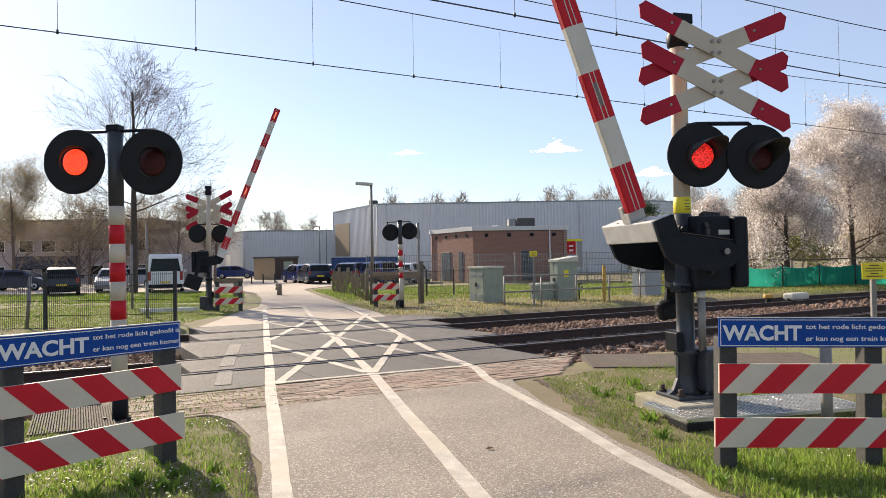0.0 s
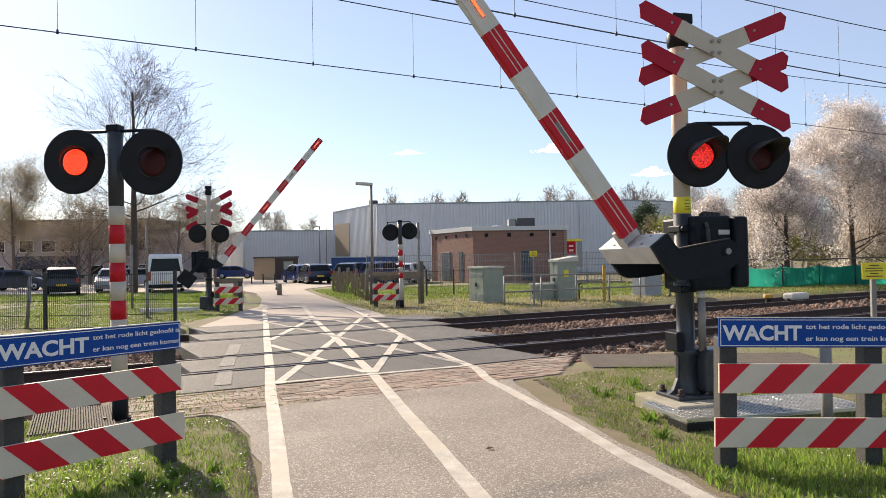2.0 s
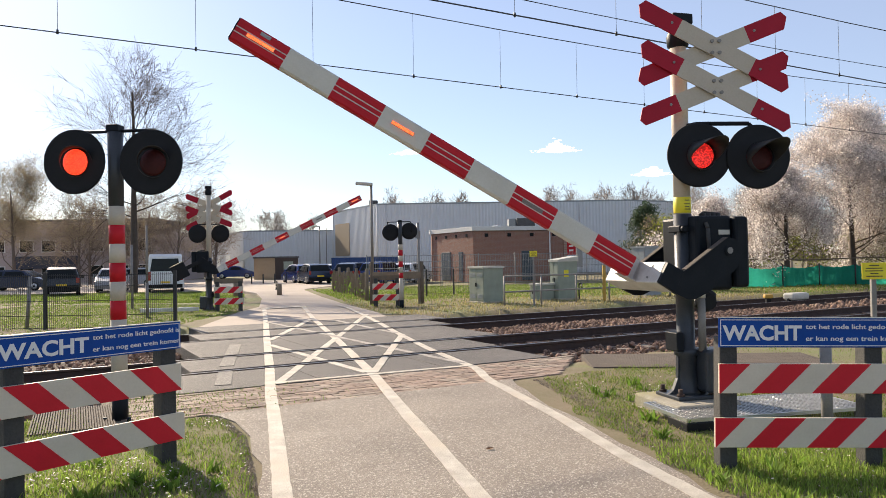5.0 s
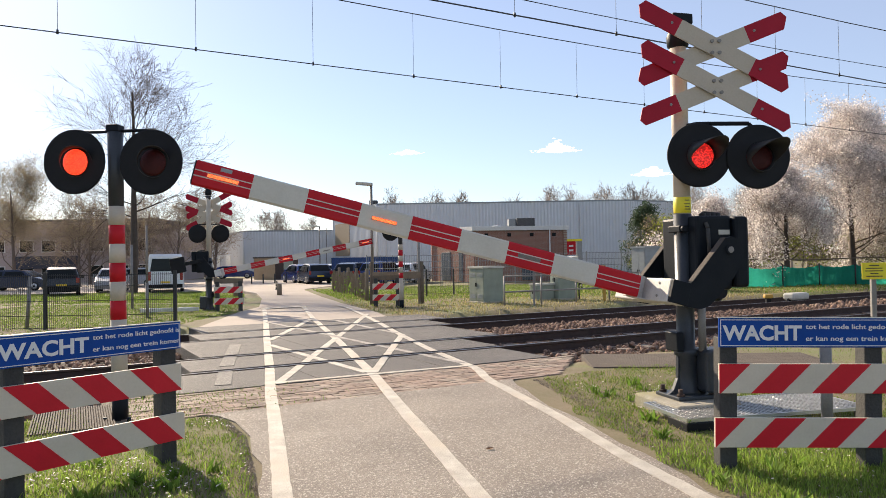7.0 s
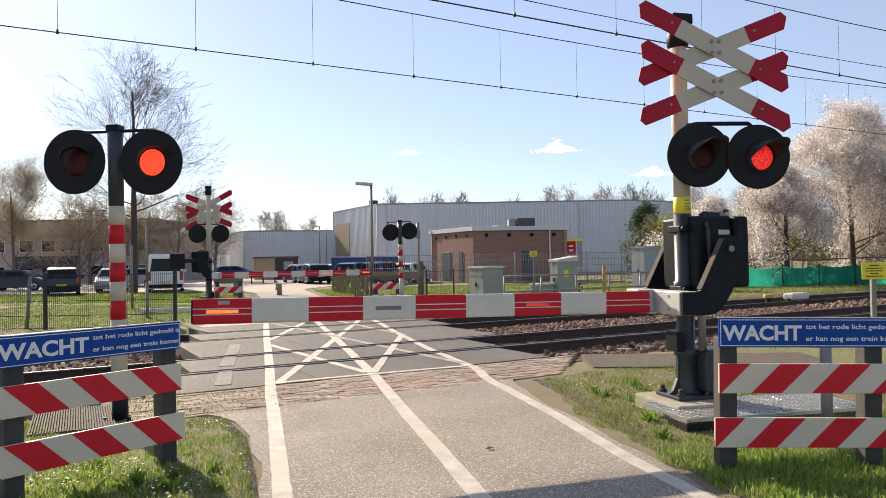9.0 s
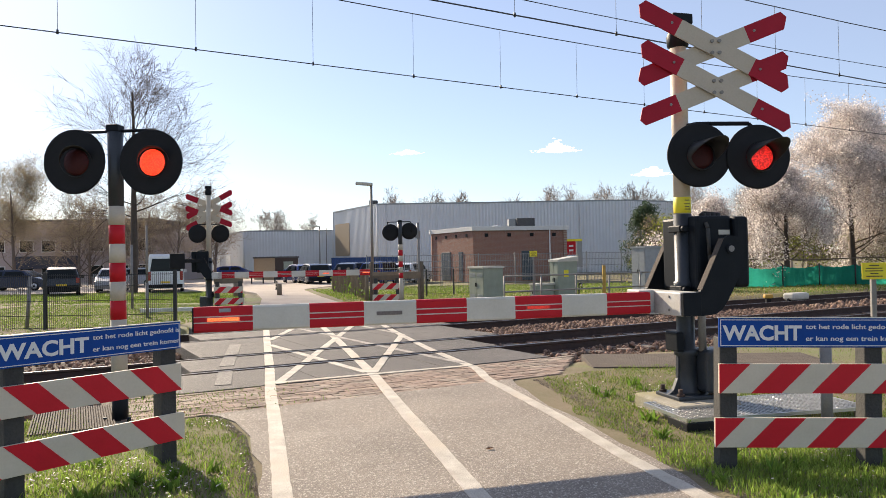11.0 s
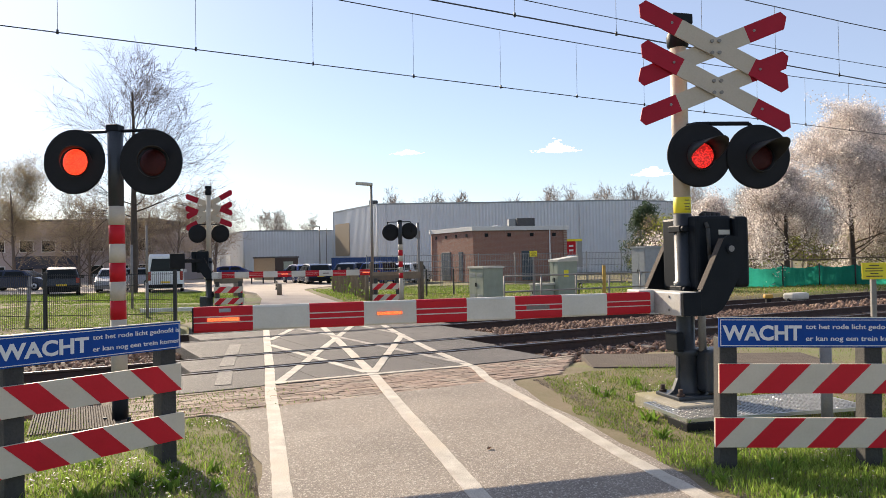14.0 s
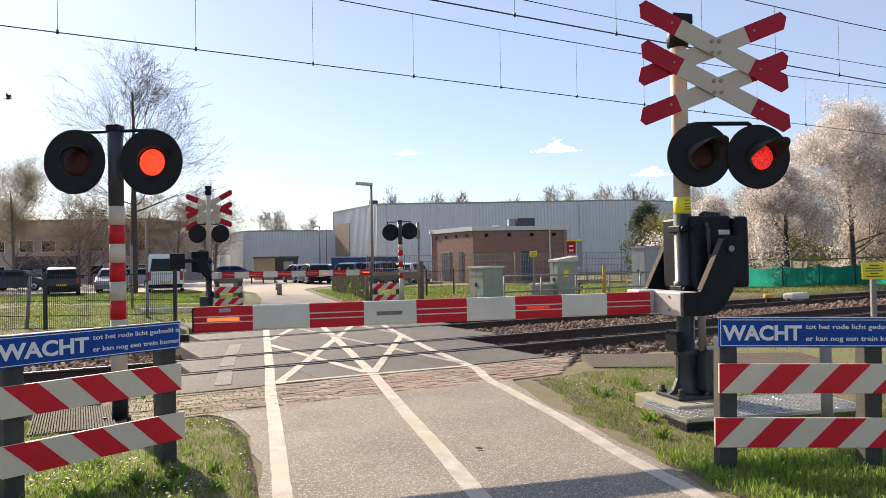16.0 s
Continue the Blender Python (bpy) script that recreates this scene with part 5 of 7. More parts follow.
def motions():
    # booms sink and come to rest
    near_rows = [(0, 70.5), (0.5, 66.6), (1, 62.0), (1.5, 58.0), (2, 53.8), (2.5, 50.0), (3, 46.0), (3.5, 41.9), (4, 37.7), (4.2, 36.0), (5.2, 28.2), (6.3, 20.1), (6.6, 17.8), (7, 14.7), (7.5, 11.1), (8, 7.6), (8.5, 4.35), (9, 1.0), (9.2, 0.35), (9.6, 0.2), (16, 0.2)]
    far_rows = [(0, 69.0), (0.5, 64.6), (1, 60.0), (1.5, 55.6), (2, 51.4), (2.5, 47.3), (3, 43.2), (3.5, 39.2), (4, 35.1), (4.2, 33.4), (5.2, 25.2), (6.3, 16.3), (6.6, 13.9), (7, 11.0), (7.5, 6.9), (8, 3.4), (8.5, 0.7), (9, 0.0), (16, 0.0)]
    for fr, near, pz in BOOMS:
        ox, oz = (0.039, 0.02) if near else (0.0, 0.0)   # the axle lies a little ahead of the arms' heads
        walk(fr, [(t, pose(ox - 0.21, 0, pz + oz, 0, -a, 0) @ pose(-ox, 0, -oz)) for t, a in (near_rows if near else far_rows)])
    # lamps flash in turn: each comes forward into its lens while lit
    period, first = 0.635, 0.533
    for ob, turn, out in FLASH:
        on, off = Matrix.Translation(out), Matrix.Identity(4)
        if turn == 2:
            walk(ob, [(0.0, on), (16.0, on)])
            continue
        rows = []
        t = first - 2 * period
        marks = []
        while t < 17:
            marks += [(t, turn == 0), (t + 0.34 * period, turn == 1)]
            t += period
        state = [s for t_, s in marks if t_ <= 0][-1]
        rows.append((0.0, on if state else off))
        for t_, s in marks:
            if 0.05 < t_ < 15.99:
                rows += [(t_ - 0.034, on if state else off), (t_, on if s else off)]
                state = s
        rows.append((16.0, on if state else off))
        walk(ob, rows)
    # birds cross the view, wings beating
    flights = (((-12.3, 20.0, 3.6), (7.9, 20.0, 2.71), 6.2, 9.0), ((-14.6, 20.0, 6.1), (-12.08, 20.0, 6.18), 15.4, 16.0))
    for (th, wings), (p, q, t0, t1) in zip(BIRDS, flights):
        p, q = Vector(p), Vector(q)
        v = (q - p) / (t1 - t0)
        turn = Matrix.Rotation(math.atan2(-v.x, v.y), 4, "Z")
        th.scale = (0.55, 0.55, 0.55)
        walk(th, [(t, Matrix.Translation(p + v * (t - t0)) @ turn) for t in (0.0, t0, t1, 16.0)] if t1 < 16 else [(t, Matrix.Translation(p + v * (t - t0)) @ turn) for t in (0.0, t0, 16.0)])
        for s, w in zip((-1, 1), wings):
            rows, k, t = [], 0, 0.0
            while t < 16.0:
                rows.append((t, pose(0, 0, 0, 0, -s * (40 if k % 2 else -25), 0)))
                k += 1
                t += 0.1
            rows.append((16.0, pose(0, 0, 0, 0, -s * 55, 0)))
            walk(w, rows)
    # the leaf stirs in the wind
    walk(LEAF, [(0.0, pose(0.33, 5.5, 0, 0, 0, 20)), (13.6, pose(0.33, 5.5, 0, 0, 0, 20)), (14.2, pose(0.325, 5.5, 0, 0, 0, 70)), (14.9, pose(0.29, 5.5, 0, 0, 0, 95)), (15.6, pose(0.255, 5.5, 0, 0, 0, 150)), (16.0, pose(0.25, 5.5, 0, 0, 0, 170))])


# ================= beyond the crossing =================
def ribbed_wall(bm, p0, p1, z0, z1, pitch=0.36, depth=0.04):
    """A wall of folded sheet between two points on the ground."""
    a, b = Vector((*p0, 0)), Vector((*p1, 0))
    L = (b - a).length
    d = (b - a) / L
    nrm = Vector((d.y, -d.x, 0))
    n = max(2, int(L / pitch))
    lo, hi = [], []
    for k in range(n):
        for f, o in ((0.0, 0.0), (0.42, 0.0), (0.5, depth), (0.92, depth)):
            p = a + d * L * (k + f) / n + nrm * o
            lo.append(bm.verts.new((p.x, p.y, z0)))
            hi.append(bm.verts.new((p.x, p.y, z1)))
    for k in range(len(lo) - 1):
        bm.faces.new((lo[k], lo[k + 1], hi[k + 1], hi[k]))


def hall(corners, z1, label, doors=(), pipes=(), roof_things=()):
    th = thing("industrial_hall", Matrix(), label, "building", "halls")
    for p0, p1 in zip(corners, corners[1:] + corners[:1]):
        bm = B()
        ribbed_wall(bm, p0, p1, -0.3, z1)
        part("wall", bm, M_HALL, th)
        a, b = Vector((*p0, 0)), Vector((*p1, 0))
        d = (b - a).normalized()
        bm = B()
        cyl(bm, (*p0, -0.2), (*p0, z1 + 0.02), 0.09, seg=8)
        part("corner_trim", bm, M_TRIM, th)
        bm = B()
        nrm = Vector((d.y, -d.x, 0)) * 0.06
        q = [a - nrm, b - nrm, b + nrm, a + nrm]
        prism(bm, [(v.x, v.y) for v in q], z1, z1 + 0.16, "xy")
        part("roof_edge", bm, M_GREYCAB, th)
    bm = B()
    mid = sum((Vector(c) for c in corners), Vector((0, 0))) / len(corners)
    prism(bm, [tuple(mid + (Vector(c) - mid) * 0.985) for c in corners], z1 - 0.3, z1 - 0.12, "xy")
    part("roof", bm, M_ROOF, th)
    for x, y in pipes:
        bm = B()
        cyl(bm, (x, y, -0.2), (x, y, z1), 0.06, seg=8)
        part("rain_pipe", bm, M_TRIM, th)
    for m_, p0, p1, z0, zz, nm in doors:
        bm = B()
        a, b = Vector((*p0, 0)), Vector((*p1, 0))
        d = (b - a).normalized()
        nrm = Vector((d.y, -d.x, 0))
        q = [a - nrm * 0.02, b - nrm * 0.02, b + nrm * 0.09, a + nrm * 0.09]
        prism(bm, [(v.x, v.y) for v in q], z0, zz, "xy")
        part(nm, bm, m_, th)
    for x, y, w, h in roof_things:
        bm = B()
        box(bm, x - w / 2, x + w / 2, y, y + 1.2, z1 - 0.2, z1 + h, 0.05)
        part("roof_unit", bm, M_ROOF, th)
    return th


def brick_house():
    th = thing("brick_utility_building", Matrix(), "low red-brick utility building with white roof edge", "building")
    A, Bc, C, D_ = (-0.95, 58.0), (2.2, 52.0), (9.2, 53.2), (6.2, 59)
    for p0, p1 in ((A, Bc), (Bc, C), (C, D_), (D_, A)):
        a, b = Vector((*p0, 0)), Vector((*p1, 0))
        L = (b - a).length
        m = Matrix.Translation(a) @ Matrix.Rotation(math.atan2(b.y - a.y, b.x - a.x), 4, "Z")
        bm = B()
        box(bm, 0, L, 0, 0.3, -0.3, 3.55)
        w = part("wall", bm, M_BRICKWALL, th, "", m)
        bm = B()
        box(bm, -0.12, L + 0.12, -0.12, 0.3, 3.55, 3.86, 0.01)
        part("fascia", bm, M_TRIM, th, "white roof edge", m)
        for k in range(4):
            x = L * (0.12 + 0.24 * k)
            bm = B()
            box(bm, x, x + 0.28, -0.03, 0.02, 3.1, 3.35, 0.01)
            part("vent", bm, M_DARKMATT, w)
        if p0 == A:
            for x0, x1, mm in ((1.9, 3.3, M_DOORBLUE), (4.6, 5.2, M_DOORBLUE)):
                bm = B()
                box(bm, x0, x1, -0.04, 0.03, -0.1, 2.05, 0.01)
                part("door", bm, mm, w, "dark metal door")
        if p0 == Bc:
            bm = B()
            box(bm, 3.6, 4.5, -0.04, 0.03, -0.1, 2.05, 0.01)
            part("door", bm, M_DOORBLUE, w, "dark metal door")
            bm = B()
            cyl(bm, (5.75, -0.09, -0.1), (5.75, -0.09, 3.6), 0.05, seg=8)
            part("rain_pipe", bm, M_TRIM, w)
    bm = B()
    prism(bm, [A, Bc, C, D_], 3.5, 3.7, "xy")
    part("roof", bm, M_ROOF, th)
    for x0, x1, y0, m_ in ((5.0, 5.5, 54, M_GREYCAB), (5.55, 6.9, 53.6, M_ROOF)):
        bm = B()
        box(bm, x0, x1, y0, y0 + 1.5, 3.7, 4.5, 0.03)
        part("roof_unit", bm, m_, th, "ventilation unit on the roof")
    bm = B()
    lathe(bm, [(0.5, 3.7), (0.5, 3.85), (0.35, 3.98), (0.05, 4.02)], 16, "z")
    for v in bm.verts:
        v.co += Vector((4.1, 54.5, 0))
    part("dome_light", bm, M_TRIM, th)


def small_buildings():
    th = thing("brown_shed", Matrix(), "flat brown shed with a green door beside the hall", "shed")
    for p0, p1, m_ in (((-19.0, 72), (-16.4, 70), M_TANDOOR), ((-16.4, 70), (-14.4, 71.2), M_BROWN)):
        bm = B()
        a, b = Vector((*p0, 0)), Vector((*p1, 0))
        d = (b - a).normalized()
        nrm = Vector((-d.y, d.x, 0)) * 0.15
        prism(bm, [(v.x, v.y) for v in (a, b, b + nrm, a + nrm)], -0.3, 2.0, "xy")
        part("wall", bm, m_, th)
    bm = B()
    prism(bm, [(-19.1, 72), (-16.4, 69.9), (-14.3, 71.2), (-17, 74)], 1.95, 2.1, "xy")
    part("roof", bm, M_ROOF, th)
    bm = B()
    d = Vector((2.0, 1.2, 0)).normalized()
    a = Vector((-16.4, 70, 0)) + d * 0.85
    nrm = Vector((d.y, -d.x, 0))
    prism(bm, [(v.x, v.y) for v in (a - nrm * 0.02, a + d * 0.95 - nrm * 0.02, a + d * 0.95 + nrm * 0.05, a + nrm * 0.05)], -0.2, 1.6, "xy")
    part("door", bm, M_CABINET, th, "green door")
    # blue container
    th = thing("shipping_container", Matrix(), "dark blue corrugated container behind parked cars", "container")
    bm = B()
    ribbed_wall(bm, (-9.3, 60), (-3.6, 60), -0.15, 1.75, 0.28, 0.05)
    ribbed_wall(bm, (-3.6, 60), (-3.6, 62.4), -0.15, 1.75, 0.28, 0.05)
    ribbed_wall(bm, (-9.3, 62.4), (-9.3, 60), -0.15, 1.75, 0.28, 0.05)
    part("side_panel", bm, M_CONTAINER, th)
    bm = B()
    box(bm, -9.35, -3.55, 59.95, 62.45, 1.72, 1.82, 0.02)
    part("top", bm, M_CONTAINER, th)
    # advertising board by the hall
    th = thing("advertising_frame", Matrix.Translation((11.05, 64, -0.15)) @ Matrix.Diagonal((0.72, 1, 1, 1)), "yellow frame with a red poster by the hall", "sign")
    bm = B()
    box(bm, -0.5, 1.9, 0, 0.2, 3.1, 3.3)
    box(bm, -0.5, -0.2, 0, 0.2, 0, 3.1)
    part("frame", bm, M_YELLOW, th)
    bm = B()
    box(bm, -0.15, 1.1, 0.02, 0.1, 1.9, 3.1)
    ps = part("poster", bm, M_RED, th)
    for z in (2.2, 2.6):
        bm = B()
        box(bm, 0.25, 0.8, 0.0, 0.03, z, z + 0.16)
        part("print_bar", bm, M_LETTER, ps)
    bm = B()
    box(bm, 1.2, 1.9, 0.05, 0.15, 0.8, 3.1)
    part("panel", bm, M_GREYCAB, th)
    # office block behind the trees
    th = thing("office_building", Matrix(), "brown office building with a dark roof edge behind trees", "building")
    bm = B()
    box(bm, -48, -29.0, 75, 90, -0.3, 5.0)
    part("wall", bm, M_OFFICE, th)
    bm = B()
    box(bm, -48.5, -33.0, 74.6, 90, 5.0, 6.1)
    part("upper_storey", bm, M_OFFICE, th)
    bm = B()
    box(bm, -48.8, -29.6, 74.2, 90, 6.1, 6.35, 0.03)
    part("roof", bm, M_DOORBLUE, th, "dark blue roof edge")
    bm = B()
    box(bm, -33, -30.5, 74.9, 80, 5.0, 6.1)
    part("glazing", bm, M_GLASS, th)
    bm = B()
    box(bm, -44.5, -38.0, 74.3, 75, 1.3, 2.6, 0.03)
    part("canopy", bm, M_NAVY, th, "dark blue entrance canopy")
    for x in (-46.5, -43.5, -41.2, -39.2, -36.2, -33.6, -31.2):
        for z in (0.3, 3.0):
            bm = B()
            box(bm, x - 0.75, x + 0.75, 74.93, 75.05, z, z + 1.3, 0.01)
            w = part("window", bm, M_TRIM, th)
            bm = B()
            box(bm, x - 0.66, x + 0.66, 74.9, 74.96, z + 0.08, z + 1.22)
            part("pane", bm, M_GLASS, w)


def car(x, y, z, yaw, paint_, label, L=4.4, W=1.8, H_=1.5, van=False):
    th = thing("van" if van else "car", Matrix.Translation((x, y, z)) @ pose(0, 0, 0, 0, 0, yaw), label, "van" if van else "car", "parked cars")
    pm = paint_
    zb = 0.22
    if van:
        prof = [(-L / 2, zb), (L / 2 - 0.1, zb), (L / 2, 0.5), (L / 2 - 0.1, 0.95), (L / 2 - 0.75, 1.15), (L / 2 - 1.45, H_ - 0.15), (L / 2 - 1.9, H_), (-L / 2 + 0.3, H_), (-L / 2 + 0.05, H_ - 0.15), (-L / 2, 1.0)]
        belt = 1.15
    else:
        prof = [(-L / 2 + 0.08, zb), (L / 2 - 0.1, zb), (L / 2, 0.45), (L / 2 - 0.06, 0.7), (L / 2 - 0.9, 0.95), (L / 2 - 1.65, H_ - 0.08), (L / 2 - 2.2, H_), (-L / 2 + 0.9, H_ - 0.02), (-L / 2 + 0.4, H_ - 0.12), (-L / 2 + 0.05, 0.95), (-L / 2, 0.6)]
        belt = 0.95
    bm = B()
    n = len(prof)
    rings = []
    for s in (-1, -0.94, 0.94, 1):
        ring = []
        for px, pz in prof:
            inset = 0.0 if pz <= belt else (pz - belt) / (H_ - belt) * (0.1 if van else 0.2)
            ex = 0.06 if abs(s) == 1 else 0.0
            cz = pz - (0.05 if abs(s) == 1 and pz > belt else 0)
            ring.append(bm.verts.new((px * (1 - ex * 0.6), s * (W / 2 - inset), cz)))
        rings.append(ring)
    for a, b in zip(rings, rings[1:]):
        for k in range(n):
            bm.faces.new((a[k], a[(k + 1) % n], b[(k + 1) % n], b[k]))
    bm.faces.new(rings[0])
    bm.faces.new(rings[-1])
    bmesh.ops.recalc_face_normals(bm, faces=bm.faces[:])
    body = part("body", bm, pm, th)
    top = H_ - 0.13
    ins = 0.11 if van else 0.2
    # side windows
    for s in (-1, 1):
        spans = ((L / 2 - 2.0, L / 2 - 1.35, 0.1), (L / 2 - 2.9, L / 2 - 2.1, 0.0)) if van else ((-L / 2 + 1.75, L / 2 - 1.6, 0.25), (-L / 2 + 0.6, -L / 2 + 1.65, 0.0))
        for x0, x1, sl in spans:
            bm = B()
            ys0, ys1 = s * (W / 2 + 0.012), s * (W / 2 - ins * 0.72 + 0.012)
            vs = [bm.verts.new(q) for q in ((x0, ys0, belt + 0.03), (x1 + sl, ys0, belt + 0.03), (x1 - sl * 0.6, ys1, top), (x0 + 0.12, ys1, top))]
            ws = [bm.verts.new((v.co.x, v.co.y - s * 0.05, v.co.z)) for v in vs]
            bm.faces.new(vs)
            bm.faces.new(ws[::-1])
            for k in range(4):
                bm.faces.new((vs[k], ws[k], ws[(k + 1) % 4], vs[(k + 1) % 4]))
            part("side_window", bm, M_GLASS, body)
    # end windows
    ends = (("rear_window", [(-L / 2 + 0.0, belt + 0.12), (-L / 2 + 0.03, H_ - 0.28)], -1) if van else ("rear_window", [(-L / 2 + 0.09, belt + 0.05), (-L / 2 + 0.38, H_ - 0.14)], -1),
            ("windscreen", [(L / 2 - 0.85, 1.2), (L / 2 - 1.4, H_ - 0.22)], 1) if van else ("windscreen", [(L / 2 - 0.98, 1.0), (L / 2 - 1.6, H_ - 0.12)], 1))
    for nm, ((xa, za), (xb, zb2)), s in ends:
        bm = B()
        o = s * 0.02
        hw0, hw1 = W / 2 - 0.16, W / 2 - 0.3
        vs = [bm.verts.new(q) for q in ((xa + o, -hw0, za), (xa + o, hw0, za), (xb + o, hw1, zb2), (xb + o, -hw1, zb2))]
        ws = [bm.verts.new((v.co.x - s * 0.06, v.co.y, v.co.z - 0.02)) for v in vs]
        bm.faces.new(vs)
        bm.faces.new(ws[::-1])
        for k in range(4):
            bm.faces.new((vs[k], ws[k], ws[(k + 1) % 4], vs[(k + 1) % 4]))
        part(nm, bm, M_GLASS, body)
    for s in (-1, 1):
        bm = B()
        box(bm, -L / 2 - 0.015, -L / 2 + 0.1, s * (W / 2 - 0.13) - 0.09, s * (W / 2 - 0.13) + 0.09, 0.72, 1.0 if not van else 1.25, 0.02)
        part("tail_lamp", bm, M_REDLAMP, body, "red tail lamp")
        bm = B()
        box(bm, L / 2 - 0.2, L / 2 + 0.01, s * (W / 2 - 0.25) - 0.16, s * (W / 2 - 0.25) + 0.16, 0.6, 0.74, 0.03)
        part("headlight", bm, M_TRIM, body, "clear headlight")
        for wx in (L / 2 - 0.85, -L / 2 + 0.85):
            wm = Matrix.Translation((wx, s * (W / 2 - 0.1), 0.32))
            bm = B()
            lathe(bm, [(0.2, -0.1), (0.3, -0.1), (0.32, -0.07), (0.32, 0.07), (0.3, 0.1), (0.2, 0.1)], 24)
            tyre = part("wheel", bm, M_TYRE, th, "", wm)
            bm = B()
            lathe(bm, [(0.03, s * 0.085), (0.06, s * 0.1), (0.2, s * 0.104), (0.215, s * 0.06)], 20)
            part("rim", bm, M_ALLOY, tyre)
        bm = B()
        box(bm, L / 2 - 1.5, L / 2 - 1.32, s * (W / 2 + 0.02), s * (W / 2 + 0.17), belt + 0.02, belt + 0.15, 0.03)
        part("mirror", bm, pm, body)
    bm = B()
    box(bm, -L / 2 - 0.02, -L / 2 + 0.02, -0.26, 0.26, 0.55, 0.66)
    part("number_plate", bm, M_PLATE, body)
    bm = B()
    box(bm, -L / 2 - 0.05, -L / 2 + 0.2, -W / 2 + 0.06, W / 2 - 0.06, 0.26, 0.48, 0.04)
    part("bumper", bm, M_TYRE, body)
    return th


def car_paint(name, c):
    m = mat(name, c, tuple(v * 0.9 for v in c), rough=0.25, bump=0, spec=0.4)
    m.node_tree.nodes["Principled BSDF"].inputs["Coat Weight"].default_value = 0.2
    return m


def parked_cars():
    dark, silver, white_, blue = car_paint("dark_car_paint", (0.015, 0.016, 0.02)), car_paint("silver_car_paint", (0.35, 0.36, 0.38)), car_paint("white_car_paint", (0.72, 0.73, 0.74)), car_paint("blue_car_paint", (0.012, 0.035, 0.16))
    navy = car_paint("navy_car_paint", (0.02, 0.03, 0.06))
    car(-22.3, 42.0, -0.18, 117, dark, "black sport utility car parked tail towards the grass", 4.4, 1.85, 1.62)
    car(-17.6, 45.6, -0.18, 110, white_, "white delivery van parked tail towards the grass", 5.4, 2.05, 2.3, True)
    car(-30.2, 51, -0.18, 4, navy, "dark blue estate car parked side on", 4.7, 1.8, 1.48)
    car(-21.2, 46.0, -0.18, 291, silver, "silver car parked beside the white van", 4.2, 1.75, 1.5)
    car(-24.0, 55.0, -0.18, 200, silver, "silver car parked far back", 4.3, 1.8, 1.48)
    car(-36, 50, -0.18, 0, silver, "grey car parked at the end of the row", 4.3, 1.8, 1.45)
    car(-12.1, 60.0, -0.18, 122, blue, "blue hatchback parked by the hall", 4.0, 1.75, 1.5)
    car(-10.1, 56.0, -0.18, 113, navy, "dark blue car parked by the path", 4.5, 1.85, 1.55)
    car(-6.3, 52.5, -0.18, 70, navy, "dark blue car parked behind the fence", 4.4, 1.8, 1.6)
    car(-4.4, 52.2, -0.18, 68, blue, "blue car parked behind the fence", 4.4, 1.8, 1.62)
    car(-2.4, 54.2, -0.18, 70, white_, "white car parked behind the fence", 4.4, 1.8, 1.5)
    car(-23.2, 80, -0.18, 10, blue, "bright blue car parked beside the low hall", 4.4, 1.8, 1.4)
    car(-10.4, 66, -0.18, 90, white_, "white car parked before the container", 4.3, 1.8, 1.48)


# ---- trees ----
def grow_tree(seed, H_, trunk_r, first, spread, levels, kids, droop=0.0, twig_levels=2, up=0.35, reach=1.0, dome=0.0):
    """Tapered limbs that fork; gives the thick and the thin pieces and the tips."""
    r_ = np.random.default_rng(seed)
    thick, thin, tips = [], [], []

    def limb(p, d, length, r, lev):
        n = 4 if lev < 2 else 3
        pts = [(p, r)]
        for k in range(n):
            d = (d + Vector(r_.normal(0, 0.03 if lev == 0 else (0.07 + 0.02 * lev if dome else 0.11 + 0.04 * lev), 3)) + Vector((0, 0, up * 0.12 - droop * 0.05 * lev))).normalized()
            p = p + d * length / n
            pts.append((p, r * (1 - 0.75 * (k + 1) / n)))
        (thin if lev >= levels - twig_levels + 1 else thick).append(pts)
        if lev >= levels:
            tips.extend(q for q, _ in pts[1:])
            return
        for k in range(kids[min(lev, len(kids) - 1)]):
            f = first + (1 - first) * (k + r_.uniform(0.1, 0.9)) / kids[min(lev, len(kids) - 1)] if lev == 0 else r_.uniform(0.25, 1.0)
            i = min(int(f * n), n - 1)
            q = pts[i][0].lerp(pts[i + 1][0], f * n - i)
            rq = pts[i][1] + (pts[i + 1][1] - pts[i][1]) * (f * n - i)
            az = r_.uniform(0, math.tau)
            ang = r_.uniform(0.45, 0.95) * spread
            ax = d.orthogonal().normalized()
            ax.rotate(Matrix.Rotation(az, 3, d))
            nd = (d * math.cos(ang) + ax * math.sin(ang)).normalized()
            ln = length * r_.uniform(0.42, 0.68) * (reach * (1.2 - 0.65 * f) if lev == 0 else 1)
            if dome and lev > 0:
                ln *= 1.12
            elif dome:
                g = (f - first) / (1 - first)
                ang = radians(66 - 46 * g) * r_.uniform(0.85, 1.15)
                nd = (d * math.cos(ang) + ax * math.sin(ang)).normalized()
                ln = H_ * dome * (1 - 0.55 * g) * r_.uniform(0.8, 1.1)
            limb(q, nd, ln, max(rq * ((0.26 if dome else 0.36) if lev == 0 else 0.6), 0.004), lev + 1)

    limb(Vector((0, 0, -0.15)), Vector((0, 0, 1)), H_ * (0.86 if dome else 0.92), trunk_r, 0)
    return thick, thin, tips


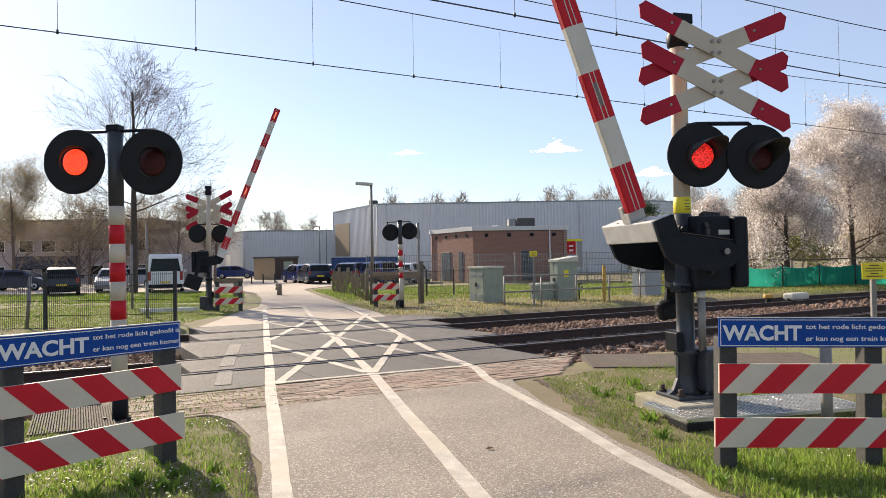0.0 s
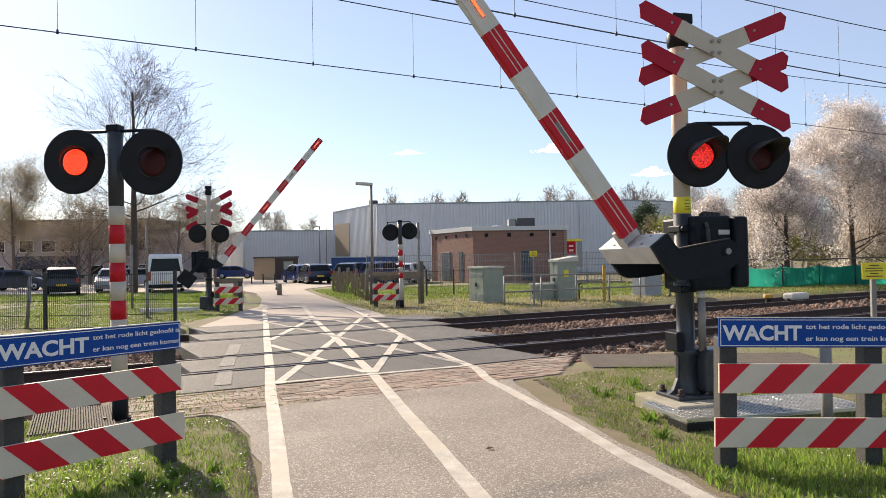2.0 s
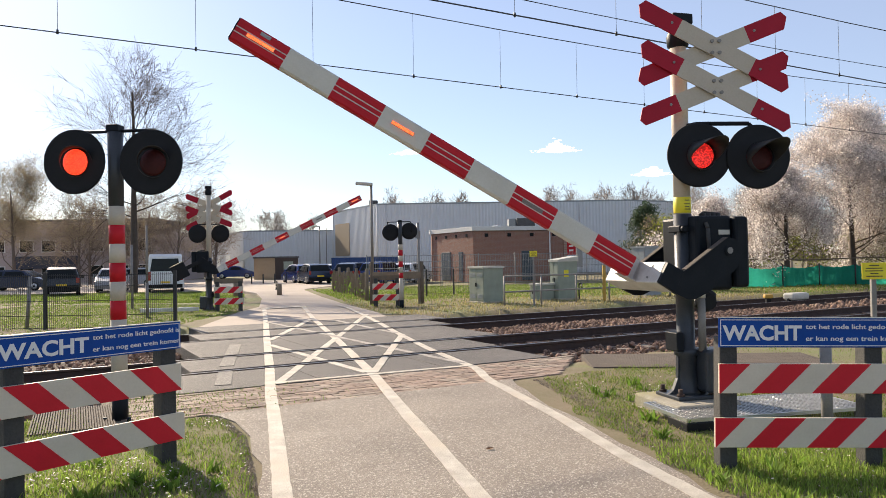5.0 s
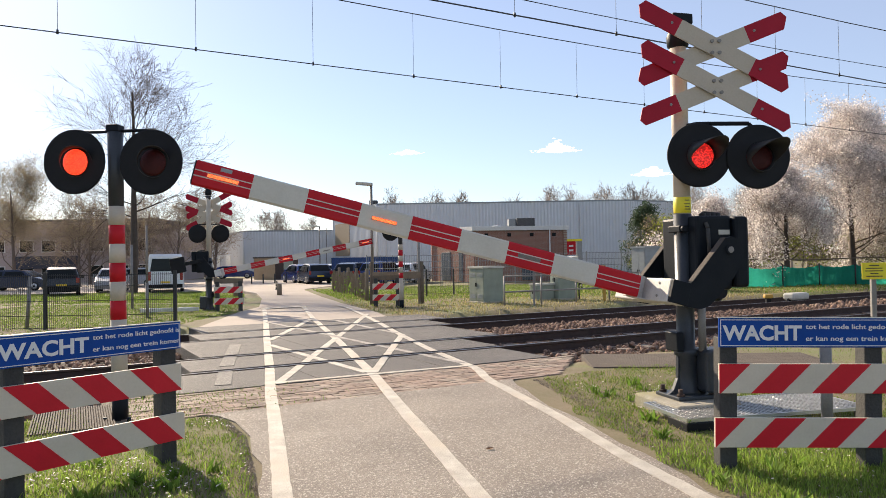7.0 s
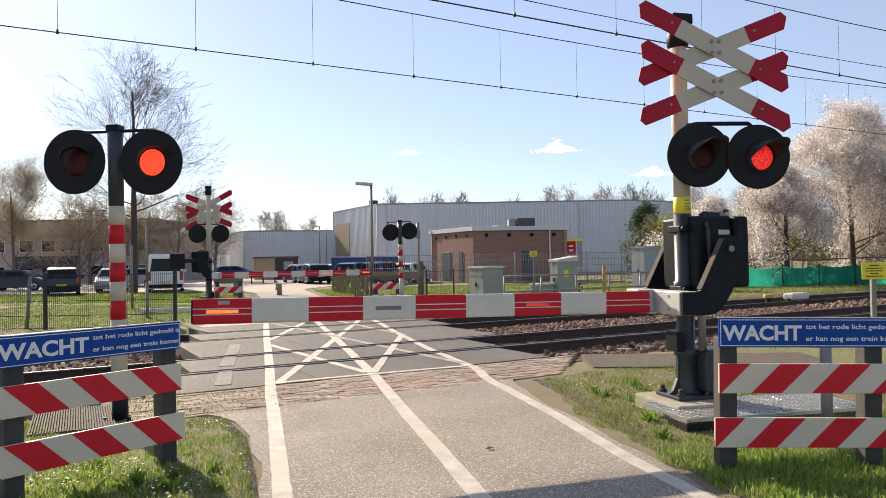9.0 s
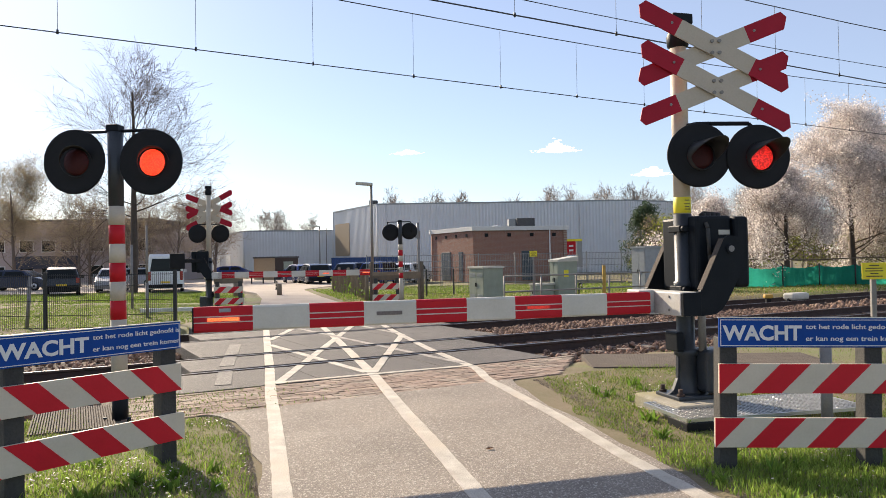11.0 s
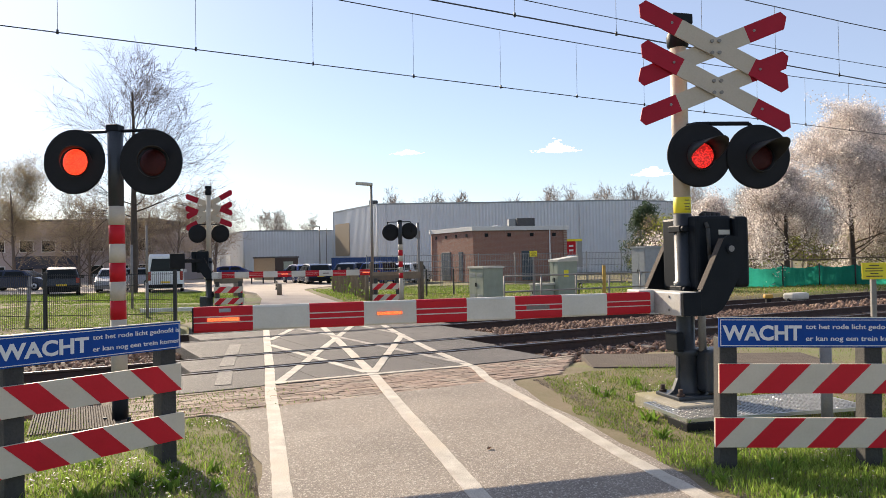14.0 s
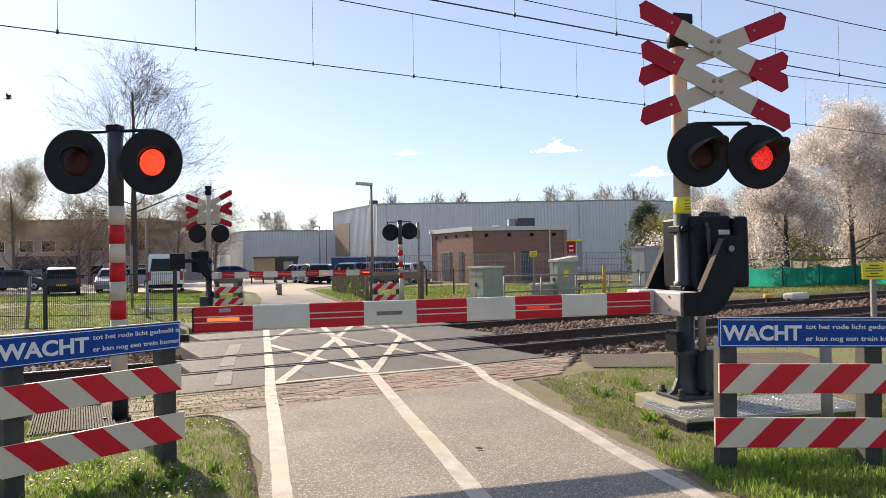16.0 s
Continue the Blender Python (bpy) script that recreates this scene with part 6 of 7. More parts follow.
def limbs_mesh(lists, seg, fat=1.0, least=0.0):
    V, Fq = [], []
    for pts in lists:
        base = len(V)
        for i, (p, r) in enumerate(pts):
            d = (pts[min(i + 1, len(pts) - 1)][0] - pts[max(i - 1, 0)][0]).normalized()
            a = d.orthogonal().normalized()
            b = d.cross(a)
            rr = max(r * fat, least)
            for k in range(seg):
                w = k * math.tau / seg
                V.append(p + (a * math.cos(w) + b * math.sin(w)) * rr)
        for i in range(len(pts) - 1):
            for k in range(seg):
                Fq.append((base + i * seg + k, base + i * seg + (k + 1) % seg, base + (i + 1) * seg + (k + 1) % seg, base + (i + 1) * seg + k))
    return V, Fq


def leaf_quads(tips, count, size, jitter, seed):
    r_ = np.random.default_rng(seed)
    T = np.array([t[:] for t in tips])
    c = T[r_.integers(0, len(T), count)] + r_.normal(0, jitter, (count, 3))
    u = r_.normal(size=(count, 3))
    u /= np.linalg.norm(u, axis=1)[:, None]
    w = np.cross(u, r_.normal(size=(count, 3)))
    w /= np.linalg.norm(w, axis=1)[:, None]
    s = r_.uniform(0.5, 1.2, count)[:, None] * size
    V = np.stack([c + u * s, c + w * s * 0.7, c - u * s, c - w * s * 0.7], 1).reshape(-1, 3)
    return V, np.arange(count * 4).reshape(-1, 4)


def tree(seed, H_, r, label, m, leaves=0, leaf_mat=None, size=0.05, jitter=0.15, first=0.25, spread=0.95, levels=4, kids=(11, 6, 5, 4), twig=0.012, bark=None, twigmat=None, category="tree", group="trees", droop=0.0, up=0.35, reach=1.0, dome=0.0):
    th = thing("tree", m, label, category, group)
    thick, thin, tips = grow_tree(seed, H_, r, first, spread, levels, kids, droop, up=up, reach=reach, dome=dome)
    V, Fq = limbs_mesh(thick, 7)
    fast_mesh("trunk", V, Fq, bark or M_BARK, th)
    V, Fq = limbs_mesh(thin, 3, 1.0, twig)
    fast_mesh("crown", V, Fq, twigmat or M_TWIG, th)
    if leaves:
        V, Fq = leaf_quads(tips, leaves, size, jitter, seed)
        fast_mesh("blossom" if leaf_mat is M_BLOSSOM else "leaves", V, Fq, leaf_mat, th)
    return th


def at_(x, y, yaw=0.0, z=-0.15, s=1.0):
    return Matrix.Translation((x, y, z)) @ pose(0, 0, 0, 0, 0, yaw)


def build_trees():
    # the tall bare tree behind the signal post
    tree(11, 14.3, 0.24, "tall bare deciduous tree with fine upright twigs", at_(-18.5, 42.9), levels=4, kids=(26, 8, 4, 3), first=0.36, spread=0.85, twig=0.006, up=0.25, dome=0.32)
    # blossoming cherries beyond the green screen
    for k, (x, y, h, n) in enumerate(((20.6, 36.0, 8.4, 70000), (17.0, 35.4, 5.6, 42000), (24.4, 38.5, 8.0, 40000), (15.2, 40.5, 4.6, 18000), (22.6, 35.2, 5.8, 24000))):
        tree(20 + k, h, 0.17, "cherry tree full of pale pink and white blossom", at_(x, y, 40 * k), n, M_BLOSSOM, 0.048, 0.17, first=0.16, spread=0.95, levels=4, kids=(18, 8, 5, 3), twig=0.006, up=0.5, dome=0.4, twigmat=M_TWIGHAZE, group="cherry trees")
    # budding trees and shrubs round the car park
    row = ((-34.0, 57, 8.6, M_BUD, 42000), (-29.4, 58, 6.0, M_BUD, 6000), (-21.0, 66, 6.2, M_BUD, 4000), (-25.6, 60, 5.6, M_BUD, 6000), (-40.5, 60, 8.2, M_BUD, 24000), (-31.5, 64, 6.2, M_BUD, 4000), (-27.0, 66, 7.4, M_BUD, 4000), (-23.0, 62, 6.2, M_BUD, 4000), (-24.5, 74, 8.4, M_BUD, 4000), (-42, 66, 8, M_BUD, 3000), (-34.5, 70, 8.5, M_BUD, 800))
    for k, (x, y, h, lm, n) in enumerate(row):
        tree(40 + k, h, 0.15, "budding tree at the edge of the car park", at_(x, y, 70 * k), n, lm, 0.042, 0.34, first=0.14, spread=1.05, levels=4, kids=(17, 7, 5, 3), twig=0.008, twigmat=M_TWIGHAZE, up=0.8, reach=0.85, bark=M_TWIG, group="car park trees")
    # far woods: three bare trees, repeated, with distance haze in their bark colour
    src = [tree(60 + k, 12.0, 0.25, "distant bare tree behind the halls", at_(x, 120, 30), levels=4, kids=(15, 7, 5, 3), first=0.15, spread=0.8, twig=0.014, twigmat=M_HAZEWOOD, bark=M_HAZEWOOD, up=0.6, dome=0.38, group="distant trees") for k, x in enumerate((-7.5, -2.0, 3.5))]
    r_ = np.random.default_rng(3)
    spots = [(-34, 118), (-30, 122), (-26.5, 118), (-22.5, 120), (14, 118), (18, 121), (22, 117), (26, 121), (30, 118), (34, 120), (38, 117), (42, 120),
             (-58, 112), (-53, 118), (-48, 112), (-44, 118), (-40, 110), (-63, 116), (-68, 112), (-74, 116), (-80, 112), (40, 84), (44, 88), (36, 80), (48, 80), (33, 76), (30, 72), (53, 78), (46, 70), (38, 66), (42, 60), (34, 58)]
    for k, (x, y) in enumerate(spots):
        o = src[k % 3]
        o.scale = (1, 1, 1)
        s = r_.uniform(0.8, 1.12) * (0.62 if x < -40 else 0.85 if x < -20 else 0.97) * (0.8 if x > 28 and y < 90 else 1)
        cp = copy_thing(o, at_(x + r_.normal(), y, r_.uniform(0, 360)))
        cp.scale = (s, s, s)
    # shrubs behind the green screen
    for k, (x, y, h, lm) in enumerate(((13.6, 44, 3.6, M_FRESH), (16.5, 46, 3.0, M_FRESH), (19.5, 45, 3.2, M_FRESH), (23, 46, 3.4, M_FRESH), (26.5, 45, 3.2, M_FRESH), (15.2, 50, 4.2, M_BUD), (10.3, 31.5, 1.9, M_FRESH), (12.4, 40, 2.6, M_BLOSSOM), (14.2, 38, 2.5, M_BLOSSOM), (21.5, 50, 4.5, M_BUD))):
        tree(80 + k, h, 0.05, "fresh green shrub beyond the track" if lm is M_FRESH else "small flowering shrub beyond the track", at_(x, y, 33 * k), 2600 if lm is not M_BUD else 1500, lm, 0.06, 0.22, first=0.05, spread=1.25, levels=3, kids=(16, 7, 4), twig=0.009, category="shrub", group="shrubs")
    # young pine by the hall
    th = thing("pine_tree", at_(17.5, 62), "young dark green pine tree by the hall", "tree")
    thick, thin, tips = grow_tree(99, 6.0, 0.12, 0.12, 1.35, 3, (26, 7, 5), 0.4, 2, reach=0.5)
    V, Fq = limbs_mesh(thick, 6)
    fast_mesh("trunk", V, Fq, M_BARK, th)
    V, Fq = leaf_quads(tips, 9000, 0.1, 0.14, 4)
    fast_mesh("needles", V, Fq, M_PINE, th)


def backdrop_wood():
    """A far belt of trees that closes the distance; its pale twig colour imitates haze."""
    r_ = np.random.default_rng(12)
    n = 26000
    a = r_.uniform(-1.15, 1.15, n)
    R_ = r_.uniform(190, 240, n)
    x, y = np.sin(a) * R_, np.cos(a) * R_
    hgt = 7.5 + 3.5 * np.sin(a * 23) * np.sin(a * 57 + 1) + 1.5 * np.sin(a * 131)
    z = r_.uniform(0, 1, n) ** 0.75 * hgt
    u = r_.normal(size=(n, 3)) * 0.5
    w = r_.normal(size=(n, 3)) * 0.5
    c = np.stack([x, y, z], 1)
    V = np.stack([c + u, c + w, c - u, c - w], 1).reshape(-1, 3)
    ob = fast_mesh("distant_wood", V, np.arange(n * 4).reshape(-1, 4), M_TWIGHAZE)
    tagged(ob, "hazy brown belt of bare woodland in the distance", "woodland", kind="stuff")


# ---- fences and fittings ----
def mesh_fence(a, b, h, post_every, wire_every, rails, m_post, m_wire, label, z=-0.12, r_post=0.03, r_wire=0.0035, group="fences"):
    a, b = Vector((*a, z)), Vector((*b, z))
    L = (b - a).length
    d = (b - a) / L
    th = thing("fence", Matrix.Translation(a) @ Matrix.Rotation(math.atan2(d.y, d.x), 4, "Z"), label, "fence", group)
    n = max(1, round(L / post_every))
    for k in range(n + 1):
        x = L * k / n
        bm = B()
        box(bm, x - r_post, x + r_post, -r_post, r_post, -0.2, h + 0.05, 0.004)
        part("post", bm, m_post, th)
    for z_ in rails:
        bm = B()
        cyl(bm, (0, -0.012, z_), (L, -0.012, z_), r_wire * 1.6, seg=5)
        part("rail_wire", bm, m_wire, th)
    bm = B()
    k = 0.0
    while k < L:
        cyl(bm, (k, 0.0, 0.04), (k, 0.0, h), r_wire, seg=4, caps=False)
        k += wire_every
    w = part("mesh", bm, m_wire, th, "fine upright fence wires")
    w["kind"] = "stuff"
    return th


def fences():
    mesh_fence((-15.9, 17.4), (-6.45, 17.25), 1.4, 3.12, 0.05, (0.1, 0.4, 0.75, 1.1, 1.36), M_FENCE, M_FENCE, "black steel mesh fence along the railway", r_wire=0.0048, r_post=0.035)
    mesh_fence((-4.9, 46), (9.5, 47.5), 1.95, 2.5, 0.11, (0.1, 0.6, 1.1, 1.5, 1.9), M_MESHFENCE, M_MESHFENCE, "tall grey steel mesh fence before the brick building", r_wire=0.011, r_post=0.03)
    mesh_fence((9.5, 47.5), (17, 50), 1.95, 2.5, 0.11, (0.1, 0.6, 1.1, 1.5, 1.9), M_MESHFENCE, M_MESHFENCE, "tall grey steel mesh fence beside the hall", r_wire=0.011, r_post=0.03)
    mesh_fence((-1.9, 30), (1.6, 31.5), 1.15, 1.3, 0.12, (0.15, 0.6, 1.1), M_FENCE, M_FENCE, "low dark wire fence in the grass", r_wire=0.004)
    # tubular handrail beside the cabinets
    a, b = Vector((1.93, 22.9, -0.1)), Vector((8.3, 26.35, -0.1))
    th = thing("handrail", Matrix.Translation(a) @ Matrix.Rotation(math.atan2(b.y - a.y, b.x - a.x), 4, "Z"), "grey tubular steel handrail beside the cabinets", "handrail")
    L = (b - a).length
    for z_ in (0.5, 1.0):
        bm = B()
        cyl(bm, (0, 0, z_), (L, 0, z_), 0.028, seg=10)
        part("rail", bm, M_GALVDULL, th)
    for k in range(6):
        bm = B()
        cyl(bm, (L * k / 5, 0, -0.1), (L * k / 5, 0, 1.0), 0.03, seg=10)
        part("post", bm, M_GALVDULL, th)
    # rough picket fence by the path
    r_ = np.random.default_rng(5)
    th = thing("picket_fence", Matrix.Translation((0, 0, -0.12)), "weathered rough picket fence with ivy beside the path", "fence")
    pts = [Vector((-2.95, 27.6, 0)), Vector((-4.5, 33.9, 0)), Vector((-6.3, 40.5, 0))]
    for p, q in zip(pts, pts[1:]):
        n = int((q - p).length / 0.14)
        for k in range(n):
            c = p.lerp(q, k / n)
            w, h = r_.uniform(0.03, 0.05), r_.uniform(0.8, 1.15)
            bm = B()
            box(bm, c.x - w, c.x + w, c.y - 0.02, c.y + 0.02, -0.1, h, 0.006)
            part("picket", bm, M_OLDWOOD, th)
        for f in (0.0, 0.5):
            c = p.lerp(q, f)
            bm = B()
            cyl(bm, (c.x, c.y, -0.1), (c.x, c.y, 1.3), 0.07, seg=9)
            part("post", bm, M_OLDWOOD, th)
    n = 380
    f = r_.uniform(0, 1, n)
    c = np.stack([np.interp(f, [0, 0.5, 1], [p.x for p in pts]) + r_.normal(0, 0.12, n), np.interp(f, [0, 0.5, 1], [p.y for p in pts]) + r_.normal(0, 0.12, n), r_.uniform(-0.1, 1.0, n) * (0.4 + 0.6 * np.sin(f * 21) ** 2)], 1)
    u, w = r_.normal(size=(n, 3)) * 0.03, r_.normal(size=(n, 3)) * 0.03
    ob = fast_mesh("ivy", np.stack([c + u, c + w, c - u, c - w], 1).reshape(-1, 3), np.arange(n * 4).reshape(-1, 4), M_WEED, th)
    # rail and posts of rough timber next to the lamp post
    th = thing("timber_rail", Matrix.Translation((-2.5, 25.0, -0.12)), "rough timber rail between two posts", "fence")
    for x in (0.0, 1.75):
        bm = B()
        cyl(bm, (x, 0, -0.1), (x, 0, 1.55), 0.075, 0.06, seg=10)
        part("post", bm, M_OLDWOOD, th)
    bm = B()
    box(bm, 0, 1.75, -0.05, 0.03, 0.95, 1.2, 0.02)
    part("rail", bm, M_OLDWOOD, th)
    # green screen on posts
    th = thing("screen_fence", Matrix.Translation((0, 0, -0.12)), "green screen cloth sagging on a low wire fence", "fence")
    p, q = Vector((12.2, 33.2, 0)), Vector((27, 35.2, 0))
    n = 8
    for k in range(n + 1):
        c = p.lerp(q, k / n)
        bm = B()
        cyl(bm, (c.x, c.y - 0.05, -0.1), (c.x, c.y - 0.05, 1.12), 0.035, seg=8)
        part("post", bm, M_FENCE, th)
        if k < n:
            e = p.lerp(q, (k + 1) / n)
            bm = B()
            N_ = 14
            sag = r_.uniform(0.02, 0.14)
            lo, hi = [], []
            for j in range(N_ + 1):
                f = j / N_
                g = c.lerp(e, f)
                wv = 0.05 * math.sin(f * 17 + k) + 0.03 * math.sin(f * 41)
                lo.append(bm.verts.new((g.x, g.y + wv, 0.0)))
                hi.append(bm.verts.new((g.x, g.y + wv * 0.5, 1.02 - sag * math.sin(f * math.pi) - 0.02 * math.sin(f * 29 + k))))
            for j in range(N_):
                bm.faces.new((lo[j], lo[j + 1], hi[j + 1], hi[j])).smooth = True
            bmesh.ops.solidify(bm, geom=bm.faces[:], thickness=0.01)
            part("cloth", bm, M_SCREEN, th, "green screen cloth")
    bm = B()
    tube(bm, [(12.2, 33.6, 1.3), (15, 34.0, 1.36), (17.5, 34.3, 1.28), (20.5, 34.7, 1.35), (24, 35.2, 1.3)], 0.035, 6)
    part("top_rail", bm, M_OLDWOOD, th)
    # bollards by the car park
    for k, (x, y, h, r) in enumerate(((-9.3, 40.0, 0.45, 0.09), (-7.55, 33.0, 0.55, 0.12), (-9.6, 33.2, 0.6, 0.13))):
        bm = B()
        if k == 0:
            lathe(bm, [(0.1, 0), (0.1, 0.05), (0.06, 0.08), (0.06, h), (0.04, h + 0.06)], 14, "z")
            th = thing("bollard", Matrix.Translation((x, y, -0.05)), "small dark bollard with pale rings in the path", "bollard")
            part("body", bm, M_FENCE, th)
            for z_ in (0.16, 0.34):
                bm = B()
                cyl(bm, (0, 0, z_), (0, 0, z_ + 0.08), 0.064, seg=14)
                part("ring", bm, M_WHITE, th)
        else:
            cyl(bm, (0, 0, -0.1), (0, 0, h), r, r * 0.9, seg=12)
            solid("stump", bm, M_OLDWOOD, "short weathered wooden post at the path edge", "post", "stumps", m=Matrix.Translation((x, y, -0.05)))
    bm = B()
    for k in range(11):
        x = -15.5 + 0.95 * k
        th = solid("railing_post", box(B(), -0.05, 0.05, -0.05, 0.05, 0, 0.8, 0.01), M_FENCE, "low dark post edging the car park", "post", "edging posts", m=Matrix.Translation((x, 58.0 - 0.05 * k, -0.19)))
    bm.free()


def cabinet(x, y, w, d, h, yaw, m_body, label, plinth=True, slope=0.0, vents=True, top=None):
    th = thing("trackside_cabinet", Matrix.Translation((x, y, -0.12)) @ pose(0, 0, 0, 0, 0, yaw), label, "cabinet", "cabinets")
    z0 = 0.0
    if plinth:
        bm = B()
        box(bm, -0.06, w + 0.06, -0.06, d + 0.06, -0.1, 0.13, 0.015)
        part("base", bm, M_CONCRETE, th)
        z0 = 0.13
    bm = B()
    prism(bm, [(0, z0), (w, z0), (w, h), (0, h)], 0, d)
    part("body", bm, m_body, th)
    bm = B()
    prism(bm, [(-0.04, h), (w + 0.04, h), (w + 0.04, h + 0.07 + slope), (-0.04, h + 0.07)], -0.04, d + 0.04)
    part("top", bm, top or M_CABTOP, th)
    # doors on the left hand side wall and on the front
    for k in range(2):
        bm = B()
        y0, y1 = 0.02 + (d - 0.04) * k / 2 + 0.008, 0.02 + (d - 0.04) * (k + 1) / 2 - 0.008
        box(bm, -0.012, 0.004, y0, y1, z0 + 0.04, h - 0.04, 0.003)
        dr = part("door", bm, m_body, th)
        if vents:
            for z_ in (z0 + 0.12, h - 0.3):
                bm = B()
                for j in range(4):
                    box(bm, -0.02, -0.01, y0 + 0.06, y1 - 0.06, z_ + 0.035 * j, z_ + 0.02 + 0.035 * j)
                part("vent", bm, M_GREYCAB, dr)
        bm = B()
        box(bm, -0.03, -0.01, (y1 - 0.05 if k == 0 else y0 + 0.02), (y1 - 0.02 if k == 0 else y0 + 0.05), h * 0.5, h * 0.5 + 0.14, 0.005)
        part("handle", bm, M_DARKMATT, dr)
    return th


def trackside():
    yaw = math.degrees(math.atan2(0.489, 0.872))
    cabinet(1.37, 24.4, 0.78, 0.95, 1.27, yaw, M_CABINET, "green-grey double-door trackside cabinet on a concrete base")
    c2 = cabinet(4.1, 25.6, 0.85, 0.5, 1.45, yaw, M_CABINET, "green-grey upright trackside cabinet with a pale sloping top", slope=0.12, vents=False)
    bm = B()
    box(bm, 0.25, 0.45, -0.012, 0.0, 0.9, 1.15)
    part("warning_label", bm, M_YELLOW, c2)
    cabinet(3.3, 25.4, 0.75, 0.4, 0.62, yaw, M_CABINET, "low green-grey box beside the upright cabinet", vents=False)
    cabinet(7.6, 27.0, 0.8, 0.7, 1.9, yaw, M_GREYCAB, "tall pale grey cabinet behind the barrier machine", vents=False, top=M_GREYCAB)
    # slim pole, yellow posts and signs
    bm = B()
    cyl(bm, (0, 0, 0), (-0.02, 0, 2.9), 0.05, seg=12)
    box(bm, -0.12, 0.05, -0.06, 0.06, 2.35, 2.62, 0.01)
    solid("signal_pole", bm, M_GALVDULL, "slim grey pole with a small box", "pole", m=Matrix.Translation((-0.84, 25.0, -0.12)))
    for x, y, h, sw, z0, lab in ((2.88, 22.9, 1.72, 0.24, -0.12, "small yellow warning sign on a grey pole"), (5.68, 9.5, 1.4, 0.3, -0.2, "yellow warning sign on a grey post beside the track")):
        th = thing("warning_sign", Matrix.Translation((x, y, z0)) @ pose(0, 0, 0, 0, 0, -8), lab, "sign", "yellow signs")
        bm = B()
        box(bm, -0.03, 0.03, -0.03, 0.03, 0, h, 0.004)
        part("post", bm, M_GALVDULL, th)
        bm = B()
        box(bm, -sw / 2, sw / 2, -0.045, -0.031, h - 0.1 * (sw / 0.3), h + 0.12 * (sw / 0.3), 0.003)
        pn = part("panel", bm, M_YELLOW, th, "yellow sign panel")
        for k, w in enumerate((0.12, 0.2, 0.22, 0.1, 0.2)):
            bm = B()
            zz = h + (0.075 - 0.035 * k) * sw / 0.3
            box(bm, -w / 2 * sw / 0.3, w / 2 * sw / 0.3, -0.048, -0.044, zz, zz + 0.012 * sw / 0.3)
            part("print_bar", bm, M_INK, pn)
    bm = B()
    box(bm, -0.05, 0.05, -0.05, 0.05, 0, 1.3, 0.01)
    solid("yellow_post", bm, M_YELLOWDK, "square ochre yellow marker post", "post", m=Matrix.Translation((5.5, 24.6, -0.12)))
    bm = B()
    tube(bm, [(0, 0, 0), (0, 0, 0.6), (0.05, 0, 0.68), (0.1, 0, 0.6), (0.1, 0, 0.45)], 0.025)
    solid("hook_pipe", bm, M_FENCE, "black bent vent pipe in the grass", "pipe", m=Matrix.Translation((4.9, 26.0, -0.12)))
    # boxes between the far track and the screen
    th = thing("track_box", Matrix.Translation((10.2, 22.6, -0.2)), "low yellow trackside connection box", "box")
    bm = B()
    box(bm, -0.13, 0.13, -0.1, 0.1, 0.28, 0.4, 0.03)
    part("lid", bm, M_YELLOWDK, th)
    bm = B()
    box(bm, -0.07, 0.07, -0.06, 0.06, 0, 0.28)
    part("foot", bm, M_DARKMATT, th)
    th = thing("point_machine", Matrix.Translation((11.2, 22.9, -0.2)) @ pose(0, 0, 0, 0, 0, yaw), "pale hooded trackside machine with black cables", "box")
    bm = B()
    box(bm, -0.35, 0.45, -0.2, 0.2, 0.2, 0.42, 0.06)
    part("hood", bm, M_CABTOP, th)
    bm = B()
    box(bm, -0.3, 0.4, -0.15, 0.15, 0, 0.2, 0.02)
    tube(bm, [(-0.35, -0.1, 0.1), (-0.5, -0.1, 0.25), (-0.6, -0.1, 0.05)], 0.03)
    part("foot", bm, M_DARKMATT, th)
    # street lamps
    for x, y, h, arm, lab in ((-2.53, 25.6, 4.35, 0.5, "grey street lamp with a flat lantern by the path"), (-10.3, 60, 4.6, 0.9, "distant grey street lamp by the car park"), (-8.55, 20.7, 2.75, 0.0, "slim grey lamp post without its lantern in the grass"), (-8.0 - 6.6, 90, 5.9, 0.0, "distant slim lamp mast")):
        th = thing("street_lamp", Matrix.Translation((x, y, -0.15)), lab, "street lamp", "street lamps")
        bm = B()
        k = 0.6 if h < 3 else 1.0
        cyl(bm, (0, 0, -0.1), (0, 0, 1.1), 0.075 * k, seg=12)
        cyl(bm, (0, 0, 1.1), (0, 0, h), 0.055 * k, 0.045 * k, seg=12)
        part("pole", bm, M_GALVDULL, th)
        if arm:
            bm = B()
            box(bm, -arm - 0.05, 0.05, -0.1, 0.1, -0.05, 0.06, 0.02, Matrix.Translation((0, 0, h)) @ pose(0, 0, 0, 0, 5, 0))
            part("lantern", bm, M_CABTOP, th)
    # pair of slim poles in the meadow on the left
    for x, y, h, lean, lab in ((-10.4, 17.9, 1.35, 4, "leaning grey concrete post by the fence"), (-10.85, 25.0, 2.3, 0, "thin pale pole in the grass"), (3.15, 5.95, 0.85, 0, "short galvanised post behind the striped boards")):
        bm = B()
        cyl(bm, (0, 0, -0.1), (0, 0, h), 0.045, seg=10)
        solid("pole", bm, M_GALVDULL, lab, "pole", "slim poles", m=Matrix.Translation((x, y, -0.12)) @ pose(0, 0, 0, 0, lean, 0))
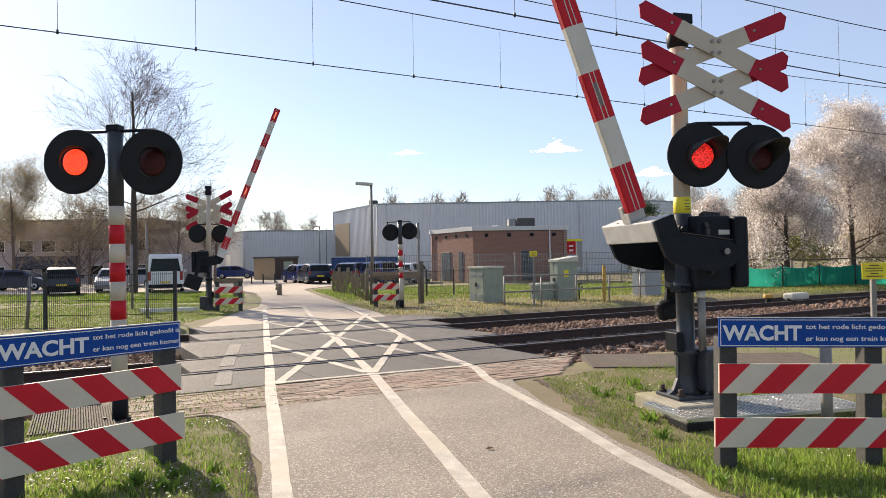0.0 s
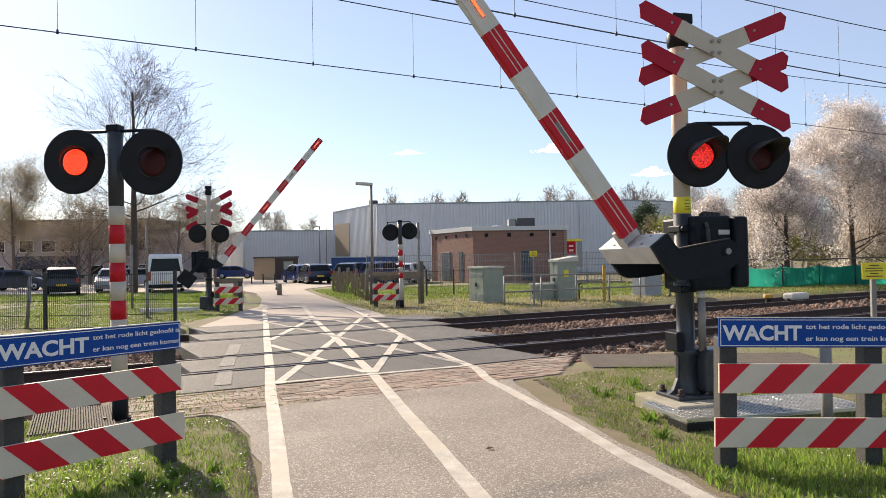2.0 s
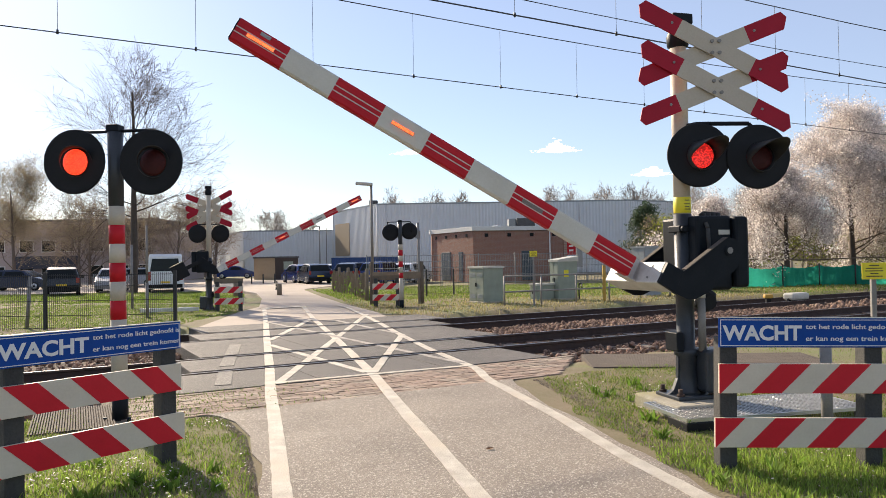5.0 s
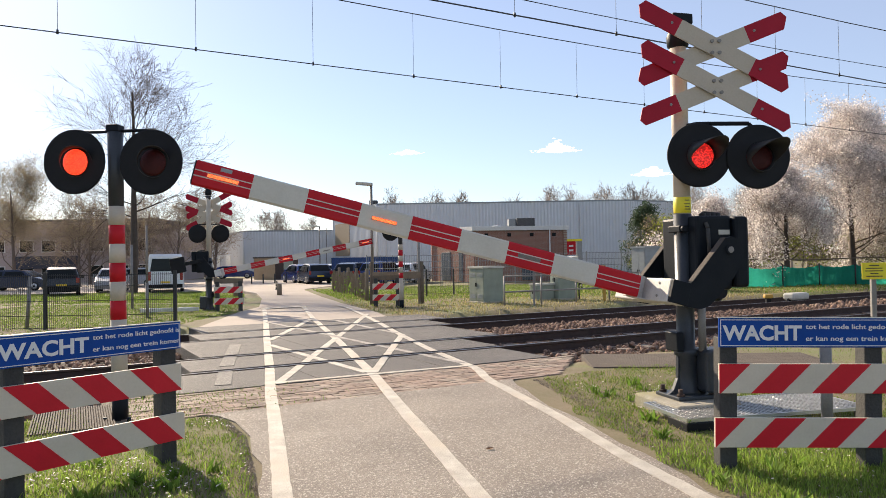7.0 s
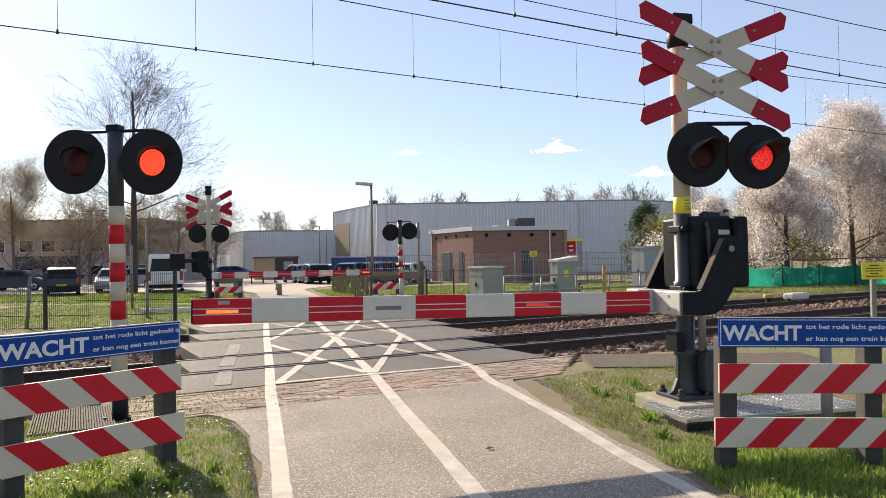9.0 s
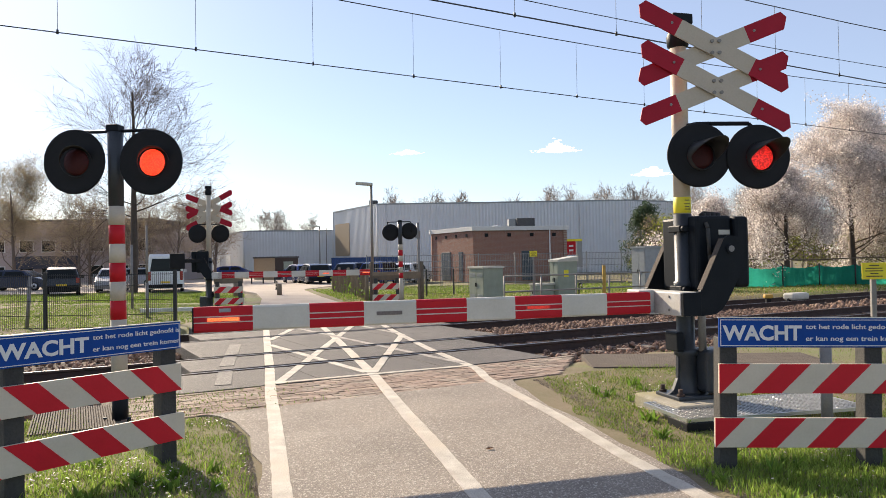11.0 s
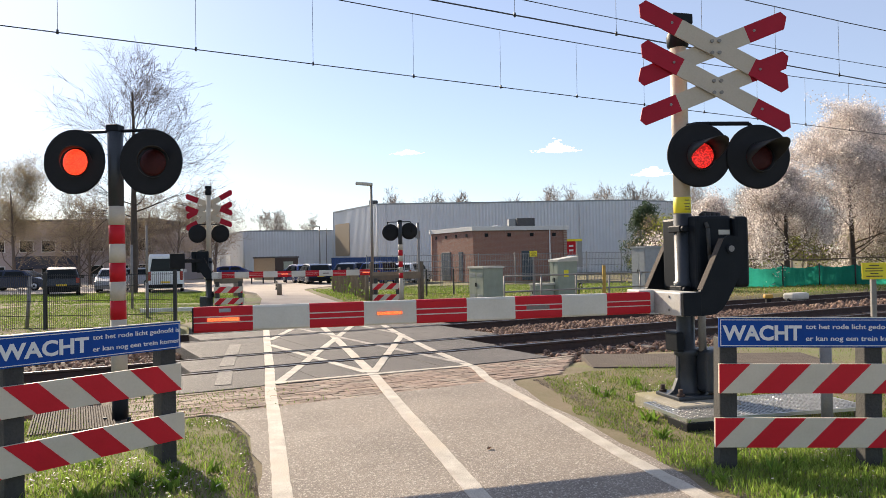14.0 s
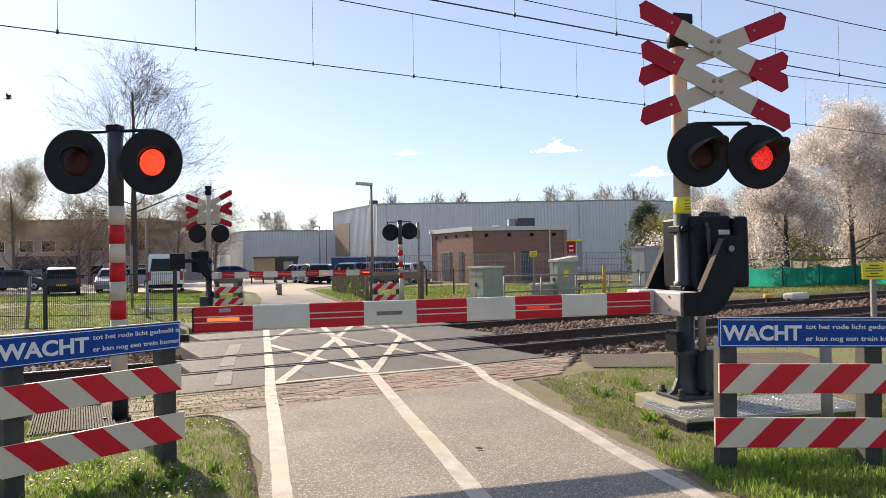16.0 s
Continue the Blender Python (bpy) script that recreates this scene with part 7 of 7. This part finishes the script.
    th = thing("barrier_bar", Matrix.Translation((-9.4, 22.2, -0.12)) @ pose(0, 0, 0, 0, 0, 10), "low grey steel bar beside the far barrier machine", "bar")
    bm = B()
    box(bm, 0, 1.75, -0.04, 0.04, 0.12, 0.24, 0.01)
    part("bar", bm, M_GALV, th)
    for x in (0.3, 1.5):
        bm = B()
        box(bm, x, x + 0.06, -0.03, 0.03, -0.1, 0.12)
        part("leg", bm, M_GALVDULL, th)


def overhead_lines():
    def wire(name, d, zc, r, parent, sag=0.0, t0=-90, t1=150, span=52.0, off=0.0):
        bm = B()
        pts = []
        t = t0
        while t <= t1:
            f = ((t - off) / span) % 1.0
            pts.append(rail_xy(t, d, zc + sag * (2 * f - 1) ** 2))
            t += 4
        for a, b in zip(pts, pts[1:]):
            cyl(bm, a, b, r, seg=5, caps=False)
        part(name, bm, M_FENCE, parent)
    for c, zc, zm, sag, off, lab, ts, twin in ((14.9, 5.765, 7.205, 0.93, -13.5, "overhead contact line above the far track", [0.3 + 2.45 * k for k in range(18)], False), (10.75, 5.92, 7.235, 0.93, -15.0, "overhead contact line above the near track", [0.2 + 2.475 * k for k in range(15)], True)):
        th = thing("overhead_line", Matrix(), lab, "overhead line", "overhead lines", "structure")
        wire("contact_wire", c, zc, 0.011, th)
        if twin:
            wire("contact_wire", c + 0.05, zc + 0.03, 0.009, th)
        wire("messenger_wire", c, zm, 0.012, th, sag, off=off)
        for t in ts:
            f = ((t - off) / 52.0) % 1.0
            zt = zm + sag * (2 * f - 1) ** 2
            bm = B()
            p, q = rail_xy(t, c, zc), rail_xy(t, c, zt)
            cyl(bm, p, q, 0.005, seg=4)
            cyl(bm, p - Vector((0, 0, 0.03)), p + Vector((0, 0, 0.05)), 0.022, seg=6)
            part("dropper", bm, M_FENCE, th)
    th = thing("feeder_line", Matrix(), "single feeder cable high beside the tracks", "cable", kind="structure")
    wire("cable", 17.4, 9.19, 0.014, th, 0.55, off=-10)


def bird(label):
    th = thing("bird", Matrix.Translation((0, 0, 5)), label, "bird", "birds")
    bm = B()
    lathe(bm, [(0.004, -0.17), (0.035, -0.12), (0.05, -0.03), (0.045, 0.05), (0.022, 0.11), (0.028, 0.14), (0.02, 0.17), (0.003, 0.19)], 12)
    part("body", bm, M_BIRD, th)
    bm = B()
    prism(bm, [(-0.03, -0.15), (0.03, -0.15), (0.05, -0.27), (-0.05, -0.27)], -0.004, 0.004, "xy")
    part("tail", bm, M_BIRD, th)
    ws = []
    for s in (-1, 1):
        bm = B()
        prism(bm, [(s * 0.03, 0.06), (s * 0.18, 0.1), (s * 0.34, -0.02), (s * 0.22, -0.06), (s * 0.04, -0.07)], -0.005, 0.005, "xy")
        ws.append(part("wing", bm, M_BIRD, th))
    return th, ws


def dry_leaf():
    bm = B()
    for s in (-1, 1):
        vs = [bm.verts.new(v) for v in ((-0.035, 0, 0.008), (0.0, s * 0.018, 0.02), (0.035, s * 0.004, 0.012), (0.0, 0, 0.004))]
        bm.faces.new(vs if s > 0 else vs[::-1])
    bmesh.ops.solidify(bm, geom=bm.faces[:], thickness=0.002)
    th = solid("dry_leaf", bm, M_DRYLEAF, "small curled dry leaf lying on the asphalt", "leaf")
    return th


hall([(-14.0, 92), (-7.3, 80), (20.7, 80.4), (28, 84.5), (28, 110), (-14, 110)], 7.75, "large pale grey ribbed metal industrial hall",
     doors=((M_TANDOOR, (-13.6, 91.3), (-11.3, 87.2), 2.2, 6.2, "roller_door"),), pipes=((-6.3, 79.9), (15.4, 80.2), (20.6, 80.3)), roof_things=((-7.9, 82, 0.9, 0.7), (5.5, 84, 2.6, 0.4), (10.8, 82, 1.0, 0.3), (26, 86, 0.8, 0.4)))
hall([(-36.5, 112), (-25, 90), (-14.2, 92.3), (-14.2, 112)], 5.45, "low pale grey ribbed metal hall",
     doors=((M_TRIM, (-30, 99.4), (-28.6, 96.8), -0.2, 2.6, "roller_door"), (M_TRIM, (-33.5, 106), (-32, 103.2), -0.2, 2.6, "roller_door")))
brick_house()
small_buildings()
parked_cars()
build_trees()
backdrop_wood()
fences()
trackside()
overhead_lines()
BIRDS = [bird("dark bird flying over the path"), bird("dark bird flying high past the bare tree")]
LEAF = dry_leaf()


build_grass()
build_pavers(ROAD)
motions()
